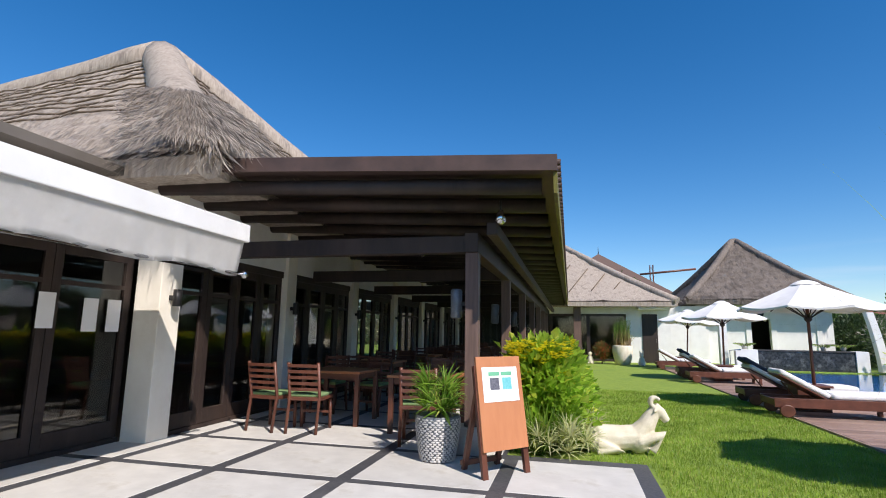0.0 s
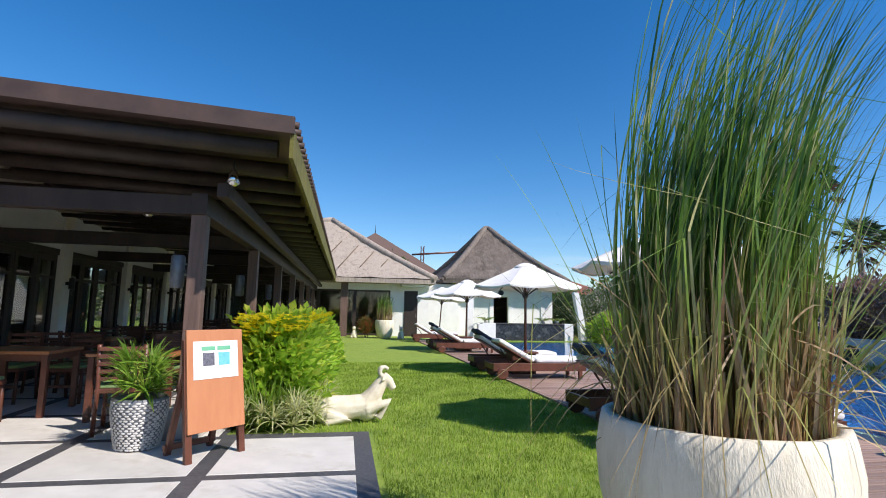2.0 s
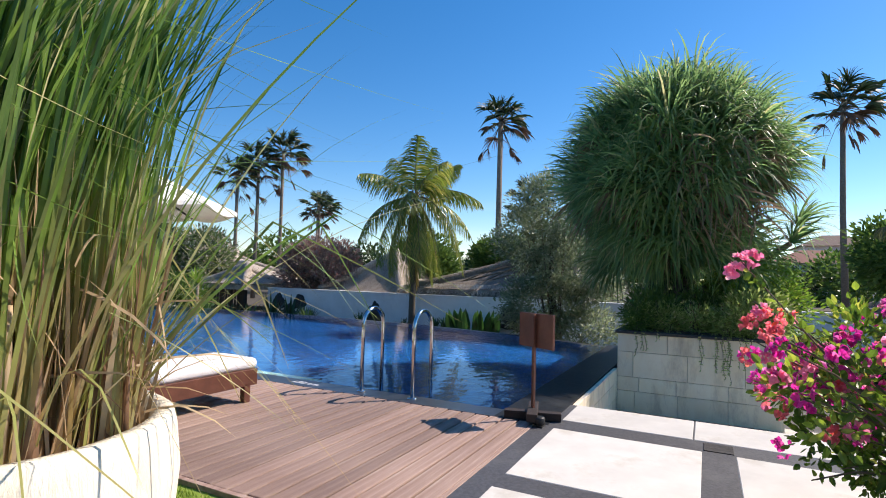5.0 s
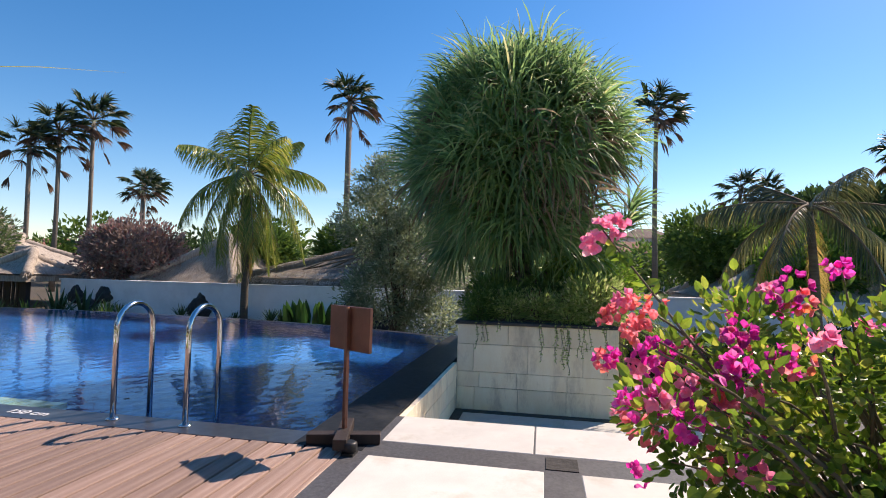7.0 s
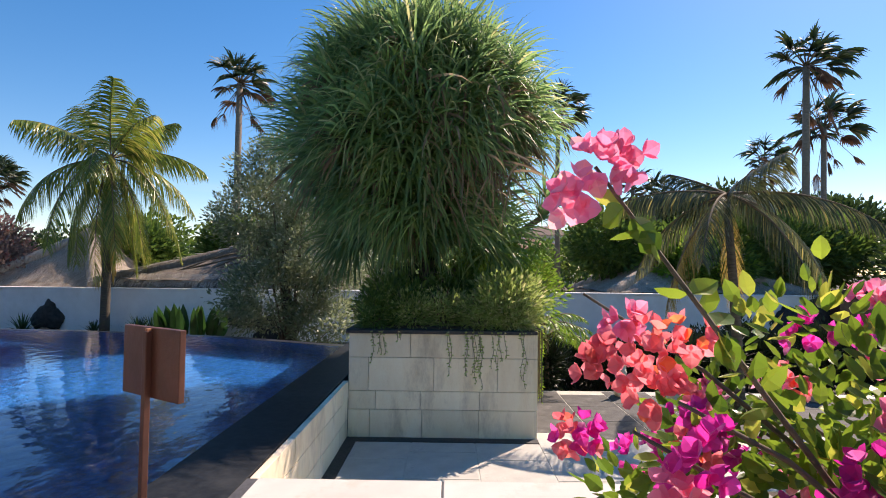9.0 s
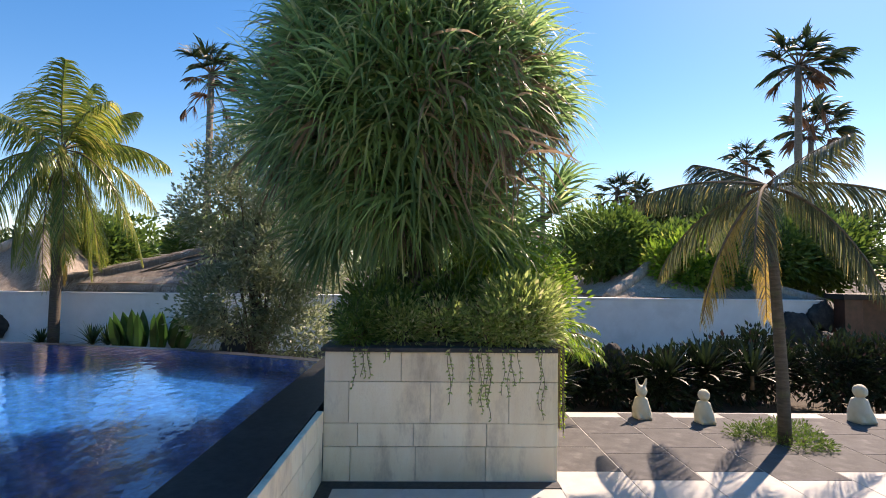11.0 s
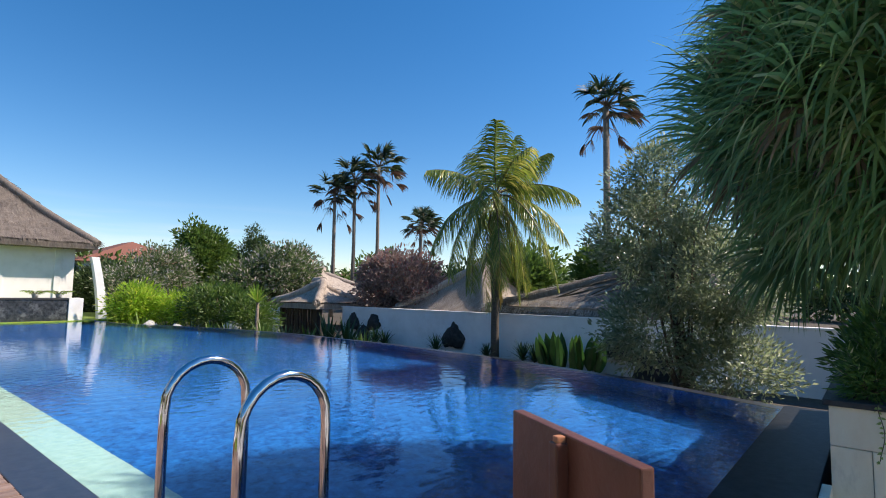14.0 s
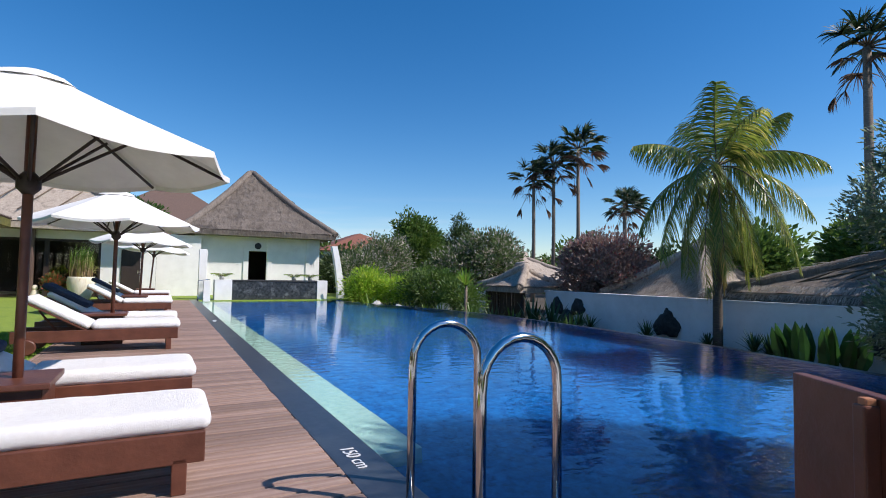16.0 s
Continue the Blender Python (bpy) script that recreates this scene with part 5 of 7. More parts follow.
def reed_clump(n, n_dry, r, z0, h, lean, width, stray=0):
    """Tall reed in tufts: upright blades that the wind bends near their tips, snapped ones, and dry sheaths at the foot."""
    g, d, sheath = Leaves(), Leaves(), bmesh.new()
    wind = Vector((lean[0], lean[1], 0))
    tufts = []
    for i in range(34):
        q = r * 0.95 * math.sqrt((i + 0.5) / 34)
        a = i * 2.39996 + random.uniform(-0.25, 0.25)
        tufts.append((Vector((q * math.cos(a), q * math.sin(a), z0)), random.uniform(0.72, 1.0) * (1 - 0.16 * (q / r) ** 2)))
    for i in range(n):
        c, tall = tufts[i % len(tufts)]
        o = rnd_dir()
        root = c + Vector((o.x, o.y, 0)) * 0.05
        hh = h * tall * random.uniform(0.6, 1.06)
        dv = (Vector((0, 0, 1)) + Vector((root.x, root.y, 0)) / r * 0.02 + rnd_dir() * random.choice((0.03, 0.05, 0.08, 0.12))).normalized()
        push = wind * random.uniform(0.35, 0.95) + rnd_dir() * 0.05
        snap = random.choice((5, 6, 7)) if random.random() < 0.13 else 99
        dirs = []
        for k in range(10):
            dv = (dv + push * (k / 10) ** 1.7).normalized()
            if k == snap:
                dv = (Vector((o.x, o.y, random.uniform(-0.9, 0.4))) + wind).normalized()
            dirs.append(dv.copy())
        a = random.uniform(0, math.pi)
        strap(g, root, dirs, hh, width * random.choice((0.5, 0.7, 0.85, 1.0, 1.25)), Vector((math.cos(a), math.sin(a), 0)))
    for i in range(stray):
        a = random.uniform(0, 2 * math.pi)
        o = Vector((math.cos(a), math.sin(a), 0))
        root = o * r * 0.85 + Vector((0, 0, z0 + random.uniform(0.0, 0.12)))
        kind = (0, 1, 1, 2)[i % 4]
        dv = (o * random.uniform(0.12, 0.62) + Vector((0, 0, 1)) + rnd_dir() * 0.1).normalized()
        fall = random.uniform(0.02, 0.09)
        snap = random.choice((4, 5, 6, 7)) if kind == 1 else 99
        dirs = []
        for k in range(10):
            dv = (dv + Vector((0, 0, -fall if kind != 2 else -0.16 * k / 10)) + wind * 0.05).normalized()
            if k == snap:
                dv = (o * random.uniform(0.2, 1.0) + rnd_dir() * 0.5 + Vector((0, 0, -random.uniform(0.1, 1.0)))).normalized()
            dirs.append(dv.copy())
        strap(g, root, dirs, random.uniform(0.6, 1.3) * h / 2.4, width * random.uniform(0.5, 0.85), dv.cross(Vector((0, 0, 1))).normalized() if random.random() < 0.5 else rnd_dir())
    # blades hanging over the rim
    for i in range(stray // 6):
        a = random.uniform(0, 2 * math.pi)
        o = Vector((math.cos(a), math.sin(a), 0))
        dv = (o * 0.35 + Vector((0, 0, 1))).normalized()
        dirs = []
        for k in range(12):
            dv = (dv + (Vector((0, 0, -0.75)) + o * 0.12 if k in (3, 4, 5) else Vector((0, 0, -0.06)))).normalized()
            dirs.append(dv.copy())
        strap(g, o * r * 0.9 + Vector((0, 0, z0 + 0.02)), dirs, random.uniform(0.7, 1.1) * h / 2.4, width * 0.38, Vector((-o.y, o.x, 0)))
    for c, tall in tufts:
        for k in range(5):
            o = rnd_dir()
            root = c + Vector((o.x, o.y, 0)) * 0.045
            up = root + Vector((o.x * 0.02, o.y * 0.02, random.uniform(0.2, 0.42)))
            tube(sheath, [root, root.lerp(up, 0.5) + rnd_dir() * 0.006, up], [0.013, 0.011, 0.005], 6)
    for i in range(n_dry):
        a, q = random.uniform(0, 2 * math.pi), r * math.sqrt(random.uniform(0.2, 1.05))
        o = Vector((math.cos(a), math.sin(a), 0))
        if i % 5:
            d.blade(o * q + Vector((0, 0, z0)), Vector((0, 0, 1)) + rnd_dir() * 0.16, random.uniform(0.2, 0.85), width * random.uniform(0.6, 1.5), random.uniform(-0.02, 0.06), 4)
        else:
            d.blade(o * q + Vector((0, 0, z0 + random.uniform(0.02, 0.5))), o * random.uniform(0.2, 0.6) + rnd_dir() * 0.7, random.uniform(0.15, 0.5), width * 0.7, 0.35, 4)
    return g, d, sheath


def big_pot(at, sc=1.0, n=900, n_dry=420, h=1.85, width=0.011, stray=60, lean=(0.13, -0.07)):
    t = thing("reed_planter", "cream rendered round pot with tall green reed", "planter", "reed pots", at=pose(*at) @ Matrix.Diagonal((sc, sc, 1, 1)))
    prof = [(0.24, 0.0), (0.3, 0.02), (0.385, 0.25), (0.44, 0.52), (0.45, 0.68), (0.435, 0.8), (0.425, 0.845), (0.415, 0.853), (0.385, 0.85), (0.38, 0.78), (0.0001, 0.77)]
    bm = lathe(bmesh.new(), prof, 64)
    for v in bm.verts:
        v.co += v.co.normalized() * 0.006 * noise.noise(v.co * 7)
    part("pot", bm, M_POT, t)
    part("soil", lathe(bmesh.new(), [(0.385, 0.76), (0.385, 0.79), (0.01, 0.8)], 24), M_EARTH, t)
    g, d, sheath = reed_clump(n, n_dry, 0.36, 0.79, h, lean, width, stray)
    part("reed", g.mesh("reed", L_REED), None, t)
    part("dry_straw", d.mesh("dry_straw", L_REEDDRY), None, t)
    tagged(part("leaf_sheath", sheath, L_REEDDRY, t, "brown papery reed sheaths"), kind="stuff")
    return t


big_pot((4.42, 4.35, -0.03), 1.16, 820, 520, 2.6, 0.0125, 150, (0.22, -0.14))
big_pot((4.6, 27.0, -0.03), 1.0, 420, 160, 1.5, 0.02, 30)


def rosette(lv, c, axis, n, length, width, droop, spread=1.0):
    """Strap leaves round an axis."""
    axis = Vector(axis).normalized()
    u = axis.orthogonal().normalized()
    w = axis.cross(u)
    for i in range(n):
        a = i * 2.39996 + random.uniform(-0.2, 0.2)
        f = (i + 0.5) / n
        d = axis * (1.15 - 1.1 * f * spread) + (u * math.cos(a) + w * math.sin(a)) * (0.25 + 0.75 * f)
        lv.blade(Vector(c) + d * 0.03, d, length * random.uniform(0.75, 1.1), width, droop * random.uniform(0.6, 1.3), 5, axis.cross(d))


# screw pine on the planter
pd = thing("screw_pine", "huge shaggy screw pine with strap leaves on a planter", "tree", at=pose(13.15, 3.0, 0.55))
green, dry = Leaves(), Leaves()
limbs = bmesh.new()
tube(limbs, [(0, 0, 0), (0.05, -0.05, 0.7), (0.0, 0.05, 1.5)], [0.16, 0.13, 0.11], 10)
R = Vector((1.5, 1.6, 1.6))
for i in range(210):
    f = 1 - 2 * (i + 0.5) / 210
    a = i * 2.39996
    d = Vector((math.sqrt(1 - f * f) * math.cos(a), math.sqrt(1 - f * f) * math.sin(a), f))
    rr = 0.9 + 0.22 * noise.noise(d * 2.1) - (0.35 if d.z < -0.3 and d.y < -0.25 else 0)
    c = Vector((d.x * R.x, d.y * R.y, d.z * R.z)) * rr + Vector((0, 0.1, 2.55))
    ax = d * 0.75 + Vector((0, 0, 0.55)) + rnd_dir() * 0.25
    rosette(green, c - d * 0.12, ax, 56, random.uniform(0.6, 1.0), 0.034, random.uniform(0.35, 0.8))
    if i % 3 == 0:
        for k in range(16):
            dry.blade(c - d * 0.12, rnd_dir() * 0.6 + Vector((0, 0, -0.8)) + d * 0.4, random.uniform(0.4, 0.8), 0.035, 0.3, 4)
    if i % 9 == 0:
        tube(limbs, [(0, 0, 1.3), c * 0.5 + Vector((0, 0, 0.7)), c - d * 0.15], [0.09, 0.055, 0.035], 7)
for i in range(26):
    a = random.uniform(0, 6.28)
    c = Vector((1.0 * math.cos(a), 1.0 * math.sin(a), random.uniform(0.9, 1.7)))
    rosette(green, c, c * 0.3 + Vector((0, 0, -0.2)) + rnd_dir() * 0.4, 44, 0.85, 0.032, 0.4)
c = Vector((-0.1, -1.55, 1.35))
rosette(green, c, (-0.1, -0.5, 0.8), 60, 0.6, 0.04, 0.3)
rosette(green, c + Vector((0.2, -0.1, 0.3)), (0.1, -0.6, 0.8), 50, 0.6, 0.04, 0.3)
tube(limbs, [(0, 0, 0.4), (-0.05, -0.9, 0.9), c], [0.08, 0.05, 0.04], 7)
for i in range(190):
    p = Vector((random.uniform(-1.45, -0.7), random.uniform(-1.1, 0.1), random.uniform(1.5, 2.9)))
    dry.blade(p, rnd_dir() * 0.5 + Vector((-0.5, -0.2, -0.5)), random.uniform(0.5, 0.9), 0.03, 0.3, 4)
part("trunk", limbs, M_TRUNK, pd)
part("crown", green.mesh("crown", L_PAND), None, pd)
part("dead_leaves", dry.mesh("dead_leaves", L_PANDDRY), None, pd)

# planting at its foot
for x, y, s, m_, lab in ((12.1, 2.0, 0.36, L_WEED, "pale green small-leaved weed in the limestone planter"), (12.6, 2.5, 0.4, L_MID, "green shrub in the limestone planter"), (12.25, 3.3, 0.36, L_MID, "thin fern-like shrub in the limestone planter"), (12.9, 1.95, 0.66, L_BRIGHT, "bright green shrub in the limestone planter"), (13.2, 3.0, 0.45, L_DARK, "dark green shrub in the limestone planter"), (13.8, 2.2, 0.5, L_BRIGHT, "bright green shrub in the limestone planter"), (12.0, 2.7, 0.24, L_WEED, "pale straggling weed in the limestone planter"), (11.98, 3.1, 0.22, L_WEED, "pale straggling weed in the limestone planter"), (11.95, 3.5, 0.22, L_MID, "low green creeper in the limestone planter"), (11.92, 2.3, 0.22, L_WEED, "pale straggling weed in the limestone planter"), (11.95, 2.15, 0.28, L_WEED, "pale straggling weed in the limestone planter"), (12.0, 1.9, 0.3, L_WEED, "pale straggling weed in the limestone planter"), (11.9, 1.95, 0.18, L_VARIEG, "pale variegated creeper in the limestone planter")):
    shrub("planter_shrub", lab, "shrub", (x, y, 0.56), int(3200 * s), [(0, 0, s * 0.75, s, s * 1.1, s * 0.85), (random.uniform(-s, s) * 0.4, random.uniform(-s, s) * 0.6, s * 0.45, s * 0.8, s * 0.9, s * 0.6)], 0.078 if s > 0.35 else 0.055, 0.022 if s > 0.35 else 0.012, m_, "planter shrubs", 7)
    t = thing("straggling_weed", "thin upright weed with narrow pale leaves in the planter", "plant", "planter weeds", at=pose(x, y, 0.56))
    lv, bm = Leaves(), bmesh.new()
    for k in range(14):
        e = Vector((random.uniform(-s, s) * 1.2, random.uniform(-s, s) * 1.3, s * random.uniform(1.0, 2.0)))
        st = [Vector((e.x * 0.2, e.y * 0.2, 0)), e * 0.5 + rnd_dir() * 0.04, e]
        st[2].x = max(st[2].x, 11.78 - x)
        tube(bm, st, [0.004, 0.003, 0.002], 4)
        for i in range(12):
            f = 0.25 + 0.75 * i / 12
            p = st[0].lerp(st[1], f * 2) if f < 0.5 else st[1].lerp(st[2], f * 2 - 1)
            lv.leaf(p, rnd_dir() + Vector((0, 0, 0.3)), rnd_dir() + Vector((0, 0, 1)), random.uniform(0.04, 0.09), 0.012)
    tagged(part("stem", bm, M_STEM, t), kind="stuff")
    part("leaves", lv.mesh("leaves", L_WEED), None, t)
for x, y in ((12.05, 2.35), (12.1, 2.75), (12.3, 2.1)):
    t = thing("bromeliad", "red and green bromeliad rosette in the planter", "plant", "bromeliads", at=pose(x, y, 0.56))
    lv = Leaves()
    rosette(lv, (0, 0, 0.12), (-0.3, 0, 1), 24, 0.28, 0.035, 0.25)
    part("leaves", lv.mesh("leaves", L_RED), None, t)
    part("root", tube(bmesh.new(), [(0, 0, 0), (0, 0, 0.14)], 0.03, 6), M_STEM, t)


def vine(x, y, z, length, face, n=1, spread=0.05, material=None):
    lv = Leaves()
    bm = bmesh.new()
    out = Vector((-1, 0, 0)) if face == "x" else Vector((0, -1, 0))
    side = Vector((0, 1, 0)) if face == "x" else Vector((1, 0, 0))
    for s in range(n):
        p = Vector((x, y, z)) + side * random.uniform(-spread, spread)
        l = length * random.uniform(0.6, 1.0)
        pts = [p + Vector((0, 0, 0.02)) - out * 0.05]
        for k in range(int(l / 0.03)):
            q = p + Vector((0, 0, -0.03 * k)) + side * 0.015 * math.sin(k * 0.5 + s) + out * 0.015
            pts.append(q)
            for _ in range(random.choice((0, 1, 1, 2))):
                lv.leaf(q, out * 0.6 + side * random.choice((-1, 1)) + rnd_dir() * 0.5 + Vector((0, 0, -0.4)), out, random.uniform(0.02, 0.04), 0.018)
        tube(bm, pts, 0.003, 4, False)
    t = thing("trailing_vine", "yellow-green vine trailing down the limestone planter", "vine", "trailing vines")
    part("stem", bm, M_STEM, t)
    part("leaves", lv.mesh("leaves", material or L_BRIGHT), None, t)


for y, l, n, s in ((3.45, 0.45, 4, 0.09), (3.2, 0.2, 2, 0.05), (2.65, 0.5, 2, 0.03), (2.42, 0.6, 4, 0.05), (2.3, 0.75, 3, 0.04), (2.12, 0.5, 4, 0.06), (1.86, 0.65, 2, 0.03)):
    vine(11.67, y, 0.53, l, "x", n, s * 1.3, L_WEED)
for x in (11.8, 12.0, 12.2, 12.5):
    vine(x, 1.67, 0.56, 0.85, "y", 12, 0.16, L_HEDGE)


# palms
WIND = Vector((0.5, -0.85, 0))


def frond(lv, rib, root, out, length, rise, droop, leaf=0.5, n=34, width=0.028, hang=0.1, wind=0.0):
    """A feather frond: an arched rib with leaflets that hang from both sides and swing with the wind."""
    p, d = Vector(root), (Vector(out) + Vector((0, 0, rise))).normalized()
    pts = [p.copy()]
    step = length / n
    for k in range(n):
        f = k / n
        d = (d + Vector((0, 0, -droop * step * (0.6 + f))) + WIND * wind * step * 0.12 * f).normalized()
        side = Vector((0, 0, 1)).cross(d)
        side = side.normalized() if side.length > 0.05 else Vector((-WIND.y, WIND.x, 0))
        p = p + d * step
        pts.append(p.copy())
        if f > 0.12:
            ll = leaf * (math.sin(math.pi * min(1, 0.12 + 0.84 * f)) * 0.85 + 0.18)
            for s in (-1, 1):
                out_ = side * s * 0.8 + d * 0.7 + Vector((0, 0, random.uniform(-0.15, 0.2) - hang)) + WIND * wind * random.uniform(0.1, 0.4)
                lv.blade(p, out_, ll * random.uniform(0.8, 1.1), width, random.uniform(0.35, 0.75), 5, d + rnd_dir() * 0.4)
    tube(rib, pts[::3] + [pts[-1]], [0.022 * (1 - 0.8 * k / max(1, len(pts[::3]))) for k in range(len(pts[::3]) + 1)], 5)


def coconut(at, h, n, length, lean=(0, 0), leaf=0.55, label="coconut palm with arching yellow-green fronds", dry_n=2, tr=0.13, flat=1.0, leaves=None, limp=1.0):
    t = thing("coconut_palm", label, "palm tree", "coconut palms", at=pose(*at))
    top = Vector((lean[0], lean[1], h))
    pts = [Vector((lean[0] * (k / 8) ** 1.5, lean[1] * (k / 8) ** 1.5, h * k / 8)) for k in range(9)]
    part("trunk", tube(bmesh.new(), pts, [tr * (1.25 - 0.4 * k / 8) for k in range(9)], 12), M_DARKTRUNK, t)
    g, y, rib = Leaves(), Leaves(), bmesh.new()
    for i in range(n):
        a = i * 2.39996 + 0.6
        f = i / max(1, n - 1)
        old = i >= n - dry_n
        el = radians((80 - 160 * f ** 0.8) * flat - (8 if old else 0))
        out = Vector((math.cos(a), math.sin(a), 0)) * math.cos(el) + WIND * 0.22 * (1 - f)
        frond(y if old else g, rib, top + Vector((0, 0, 0.1)), out, length * random.uniform(0.85, 1.1) * (0.62 + 0.4 * min(1, 2 * f)), math.sin(el), limp * (0.18 + 0.6 * min(1, 1.5 * f)) * 3.2 / length, leaf, 104, leaf * 0.034, 0.5 + 0.5 * f, 1.0)
    part("crown", g.mesh("crown", leaves or L_COCO), None, t)
    part("old_fronds", y.mesh("old_fronds", L_COCODRY), None, t)
    part("rib", rib, M_STEM, t)
    return t


coconut((20.9, 12.6, -1.0), 5.25, 27, 3.5, (0.15, 0.1), 1.05, dry_n=3, tr=0.11)
coconut((12.75, -1.05, -0.62), 2.75, 12, 1.9, (0.12, 0.08), 0.5, "short coconut palm with a mossy trunk in the courtyard", 2, 0.055, 0.35, L_PALMGREY, 0.55)


def fan_palm(at, h, r=1.6, label="tall slender fan palm against the sky"):
    t = thing("fan_palm", label, "palm tree", "tall fan palms", at=pose(*at))
    part("trunk", tube(bmesh.new(), [(0, 0, 0), (0.1, 0.05, h * 0.5), (0, 0, h)], [0.2, 0.15, 0.13], 10), M_TRUNK, t)
    g, d, st = Leaves(), Leaves(), bmesh.new()

    def fan(lv, c, dv, size, spread, blades, limp):
        u = dv.cross(Vector((random.uniform(-0.6, 0.6), random.uniform(-0.6, 0.6), 1))).normalized()
        for k in range(blades):
            b = (k / (blades - 1) * 2 - 1) * spread
            lv.blade(c, dv * math.cos(b) + u * math.sin(b) + WIND * 0.25, size * random.uniform(0.75, 1.1), size * 0.12, limp * random.uniform(0.7, 1.3), 4, dv.cross(u) + rnd_dir() * 0.6)

    for i in range(26):
        a = i * 2.39996 + random.uniform(-0.4, 0.4)
        el = 1.35 - 2.0 * i / 26
        dv = (Vector((math.cos(a) * math.cos(el), math.sin(a) * math.cos(el), math.sin(el))) + WIND * random.uniform(0.15, 0.5)).normalized()
        c = Vector((0, 0, h)) + dv * r * random.uniform(0.4, 0.72) + Vector((0, 0, -0.05 * r))
        tube(st, [(0, 0, h), c], [0.035, 0.018], 4)
        fan(g if i < 22 else d, c, dv, r * random.uniform(0.42, 0.66), random.uniform(0.9, 1.6), 15, 0.45)
    for i in range(5):
        dv = (WIND * random.uniform(-0.2, 0.9) + rnd_dir() * 0.35 + Vector((0, 0, -0.75))).normalized()
        c = Vector((0, 0, h - 0.2)) + dv * r * random.uniform(0.6, 1.25)
        tube(st, [(0, 0, h - 0.15), c], [0.02, 0.012], 4)
        fan(d, c, dv, r * 0.42, 0.6, 9, 0.4)
    part("crown", g.mesh("crown", L_FAN), None, t)
    part("dead_leaves", d.mesh("dead_leaves", L_FANDRY), None, t)
    part("stalk", st, M_STEM, t)


for x, y, z, r in ((29.25, 12.35, 9.6, 1.6), (34.5, 38.0, 9.3, 2.2), (35.8, 37.0, 10.6, 2.2), (37.3, 35.7, 11.8, 2.4), (51.8, 43.8, 9.0, 2.4), (54.0, 46.0, 9.6, 2.4), (28.2, -12.6, 10.1, 1.9), (34.3, -17.7, 9.2, 2.0), (40.0, -4.4, 11.6, 2.2), (47.0, 16.5, 8.0, 2.2), (52, -13.5, 8.4, 2.2), (56, -17.0, 8.6, 2.2), (55, -27, 12.0, 2.4)):
    fan_palm((x, y, -1.0), z + 1.0, r)

# grey-green tree, agave and shrubs behind the overflow edge
olive = shrub("olive_tree", "grey-green small-leaved tree beside the pool edge", "tree", (17.4, 6.2, -1.0), 13000, [(0, 0.1, 4.2, 1.2, 1.2, 1.1), (0.2, 0.7, 3.3, 1.2, 1.2, 1.0), (0, -0.5, 2.6, 1.2, 1.4, 1.0), (0, 0.2, 1.6, 1.3, 1.5, 0.9), (-0.3, -0.9, 1.0, 0.9, 0.9, 0.7)], 0.095, 0.027, L_OLIVE, stems=12)
part("trunk", tube(bmesh.new(), [(0, 0, 0), (0.06, -0.05, 0.9), (-0.03, 0.08, 1.9), (0.05, 0.1, 3.2)], [0.15, 0.12, 0.1, 0.05], 10), M_DARKTRUNK, olive)
ag = thing("agave_clump", "broad dark green agave-like clump below the white wall", "plant", at=pose(20.7, 9.9, -1.0))
lv = Leaves()
for i in range(26):
    a = random.uniform(0, 6.28)
    o = Vector((math.cos(a) * 0.4, math.sin(a) * 0.95, 0))
    lv.oval(o * random.uniform(0.3, 1) + Vector((0, 0, 0.1)), o * 0.35 + Vector((0, 0, 1.3)) + rnd_dir() * 0.15, Vector((-1, 0, 0.3)) + rnd_dir() * 0.4, random.uniform(0.7, 1.15), random.uniform(0.24, 0.34))
part("leaves", lv.mesh("leaves", L_BROAD), None, ag)
part("root", tube(bmesh.new(), [(0, 0, 0), (0, 0, 0.3)], 0.1, 8), M_STEM, ag)


def spiky(at, s, material, label, n=40, name="cordyline"):
    t = thing(name, label, "plant", "spiky garden plants", at=pose(*at))
    lv = Leaves()
    rosette(lv, (0, 0, s * 0.35), (0, 0, 1), n, s, s * 0.09, 0.15)
    part("leaves", lv.mesh("leaves", material), None, t)
    part("stem", tube(bmesh.new(), [(0, 0, 0), (0, 0, s * 0.4)], 0.03, 6), M_STEM, t)


for y in (11.2, 11.6, 17.5, 18.0, 15.0, 12.9):
    spiky((20.9, y, -1.0), random.uniform(0.5, 0.75), L_DARK, "dark spiky plant below the white wall")
# courtyard bed planting; its shade sits in the leaf colour
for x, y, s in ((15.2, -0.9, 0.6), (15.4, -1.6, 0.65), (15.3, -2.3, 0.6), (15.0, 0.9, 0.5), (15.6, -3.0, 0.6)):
    spiky((x, y, -0.6), s, L_SHADE, "cordyline darkened for shade behind the stone animals")
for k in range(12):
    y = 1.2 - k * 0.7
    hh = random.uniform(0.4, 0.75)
    shrub("bed_shrub", "green shrub darkened for the shade of the courtyard bed", "shrub", (15.3 + random.uniform(-0.2, 0.9), y, -1.0), 1200, [(0, 0, hh, 0.6, 0.5, hh * 0.8)], 0.1, 0.035, L_SHADE, "courtyard bed shrubs")
for x, y in ((12.7, -1.2), (13.0, -0.9), (13.1, -1.4)):
    shrub("palm_foot_grass", "low bright green cover round the palm foot", "groundcover", (x, y, -0.62), 500, [(0, 0, 0.04, 0.32, 0.32, 0.05)], 0.035, 0.01, L_MID, "palm foot cover", 2)

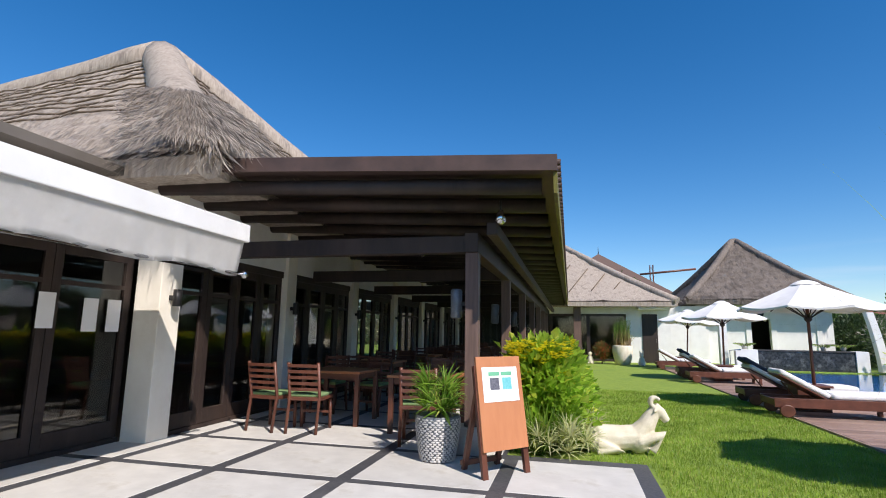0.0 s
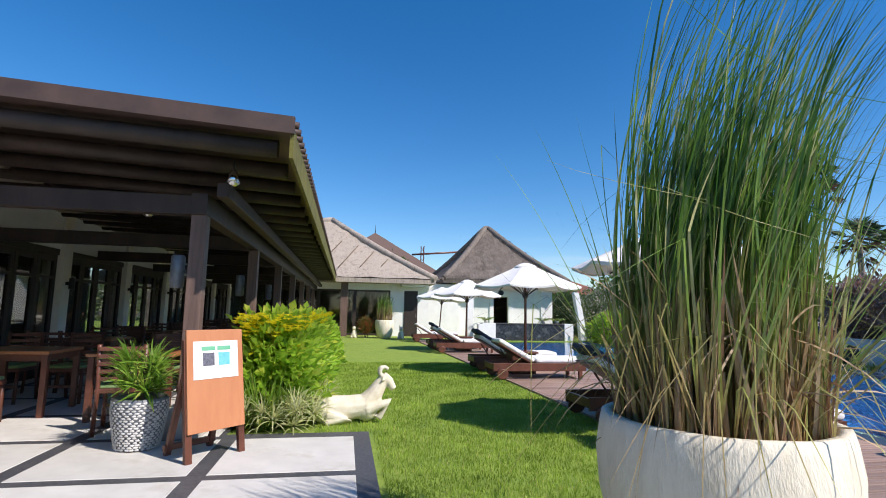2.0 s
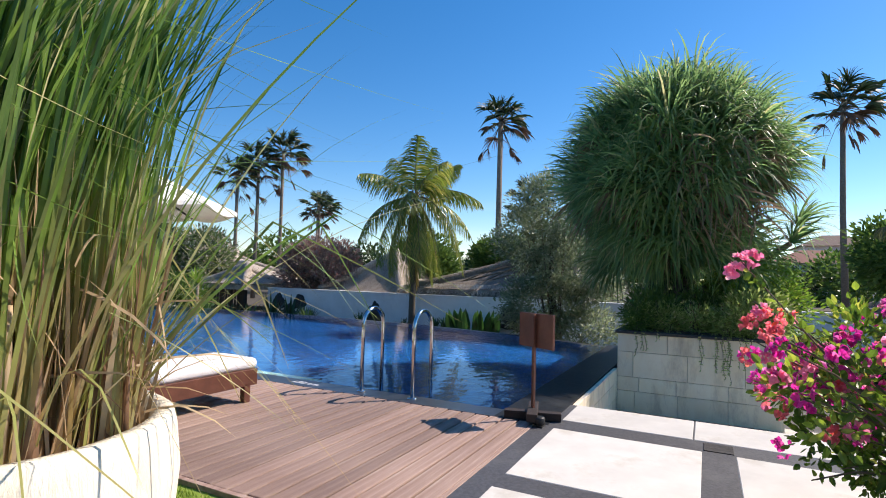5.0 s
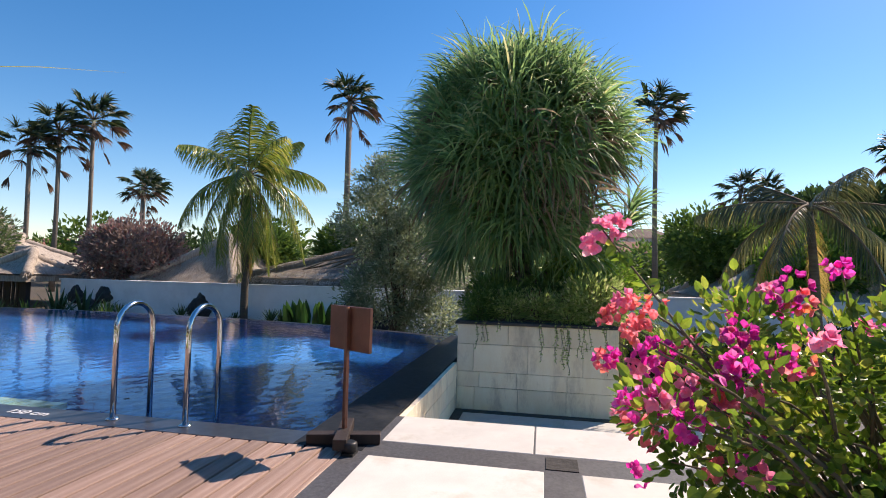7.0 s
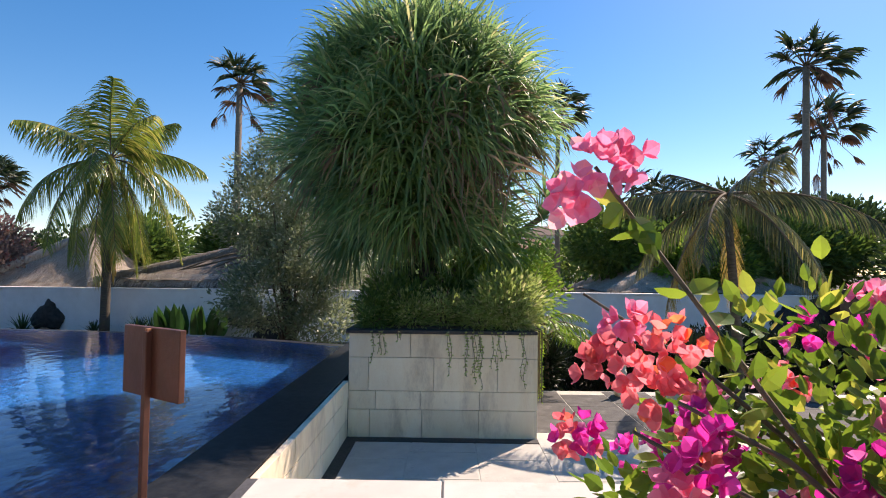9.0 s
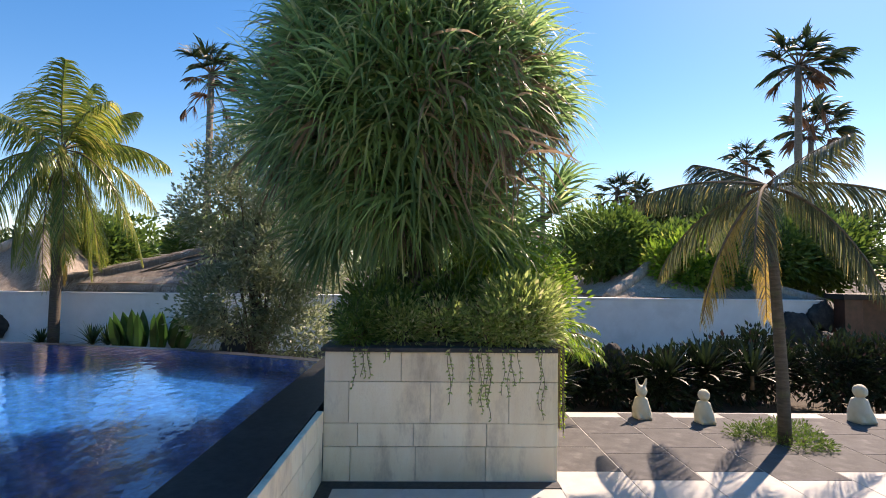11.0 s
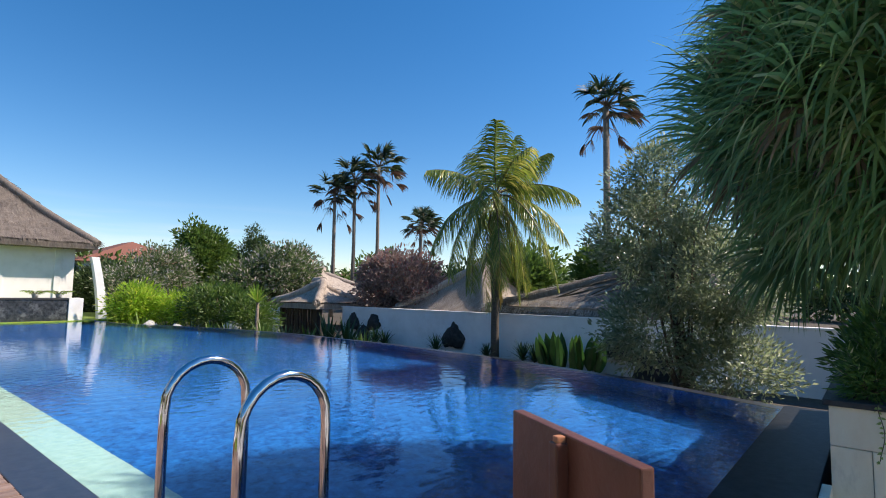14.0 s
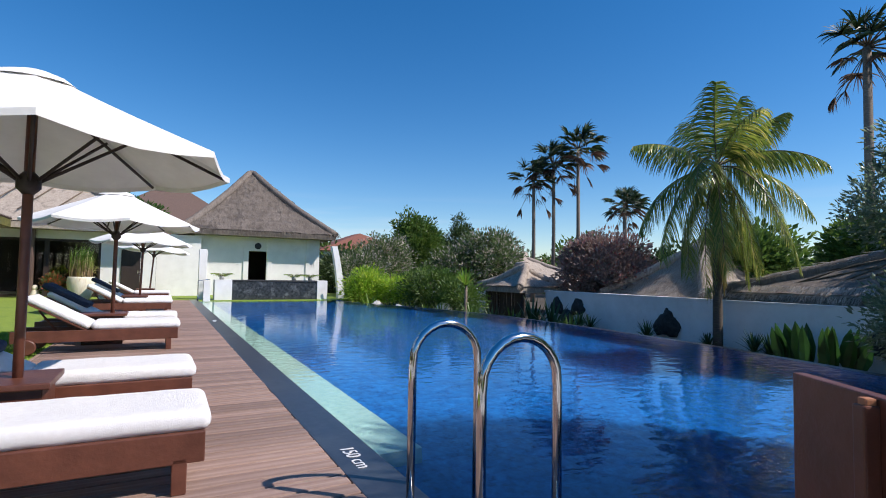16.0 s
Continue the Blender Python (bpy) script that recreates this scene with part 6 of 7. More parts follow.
# trees and bushes behind the wall and at the pool's far side
FAR = [
    ("flowering_bush", "brownish pink bare-twigged bush behind the white wall", (23.4, 19.4, -1), 6000, [(0, 0, 2.6, 1.8, 2.2, 1.5), (0.3, -1.4, 1.9, 1.5, 1.4, 1.2)], 0.16, 0.06, L_PINKISH),
    ("plumeria_bush", "rounded plumeria bush with pale blossom", (23.6, 28.2, -1), 5200, [(0, 0, 3.1, 2.0, 2.0, 1.6), (-1.6, 1.0, 2.4, 1.6, 1.6, 1.3)], 0.2, 0.07, L_BLOSSOM),
    ("green_bush", "yellow-green shrub at the pool end", (15.2, 25.2, -1), 2600, [(0, 0, 1.5, 1.0, 0.8, 0.8), (1.2, -1.0, 1.3, 0.9, 0.8, 0.7)], 0.16, 0.04, L_HEDGE),
    ("green_bush", "green shrub at the pool end", (17.2, 23.0, -1), 3000, [(0, 0, 1.5, 1.2, 1.2, 0.9), (0.6, -1.6, 1.2, 1.0, 1.0, 0.7)], 0.16, 0.045, L_MID),
    ("blossom_tree", "pale flowering twiggy tree behind the pool end", (17.6, 29.5, -1), 4200, [(0, 0, 2.9, 1.8, 1.6, 1.4), (-1.6, -1.2, 2.2, 1.4, 1.3, 1.1)], 0.15, 0.05, L_BLOSSOM),
    ("garden_tree", "leafy green tree behind the pool end", (21.5, 33.0, -1), 4200, [(0, 0, 3.8, 1.6, 1.6, 1.9), (-0.6, 0.4, 5.2, 0.7, 0.7, 0.9)], 0.22, 0.08, L_MID),
    ("garden_tree", "dark green conifer-like tree in the distance", (27.5, 38.0, -1), 2600, [(0, 0, 4.2, 1.5, 1.5, 1.8), (0, 0, 5.8, 0.6, 0.6, 1.0)], 0.22, 0.05, L_DARK),
    ("garden_tree", "dark green tree behind the thatched roofs", (27.5, 16.0, -1), 3600, [(0, 0, 2.8, 1.7, 1.8, 1.5)], 0.2, 0.08, L_MID),
    ("garden_tree", "green tree behind the thatched roofs", (27.0, 11.0, -1), 3600, [(0, 0, 2.9, 1.6, 2.0, 1.4)], 0.2, 0.08, L_MID),
    ("garden_tree", "dark blue-green tree behind the white wall", (24.5, 8.0, -1), 4600, [(0, 0, 3.2, 1.5, 1.6, 1.7), (0.3, -1.2, 2.3, 1.5, 1.4, 1.3)], 0.16, 0.05, L_OLIVE),
    ("garden_tree", "round leafy green tree behind the white wall", (25.4, -3.4, -1), 5200, [(0, 0, 3.3, 1.7, 1.7, 1.4), (0, -2.3, 2.7, 1.7, 1.8, 1.3)], 0.2, 0.08, L_MID),
    ("garden_tree", "spreading frangipani tree behind the white wall", (24.4, -8.2, -1), 6200, [(0, 0, 3.0, 1.8, 2.6, 1.3), (0.6, -2.4, 3.0, 1.8, 2.2, 1.4), (-0.6, 1.8, 2.5, 1.4, 1.5, 1.0)], 0.22, 0.08, L_MID),
    ("garden_tree", "bright green tree behind the white wall", (23.6, -5.6, -1), 2600, [(0, 0, 2.5, 1.2, 1.6, 0.9)], 0.2, 0.07, L_BRIGHT),
    ("garden_tree", "dark green trees by the courtyard gate", (21.0, -12.5, -1), 5200, [(0, 0, 2.6, 2.2, 2.4, 1.9), (2.0, -2.0, 3.2, 2.0, 2.2, 1.8)], 0.2, 0.08, L_DARK),
    ("rain_tree", "wide flat-topped tree in the distance", (60, -25, -1), 5200, [(0, 0, 8.2, 7.5, 8.5, 2.2), (2, -8, 7.6, 6, 6, 2.0), (0, 6, 7.0, 5, 5, 1.6)], 0.55, 0.3, L_DARK),
    ("rain_tree", "broad dark tree in the distance", (70, -42, -1), 4200, [(0, 0, 7.6, 9, 9, 3)], 0.6, 0.3, L_DARK),
    ("garden_tree", "green tree beyond the far wing", (5.5, 42, -0.1), 2600, [(0, 0, 4.2, 2.0, 2.0, 1.5)], 0.25, 0.1, L_MID),
    ("garden_tree", "green shrubbery near the bar pavilion", (16.6, 33.5, -1), 2600, [(0, 0, 2.0, 1.4, 1.6, 1.5)], 0.2, 0.07, L_DARK),
]
for nm, lab, at, n, bl, sz, wd, mt in FAR:
    shrub(nm, lab, "tree" if "tree" in nm else "bush", at, n, bl, sz, wd, mt, "trees beyond the pool" if "tree" in nm else "", stems=9)
for x, y, r in ((15.0, 23.4, 0.38), (15.6, 22.6, 0.3), (17.0, 21.4, 0.42)):
    rk = solo("shore_boulder", rough_rock(r, 0.9, x), M_COURT, "pale grey boulder on the planted pool shore", "rock", "shore boulders")
    rk.location = (x, y, GARDEN + 0.62)
    part("plinth", bbox(-r * 0.7, r * 0.7, -r * 0.7, r * 0.7, -0.62, -r * 0.4, bevel=0.05), M_EARTH, rk)
# low planting along the far shore
for k in range(12):
    f = k / 11
    x, y = 16.9 + 0.2 * math.sin(f * 9), 24.0 - f * 9.5
    x -= 2.2 * max(0, (y - 17) / 7) ** 1.6
    spiky((x + 0.25, y, -1.0), random.uniform(0.75, 1.15), random.choice((L_MID, L_DARK, L_BRIGHT)), "strap-leaved plant along the far pool shore", 46, "shore_plant")
t = thing("yucca", "slender yucca with one spiky head by the pool", "plant", at=pose(16.9, 19.6, -1.0))
lv = Leaves()
rosette(lv, (0, 0, 1.75), (0, 0, 1), 70, 0.7, 0.05, 0.12)
part("head", lv.mesh("head", L_BRIGHT), None, t)
part("trunk", tube(bmesh.new(), [(0, 0, 0), (0.03, 0, 1.8)], [0.07, 0.05], 8), M_TRUNK, t)

# belt of trees that closes the view
for i in range(46):
    a = radians(-30 + i * 3.6)
    q = random.uniform(48, 75)
    x, y = 8 + q * math.cos(a), 6 + q * math.sin(a)
    hh = random.uniform(2.6, 4.4)
    shrub("belt_tree", "dense green tree in the distant belt", "tree", (x, y, -1), 620, [(0, 0, hh, 3.2, 3.2, hh * 0.62), (random.uniform(-2, 2), random.uniform(-2, 2), hh * 0.6, 2.8, 2.8, hh * 0.5)], 0.5, 0.24, random.choice((L_DARK, L_MID, L_OLIVE, L_MID)), "distant tree belt", 3)

# thatched roofs beyond the wall, and the gate hut
DIAMOND = [(Vector((21.9, 13.0 - 1.1 * k, 0.8)).lerp(Vector((24.8, 7.6, 2.6)), 0.12), Vector((21.9, 12.4 - 1.1 * k + 1.4 * e, 0.8)).lerp(Vector((24.8, 7.6, 2.62)), 0.62)) for k in range(6) for e in (-1, 1)]
thatch_roof("villa_thatch_roof", "low grey thatch villa roof behind the wall, eave straw lightened as sunlit", [(21.75, 6.3, 0.74), (29, 6.3, 0.74), (29, 13.2, 0.74), (21.75, 13.2, 0.74)], [(24.8, 7.6, 2.5), (26.0, 8.6, 2.5)], 4, 1800, 0.5, sag=0.05, seams=DIAMOND, pale=True, old=True)
thatch_roof("villa_thatch_roof", "pinkish grey thatch villa roof behind the wall", [(22.4, 14.0, 0.5), (28, 14.0, 0.5), (28, 18.4, 0.5), (22.4, 18.4, 0.5)], [(24.4, 15.6, 2.35), (25.6, 16.4, 2.35)], 4, 400, 0.35, surf=1200)
thatch_roof("villa_thatch_roof", "grey thatch villa roof behind the wall", [(22.3, -8.6, 0.5), (27, -8.6, 0.5), (27, -2.4, 0.5), (22.3, -2.4, 0.5)], [(24.4, -5.0, 1.95), (25.2, -4.6, 1.95)], 4, 300, 0.35)
thatch_roof("villa_thatch_roof", "grey thatch roofs beyond the pool garden", [(23, 25, 0.6), (30, 25, 0.6), (30, 34, 0.6), (23, 34, 0.6)], [(26, 28, 2.4), (27, 30, 2.4)], 4, 160, 0.35)
thatch_roof("gate_hut_roof", "small thatched roof over the garden gate", [(20.3, 20.9, 0.65), (22.9, 20.9, 0.65), (22.9, 24.0, 0.65), (20.3, 24.0, 0.65)], [(21.4, 21.9, 1.6), (21.7, 22.9, 1.6)], 6, 300, 0.3)
gate = thing("garden_gate", "dark timber slatted gate under a thatched roof", "gate", "", "structure")
for x, y in ((20.6, 21.2), (20.6, 23.7), (22.6, 21.2), (22.6, 23.7)):
    part("gate_post", bbox(x - 0.09, x + 0.09, y - 0.09, y + 0.09, GARDEN, 0.7, bevel=0.01), M_WOOD, gate)
for k in range(12):
    part("slat", bbox(20.58, 20.63, 21.35 + k * 0.19, 21.35 + k * 0.19 + (0.11 if k % 3 else 0.16), GARDEN, 0.45), M_WOOD, gate)
structure("gate_wall", bbox(21.4, 21.7, 24.0, 34.0, GARDEN, 0.45), M_WALL, "white wall beyond the gate", "wall")

# side gate of the courtyard
sg = thing("courtyard_gate", "dark reddish timber gateway in the white wall", "gate", "", "structure")
part("gate_post", bbox(20.9, 21.3, -8.9, -8.4, GARDEN, 0.75, bevel=0.01), M_REDW, sg)
part("gate_leaf", bbox(21.2, 21.28, -11.0, -8.9, GARDEN, 0.6), M_REDW, sg)
part("gate_head", bbox(20.8, 21.5, -11.4, -8.3, 0.6, 0.75, bevel=0.01), M_WOOD, sg)
structure("garden_wall_south", bbox(21.5, 21.75, -40, -11.2, GARDEN, 0.5), M_WALL, "white garden wall beyond the gateway", "wall")

# houses in the distance
def house(x, y, w, d, h, roof, lab, tone):
    t = thing("far_house", lab, "house", "houses in the distance", at=pose(x, y, -1))
    part("wall", bbox(-w / 2, w / 2, -d / 2, d / 2, 0, h), M_WALL, t)
    bm = bmesh.new()
    cs = [bm.verts.new((sx * (w / 2 + 0.6), sy * (d / 2 + 0.6), h)) for sx, sy in ((-1, -1), (1, -1), (1, 1), (-1, 1))]
    r = [bm.verts.new((0, -d * 0.15, h + roof)), bm.verts.new((0, d * 0.15, h + roof))]
    for q in ((cs[0], cs[1], r[0]), (cs[1], cs[2], r[1], r[0]), (cs[2], cs[3], r[1]), (cs[3], cs[0], r[0], r[1]), tuple(cs[::-1])):
        bm.faces.new(q)
    part("roof", bm, tone, t)
    for k in range(3):
        yy = -d * 0.3 + k * d * 0.3
        wd = part("window", bbox(-w / 2 - 0.03, -w / 2 + 0.02, yy - 0.5, yy + 0.5, h - 1.9, h - 0.7), M_WOOD, t)
        part("pane", bbox(-w / 2 - 0.04, -w / 2 - 0.031, yy - 0.4, yy + 0.4, h - 1.8, h - 0.8), M_BLACKM, wd)


house(84, -9.5, 8, 9, 5.2, 1.8, "distant house with a red clay tile roof", M_REDTILE)
house(95, -13.5, 9, 8, 8.0, 1.8, "tall pale house with a dark roof", M_TILEROOF)
house(26.5, 60, 10, 9, 4.4, 2.2, "distant white house with a brown tile roof", M_REDTILE)
house(62, 66, 14, 9, 4.0, 1.2, "distant low white house", M_REDTILE)
# mast and crane on the skyline
for x, y, h, lab, nm in ((103, -66, 20, "lattice telephone mast on the skyline", "radio_mast"), (24, 150, 21, "red construction crane on the skyline", "tower_crane")):
    t = thing(nm, lab, "mast", at=pose(x, y, -1))
    bm = bmesh.new()
    for s in ((-0.6, -0.6), (0.6, -0.6), (0.6, 0.6), (-0.6, 0.6)):
        tube(bm, [(s[0], s[1], 0), (s[0] * 0.6, s[1] * 0.6, h)], 0.09, 5)
    for k in range(14):
        z = h * k / 14
        tube(bm, [(-0.55, -0.55, z), (0.55, -0.55, z + h / 14), (0.55, 0.55, z), (-0.55, 0.55, z + h / 14)], 0.05, 4)
    part("lattice", bm, M_REDW if "crane" in nm else M_GREYM, t)
    if "crane" in nm:
        part("jib", tube(bmesh.new(), [(-3, 0, h - 2.5), (11, 0, h - 1.2)], 0.35, 4), M_REDW, t)
    else:
        for a in range(3):
            part("antenna", bbox(0.9 * math.cos(a * 2.1) - 0.2, 0.9 * math.cos(a * 2.1) + 0.2, 0.9 * math.sin(a * 2.1) - 0.2, 0.9 * math.sin(a * 2.1) + 0.2, h - 2.2, h + 0.4), M_PAPER, t)

# hedge beside the terrace
for k in range(9):
    y = 8.75 + k * 1.05
    t = shrub("hedge_shrub", "leafy green hedge shrub topped with yellow flowers", "shrub", (1.98 + random.uniform(-0.06, 0.06), y, -0.03), 1700 if k < 3 else 1200, [(0, 0, 0.68, 0.42, 0.6, 0.42), (0.1, 0, 0.4, 0.42, 0.6, 0.36)], 0.11, 0.066, L_HEDGE, "terrace hedge")
    lv = Leaves()
    for i in range(420 if k < 3 else 200):
        c = Vector((random.uniform(-0.38, 0.38), random.uniform(-0.55, 0.55), 1.15 - abs(random.gauss(0, 0.13)) + random.uniform(0, 0.08)))
        for j in range(5):
            a = j * 1.257
            lv.leaf(c, (math.cos(a), math.sin(a), 0.5), (0, 0, 1), 0.06, 0.045)
    part("blossom", lv.mesh("blossom", L_YELLOW), None, t)
for x, y, s in ((1.95, 8.15, 0.62), (2.1, 8.3, 0.55), (1.75, 8.2, 0.6), (2.3, 8.7, 0.5)):
    t = thing("strap_grass", "upright green strap-leaved grass by the hedge", "plant", "hedge front plants", at=pose(x, y, -0.03))
    lv = Leaves()
    for i in range(80):
        a = random.uniform(0, 6.28)
        o = Vector((math.cos(a), math.sin(a), 0))
        lv.blade(o * 0.06, o * random.uniform(0.1, 0.5) + Vector((0, 0, 1)), s * random.uniform(0.7, 1.2), 0.02, 0.12, 5)
    part("leaves", lv.mesh("leaves", L_BRIGHT), None, t)
for x, y in ((2.2, 8.0), (2.42, 8.25), (1.9, 7.98), (2.5, 8.7), (2.55, 9.3)):
    t = thing("striped_grass", "cream and green variegated grass tuft by the hedge", "plant", "hedge front plants", at=pose(x, y, -0.03))
    lv = Leaves()
    for c in range(7):
        q = Vector((random.uniform(-0.14, 0.14), random.uniform(-0.14, 0.14), random.uniform(0.02, 0.25)))
        rosette(lv, q, (random.uniform(-0.4, 0.4), random.uniform(-0.4, 0.4), 1), 26, 0.24, 0.016, 0.35)
    part("leaves", lv.mesh("leaves", L_VARIEG), None, t)

# potted plant beside the notice board
pp = thing("potted_palm", "green strap-leaved plant in a grey pebble-clad pot", "potted plant", at=pose(0.97, 7.45, 0))
part("pot", lathe(bmesh.new(), [(0.13, 0), (0.16, 0.01), (0.2, 0.16), (0.225, 0.33), (0.228, 0.44), (0.22, 0.45), (0.2, 0.44), (0.19, 0.4), (0.001, 0.39)], 40), M_GREYM, pp)
peb = bmesh.new()
rows_n = 20
for j in range(rows_n):
    z = 0.02 + j * 0.021
    rr = 0.165 + 0.06 * min(1, z / 0.33) ** 0.7 + 0.004
    nn = 26
    for i in range(nn):
        a = 2 * math.pi * (i + 0.5 * (j % 2) + random.uniform(-0.15, 0.15)) / nn
        c = Vector((rr * math.cos(a), rr * math.sin(a), z))
        u = Vector((-math.sin(a), math.cos(a), 0))
        o = Vector((math.cos(a), math.sin(a), 0))
        w, h = 0.022 * random.uniform(0.8, 1.1), 0.0095
        vs = [peb.verts.new(c + u * (w * sx) + Vector((0, 0, h * sz))) for sx, sz in ((-1, 0), (-0.5, -1), (0.5, -1), (1, 0), (0.5, 1), (-0.5, 1))]
        top = peb.verts.new(c + o * 0.009)
        for k in range(6):
            peb.faces.new((vs[k], vs[(k + 1) % 6], top)).smooth = True
tagged(part("pebble_cladding", peb, M_PEBBLE, pp, "grey pebble cladding"), kind="stuff")
lv = Leaves()
for c in range(22):
    a = random.uniform(0, 6.28)
    q = Vector((0.11 * math.cos(a), 0.11 * math.sin(a), random.uniform(0.48, 0.78)))
    rosette(lv, q, (0.6 * math.cos(a), 0.6 * math.sin(a), 1), 18, 0.24, 0.02, 0.2)
part("leaves", lv.mesh("leaves", L_BRIGHT), None, pp)
part("stem", tube(bmesh.new(), [(0, 0, 0.38), (0.02, 0, 0.7)], 0.02, 6), M_STEM, pp)
shrub("red_shrub", "red-flowering shrub in a small grey pot", "potted plant", (3.75, 27.2, -0.03), 900, [(0, 0, 0.6, 0.28, 0.28, 0.26)], 0.08, 0.04, L_REDSHRUB)

# bougainvillea beside the path
bg = thing("bougainvillea", "bougainvillea bush with magenta and coral blossom", "flowering bush", at=pose(7.06, 1.33, -0.01) @ Matrix.Diagonal((1, 1, 1.05, 1)))
BL = [(0, 0.2, 0.6, 0.62, 0.72, 0.5), (0.1, 0.55, 0.75, 0.45, 0.5, 0.38), (-0.2, -0.3, 0.8, 0.6, 0.6, 0.45), (0.3, 0.0, 0.45, 0.5, 0.6, 0.4), (0.15, 0.75, 0.5, 0.35, 0.3, 0.3), (-0.35, -0.9, 0.7, 0.7, 0.7, 0.5), (-0.38, 0.8, 0.72, 0.28, 0.24, 0.3)]
bm = bmesh.new()
tips = []
for i in range(70):
    b = random.choice(BL)
    e = Vector(b[:3]) + Vector((rnd_dir().x * b[3], rnd_dir().y * b[4], rnd_dir().z * b[5]))
    s = Vector((random.uniform(-0.1, 0.1), random.uniform(-0.15, 0.1), 0))
    m_ = s.lerp(e, 0.5) + Vector((0, 0, 0.15)) + rnd_dir() * 0.08
    tube(bm, [s, s.lerp(m_, 0.5), m_, m_.lerp(e, 0.6) + Vector((0, 0, 0.03)), e], [0.014, 0.011, 0.008, 0.005, 0.003], 5)
    tips.append(e)
SP = [Vector((-0.2, 1.1, 1.31)), Vector((0.12, 0.42, 1.12)), Vector((-0.3, 0.15, 1.15)), Vector((-0.12, 0.28, 1.18))]
for e in SP:
    tube(bm, [(0, 0.1, 0.2), e * 0.6, e], [0.01, 0.006, 0.003], 5)
tagged(part("stem", bm, M_STEM, bg), kind="stuff")
part("leaves", crown(9000, BL, 0.048, 0.034, 0.2, 0.4, True).mesh("leaves", L_BOUG), None, bg)


def bracts(centres, per, spread, mt, nm):
    lv = Leaves()
    for c in centres:
        for i in range(per):
            q = Vector(c) + rnd_dir() * spread * random.random() ** 0.5
            ax = (q - Vector(c)).normalized() + Vector((0, 0, 0.4))
            u = ax.orthogonal().normalized()
            w = ax.normalized().cross(u)
            for k in range(3):
                a = k * 2.094 + q.x * 40
                lv.oval(q, ax * 0.8 + (u * math.cos(a) + w * math.sin(a)), ax, 0.03, 0.03)
    part(nm, lv.mesh(nm, mt), None, bg)


def skin(n, hi=True):
    out = []
    while len(out) < n:
        b = random.choice(BL)
        d = rnd_dir()
        p = Vector((b[0] + d.x * b[3], b[1] + d.y * b[4], b[2] + abs(d.z) * b[5] if hi else b[2] + d.z * b[5]))
        out.append(p)
    return out


bracts(skin(38) + skin(9, False) + [SP[2], SP[3], Vector((-0.18, 0.46, 1.13)), Vector((-0.5, 0.98, 0.8)), Vector((-0.48, 0.9, 0.74))], 10, 0.05, L_PINK, "magenta_blossom")
CORAL = Vector((-0.09, 0.98, 1.02))
bracts(skin(20) + skin(7, False) + [CORAL, CORAL + Vector((0.03, -0.09, 0.01)), CORAL + Vector((0.02, 0.07, -0.03)), CORAL + Vector((0, -0.02, -0.07))], 10, 0.05, L_CORAL, "coral_blossom")
bracts(skin(26) + [Vector((-0.7, 0.62, 1.0)), CORAL + Vector((0.05, 0.02, 0.05)), SP[0], SP[0] + Vector((0.02, -0.05, 0.02)), SP[0] + Vector((-0.02, 0.035, -0.05)), SP[1]], 9, 0.035, L_PINK2, "pale_pink_blossom")
lv = Leaves()
for e in SP:
    for i in range(16):
        q = e * random.uniform(0.72, 0.97)
        lv.oval(q, rnd_dir(), rnd_dir(), 0.055, 0.04)
part("spray_leaves", lv.mesh("spray_leaves", L_BOUG), None, bg)
for x, y in ((6.3, 0.2), (5.9, -1.0), (8.4, -0.2), (7.4, -1.4)):
    shrub("bed_bush", "green leafy bush in the bed beside the path", "bush", (x, y, -0.02), 1500, [(0, 0, 0.45, 0.55, 0.55, 0.42)], 0.09, 0.05, L_MID, "path bed bushes")

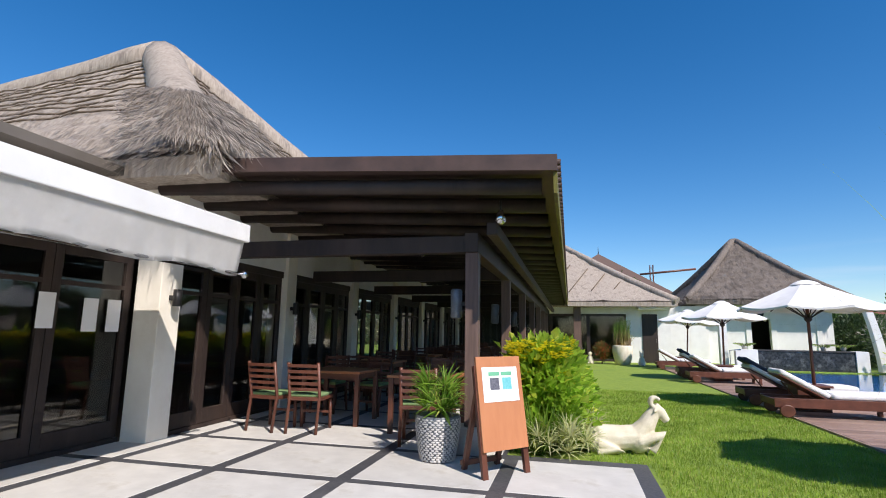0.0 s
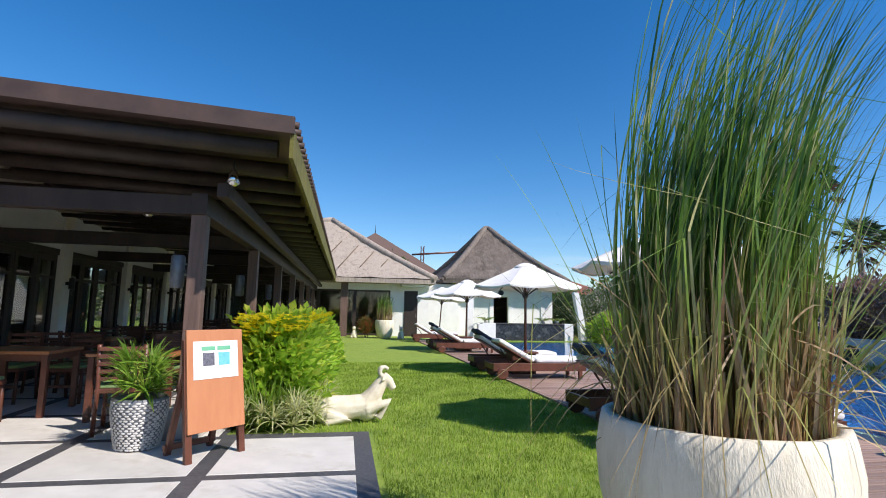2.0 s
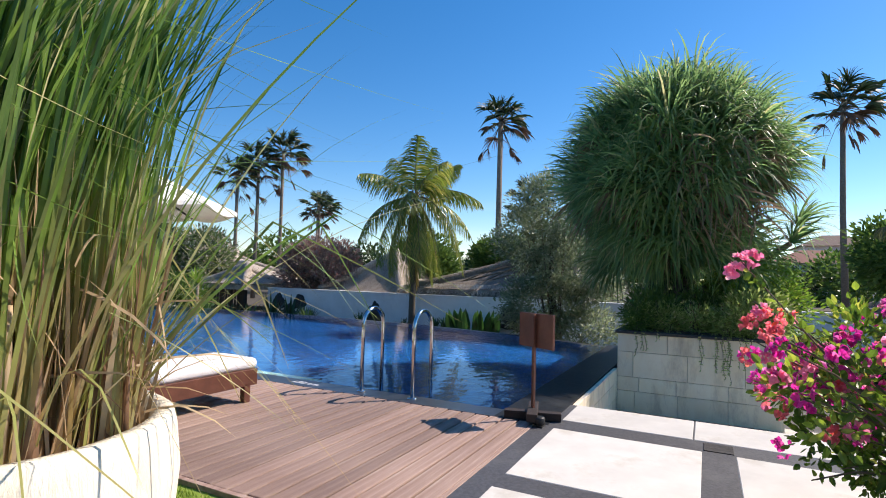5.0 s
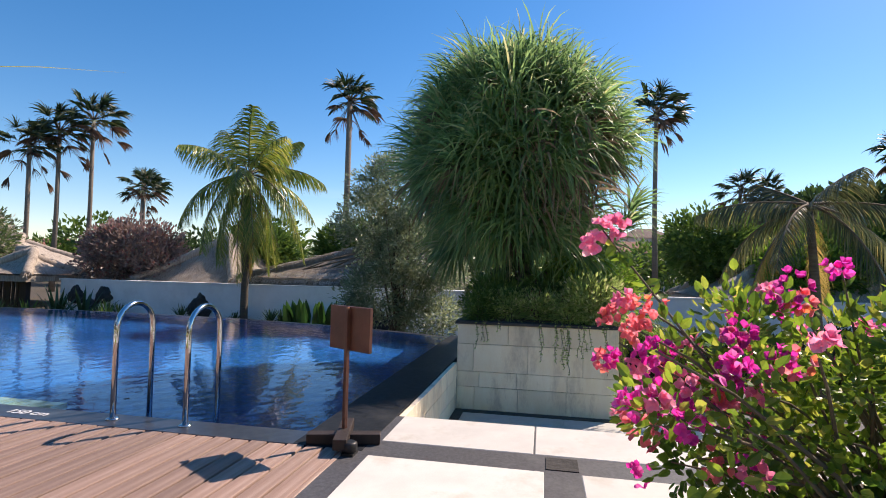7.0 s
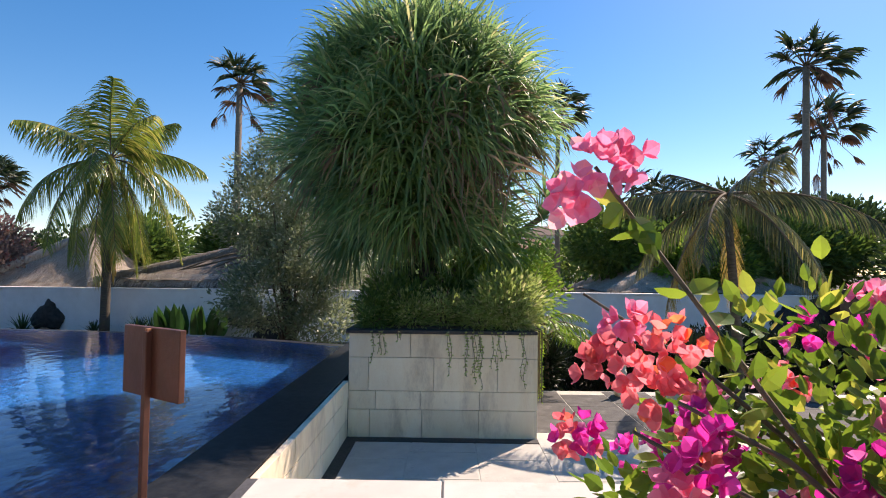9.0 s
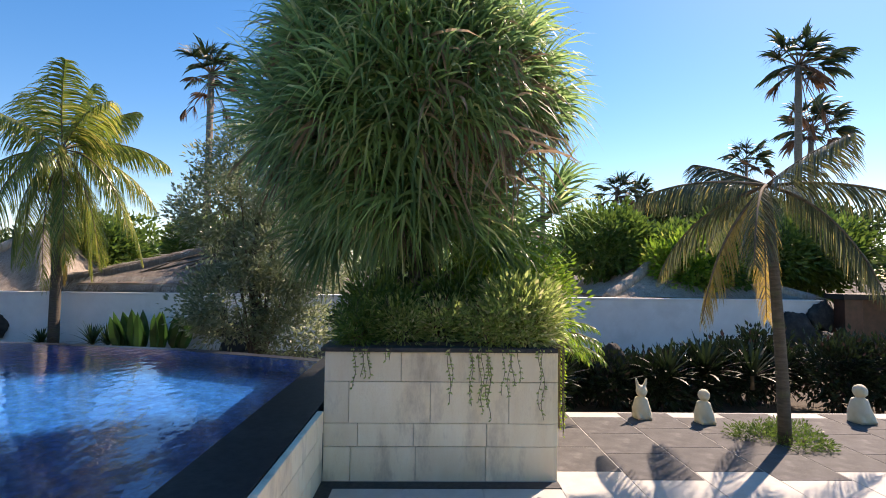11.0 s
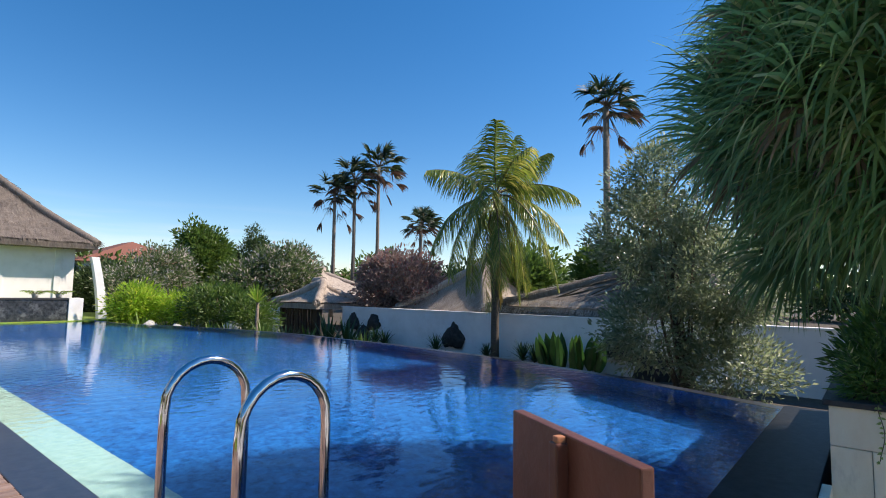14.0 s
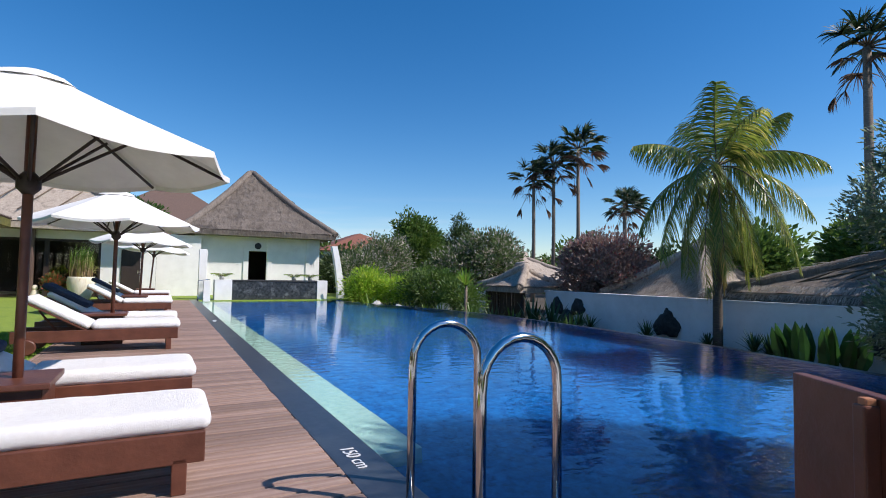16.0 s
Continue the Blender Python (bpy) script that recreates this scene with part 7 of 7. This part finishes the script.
# small feather palm at the planter's back corner
for x, y, hh in ((14.3, 1.25, 1.25), (14.9, 1.0, 0.9)):
    t = thing("areca_palm", "small bright green feather palm behind the planter", "palm", "small feather palms", at=pose(x, y, COURT))
    lv, rb = Leaves(), bmesh.new()
    for i in range(11):
        a = i * 2.4
        frond(lv, rb, (0, 0, hh * 0.75), (math.cos(a), math.sin(a), 0), 0.85, 1.0 - 0.07 * i, 1.6, 0.28, 26, 0.024)
    part("fronds", lv.mesh("fronds", L_BRIGHT), None, t)
    part("rib", rb, M_STEM, t)
    part("trunk", tube(bmesh.new(), [(0, 0, 0), (0, 0, hh * 0.78)], [0.04, 0.03], 8), M_STEM, t)

# bar greenery and lounge cover
for x in (9.4, 12.3, 13.0):
    t = thing("bar_palm", "small green potted palm on the bar ledge", "potted plant", "bar palms", at=pose(x, 26.45, 0.78))
    lv, rb = Leaves(), bmesh.new()
    for i in range(9):
        a = i * 2.4
        frond(lv, rb, (0, 0, 0.05), (math.cos(a), math.sin(a), 0), 0.5, 1.2, 2.2, 0.16, 14, 0.02)
    part("fronds", lv.mesh("fronds", L_BRIGHT), None, t)
    part("rib", rb, M_STEM, t)
    part("pot", lathe(bmesh.new(), [(0.08, 0), (0.11, 0.14), (0.1, 0.15)], 14), M_COURT, t)

# grass blades on the lawn
rng = np.random.default_rng(4)
N1 = 95000
u = rng.random((N1, 8))
xs = 2.5 + 3.3 * u[:, 0]
ys = 3.95 + 11.5 * u[:, 1] ** 1.5
keep = ~((xs < 3.1) & (ys < 7.95))
xs, ys, u = xs[keep], ys[keep], u[keep]
n = len(xs)
ang = u[:, 2] * 6.283
h = 0.018 + 0.03 * u[:, 3]
w = 0.0035 + 0.003 * (ys - 4) / 8
lx, ly = (u[:, 4] - 0.5) * 0.035, (u[:, 5] - 0.5) * 0.035
V = np.zeros((n, 3, 3))
V[:, 0] = np.stack([xs - np.cos(ang) * w, ys - np.sin(ang) * w, np.full(n, -0.032)], 1)
V[:, 1] = np.stack([xs + np.cos(ang) * w, ys + np.sin(ang) * w, np.full(n, -0.032)], 1)
V[:, 2] = np.stack([xs + lx, ys + ly, -0.03 + h], 1)
me = bpy.data.meshes.new("lawn_grass")
me.from_pydata(V.reshape(-1, 3).tolist(), [], np.arange(3 * n).reshape(-1, 3).tolist())
me.materials.append(M_BLADE)
tagged(new("lawn_grass", me), "short bright green grass blades of the lawn", "grass", "", "stuff")
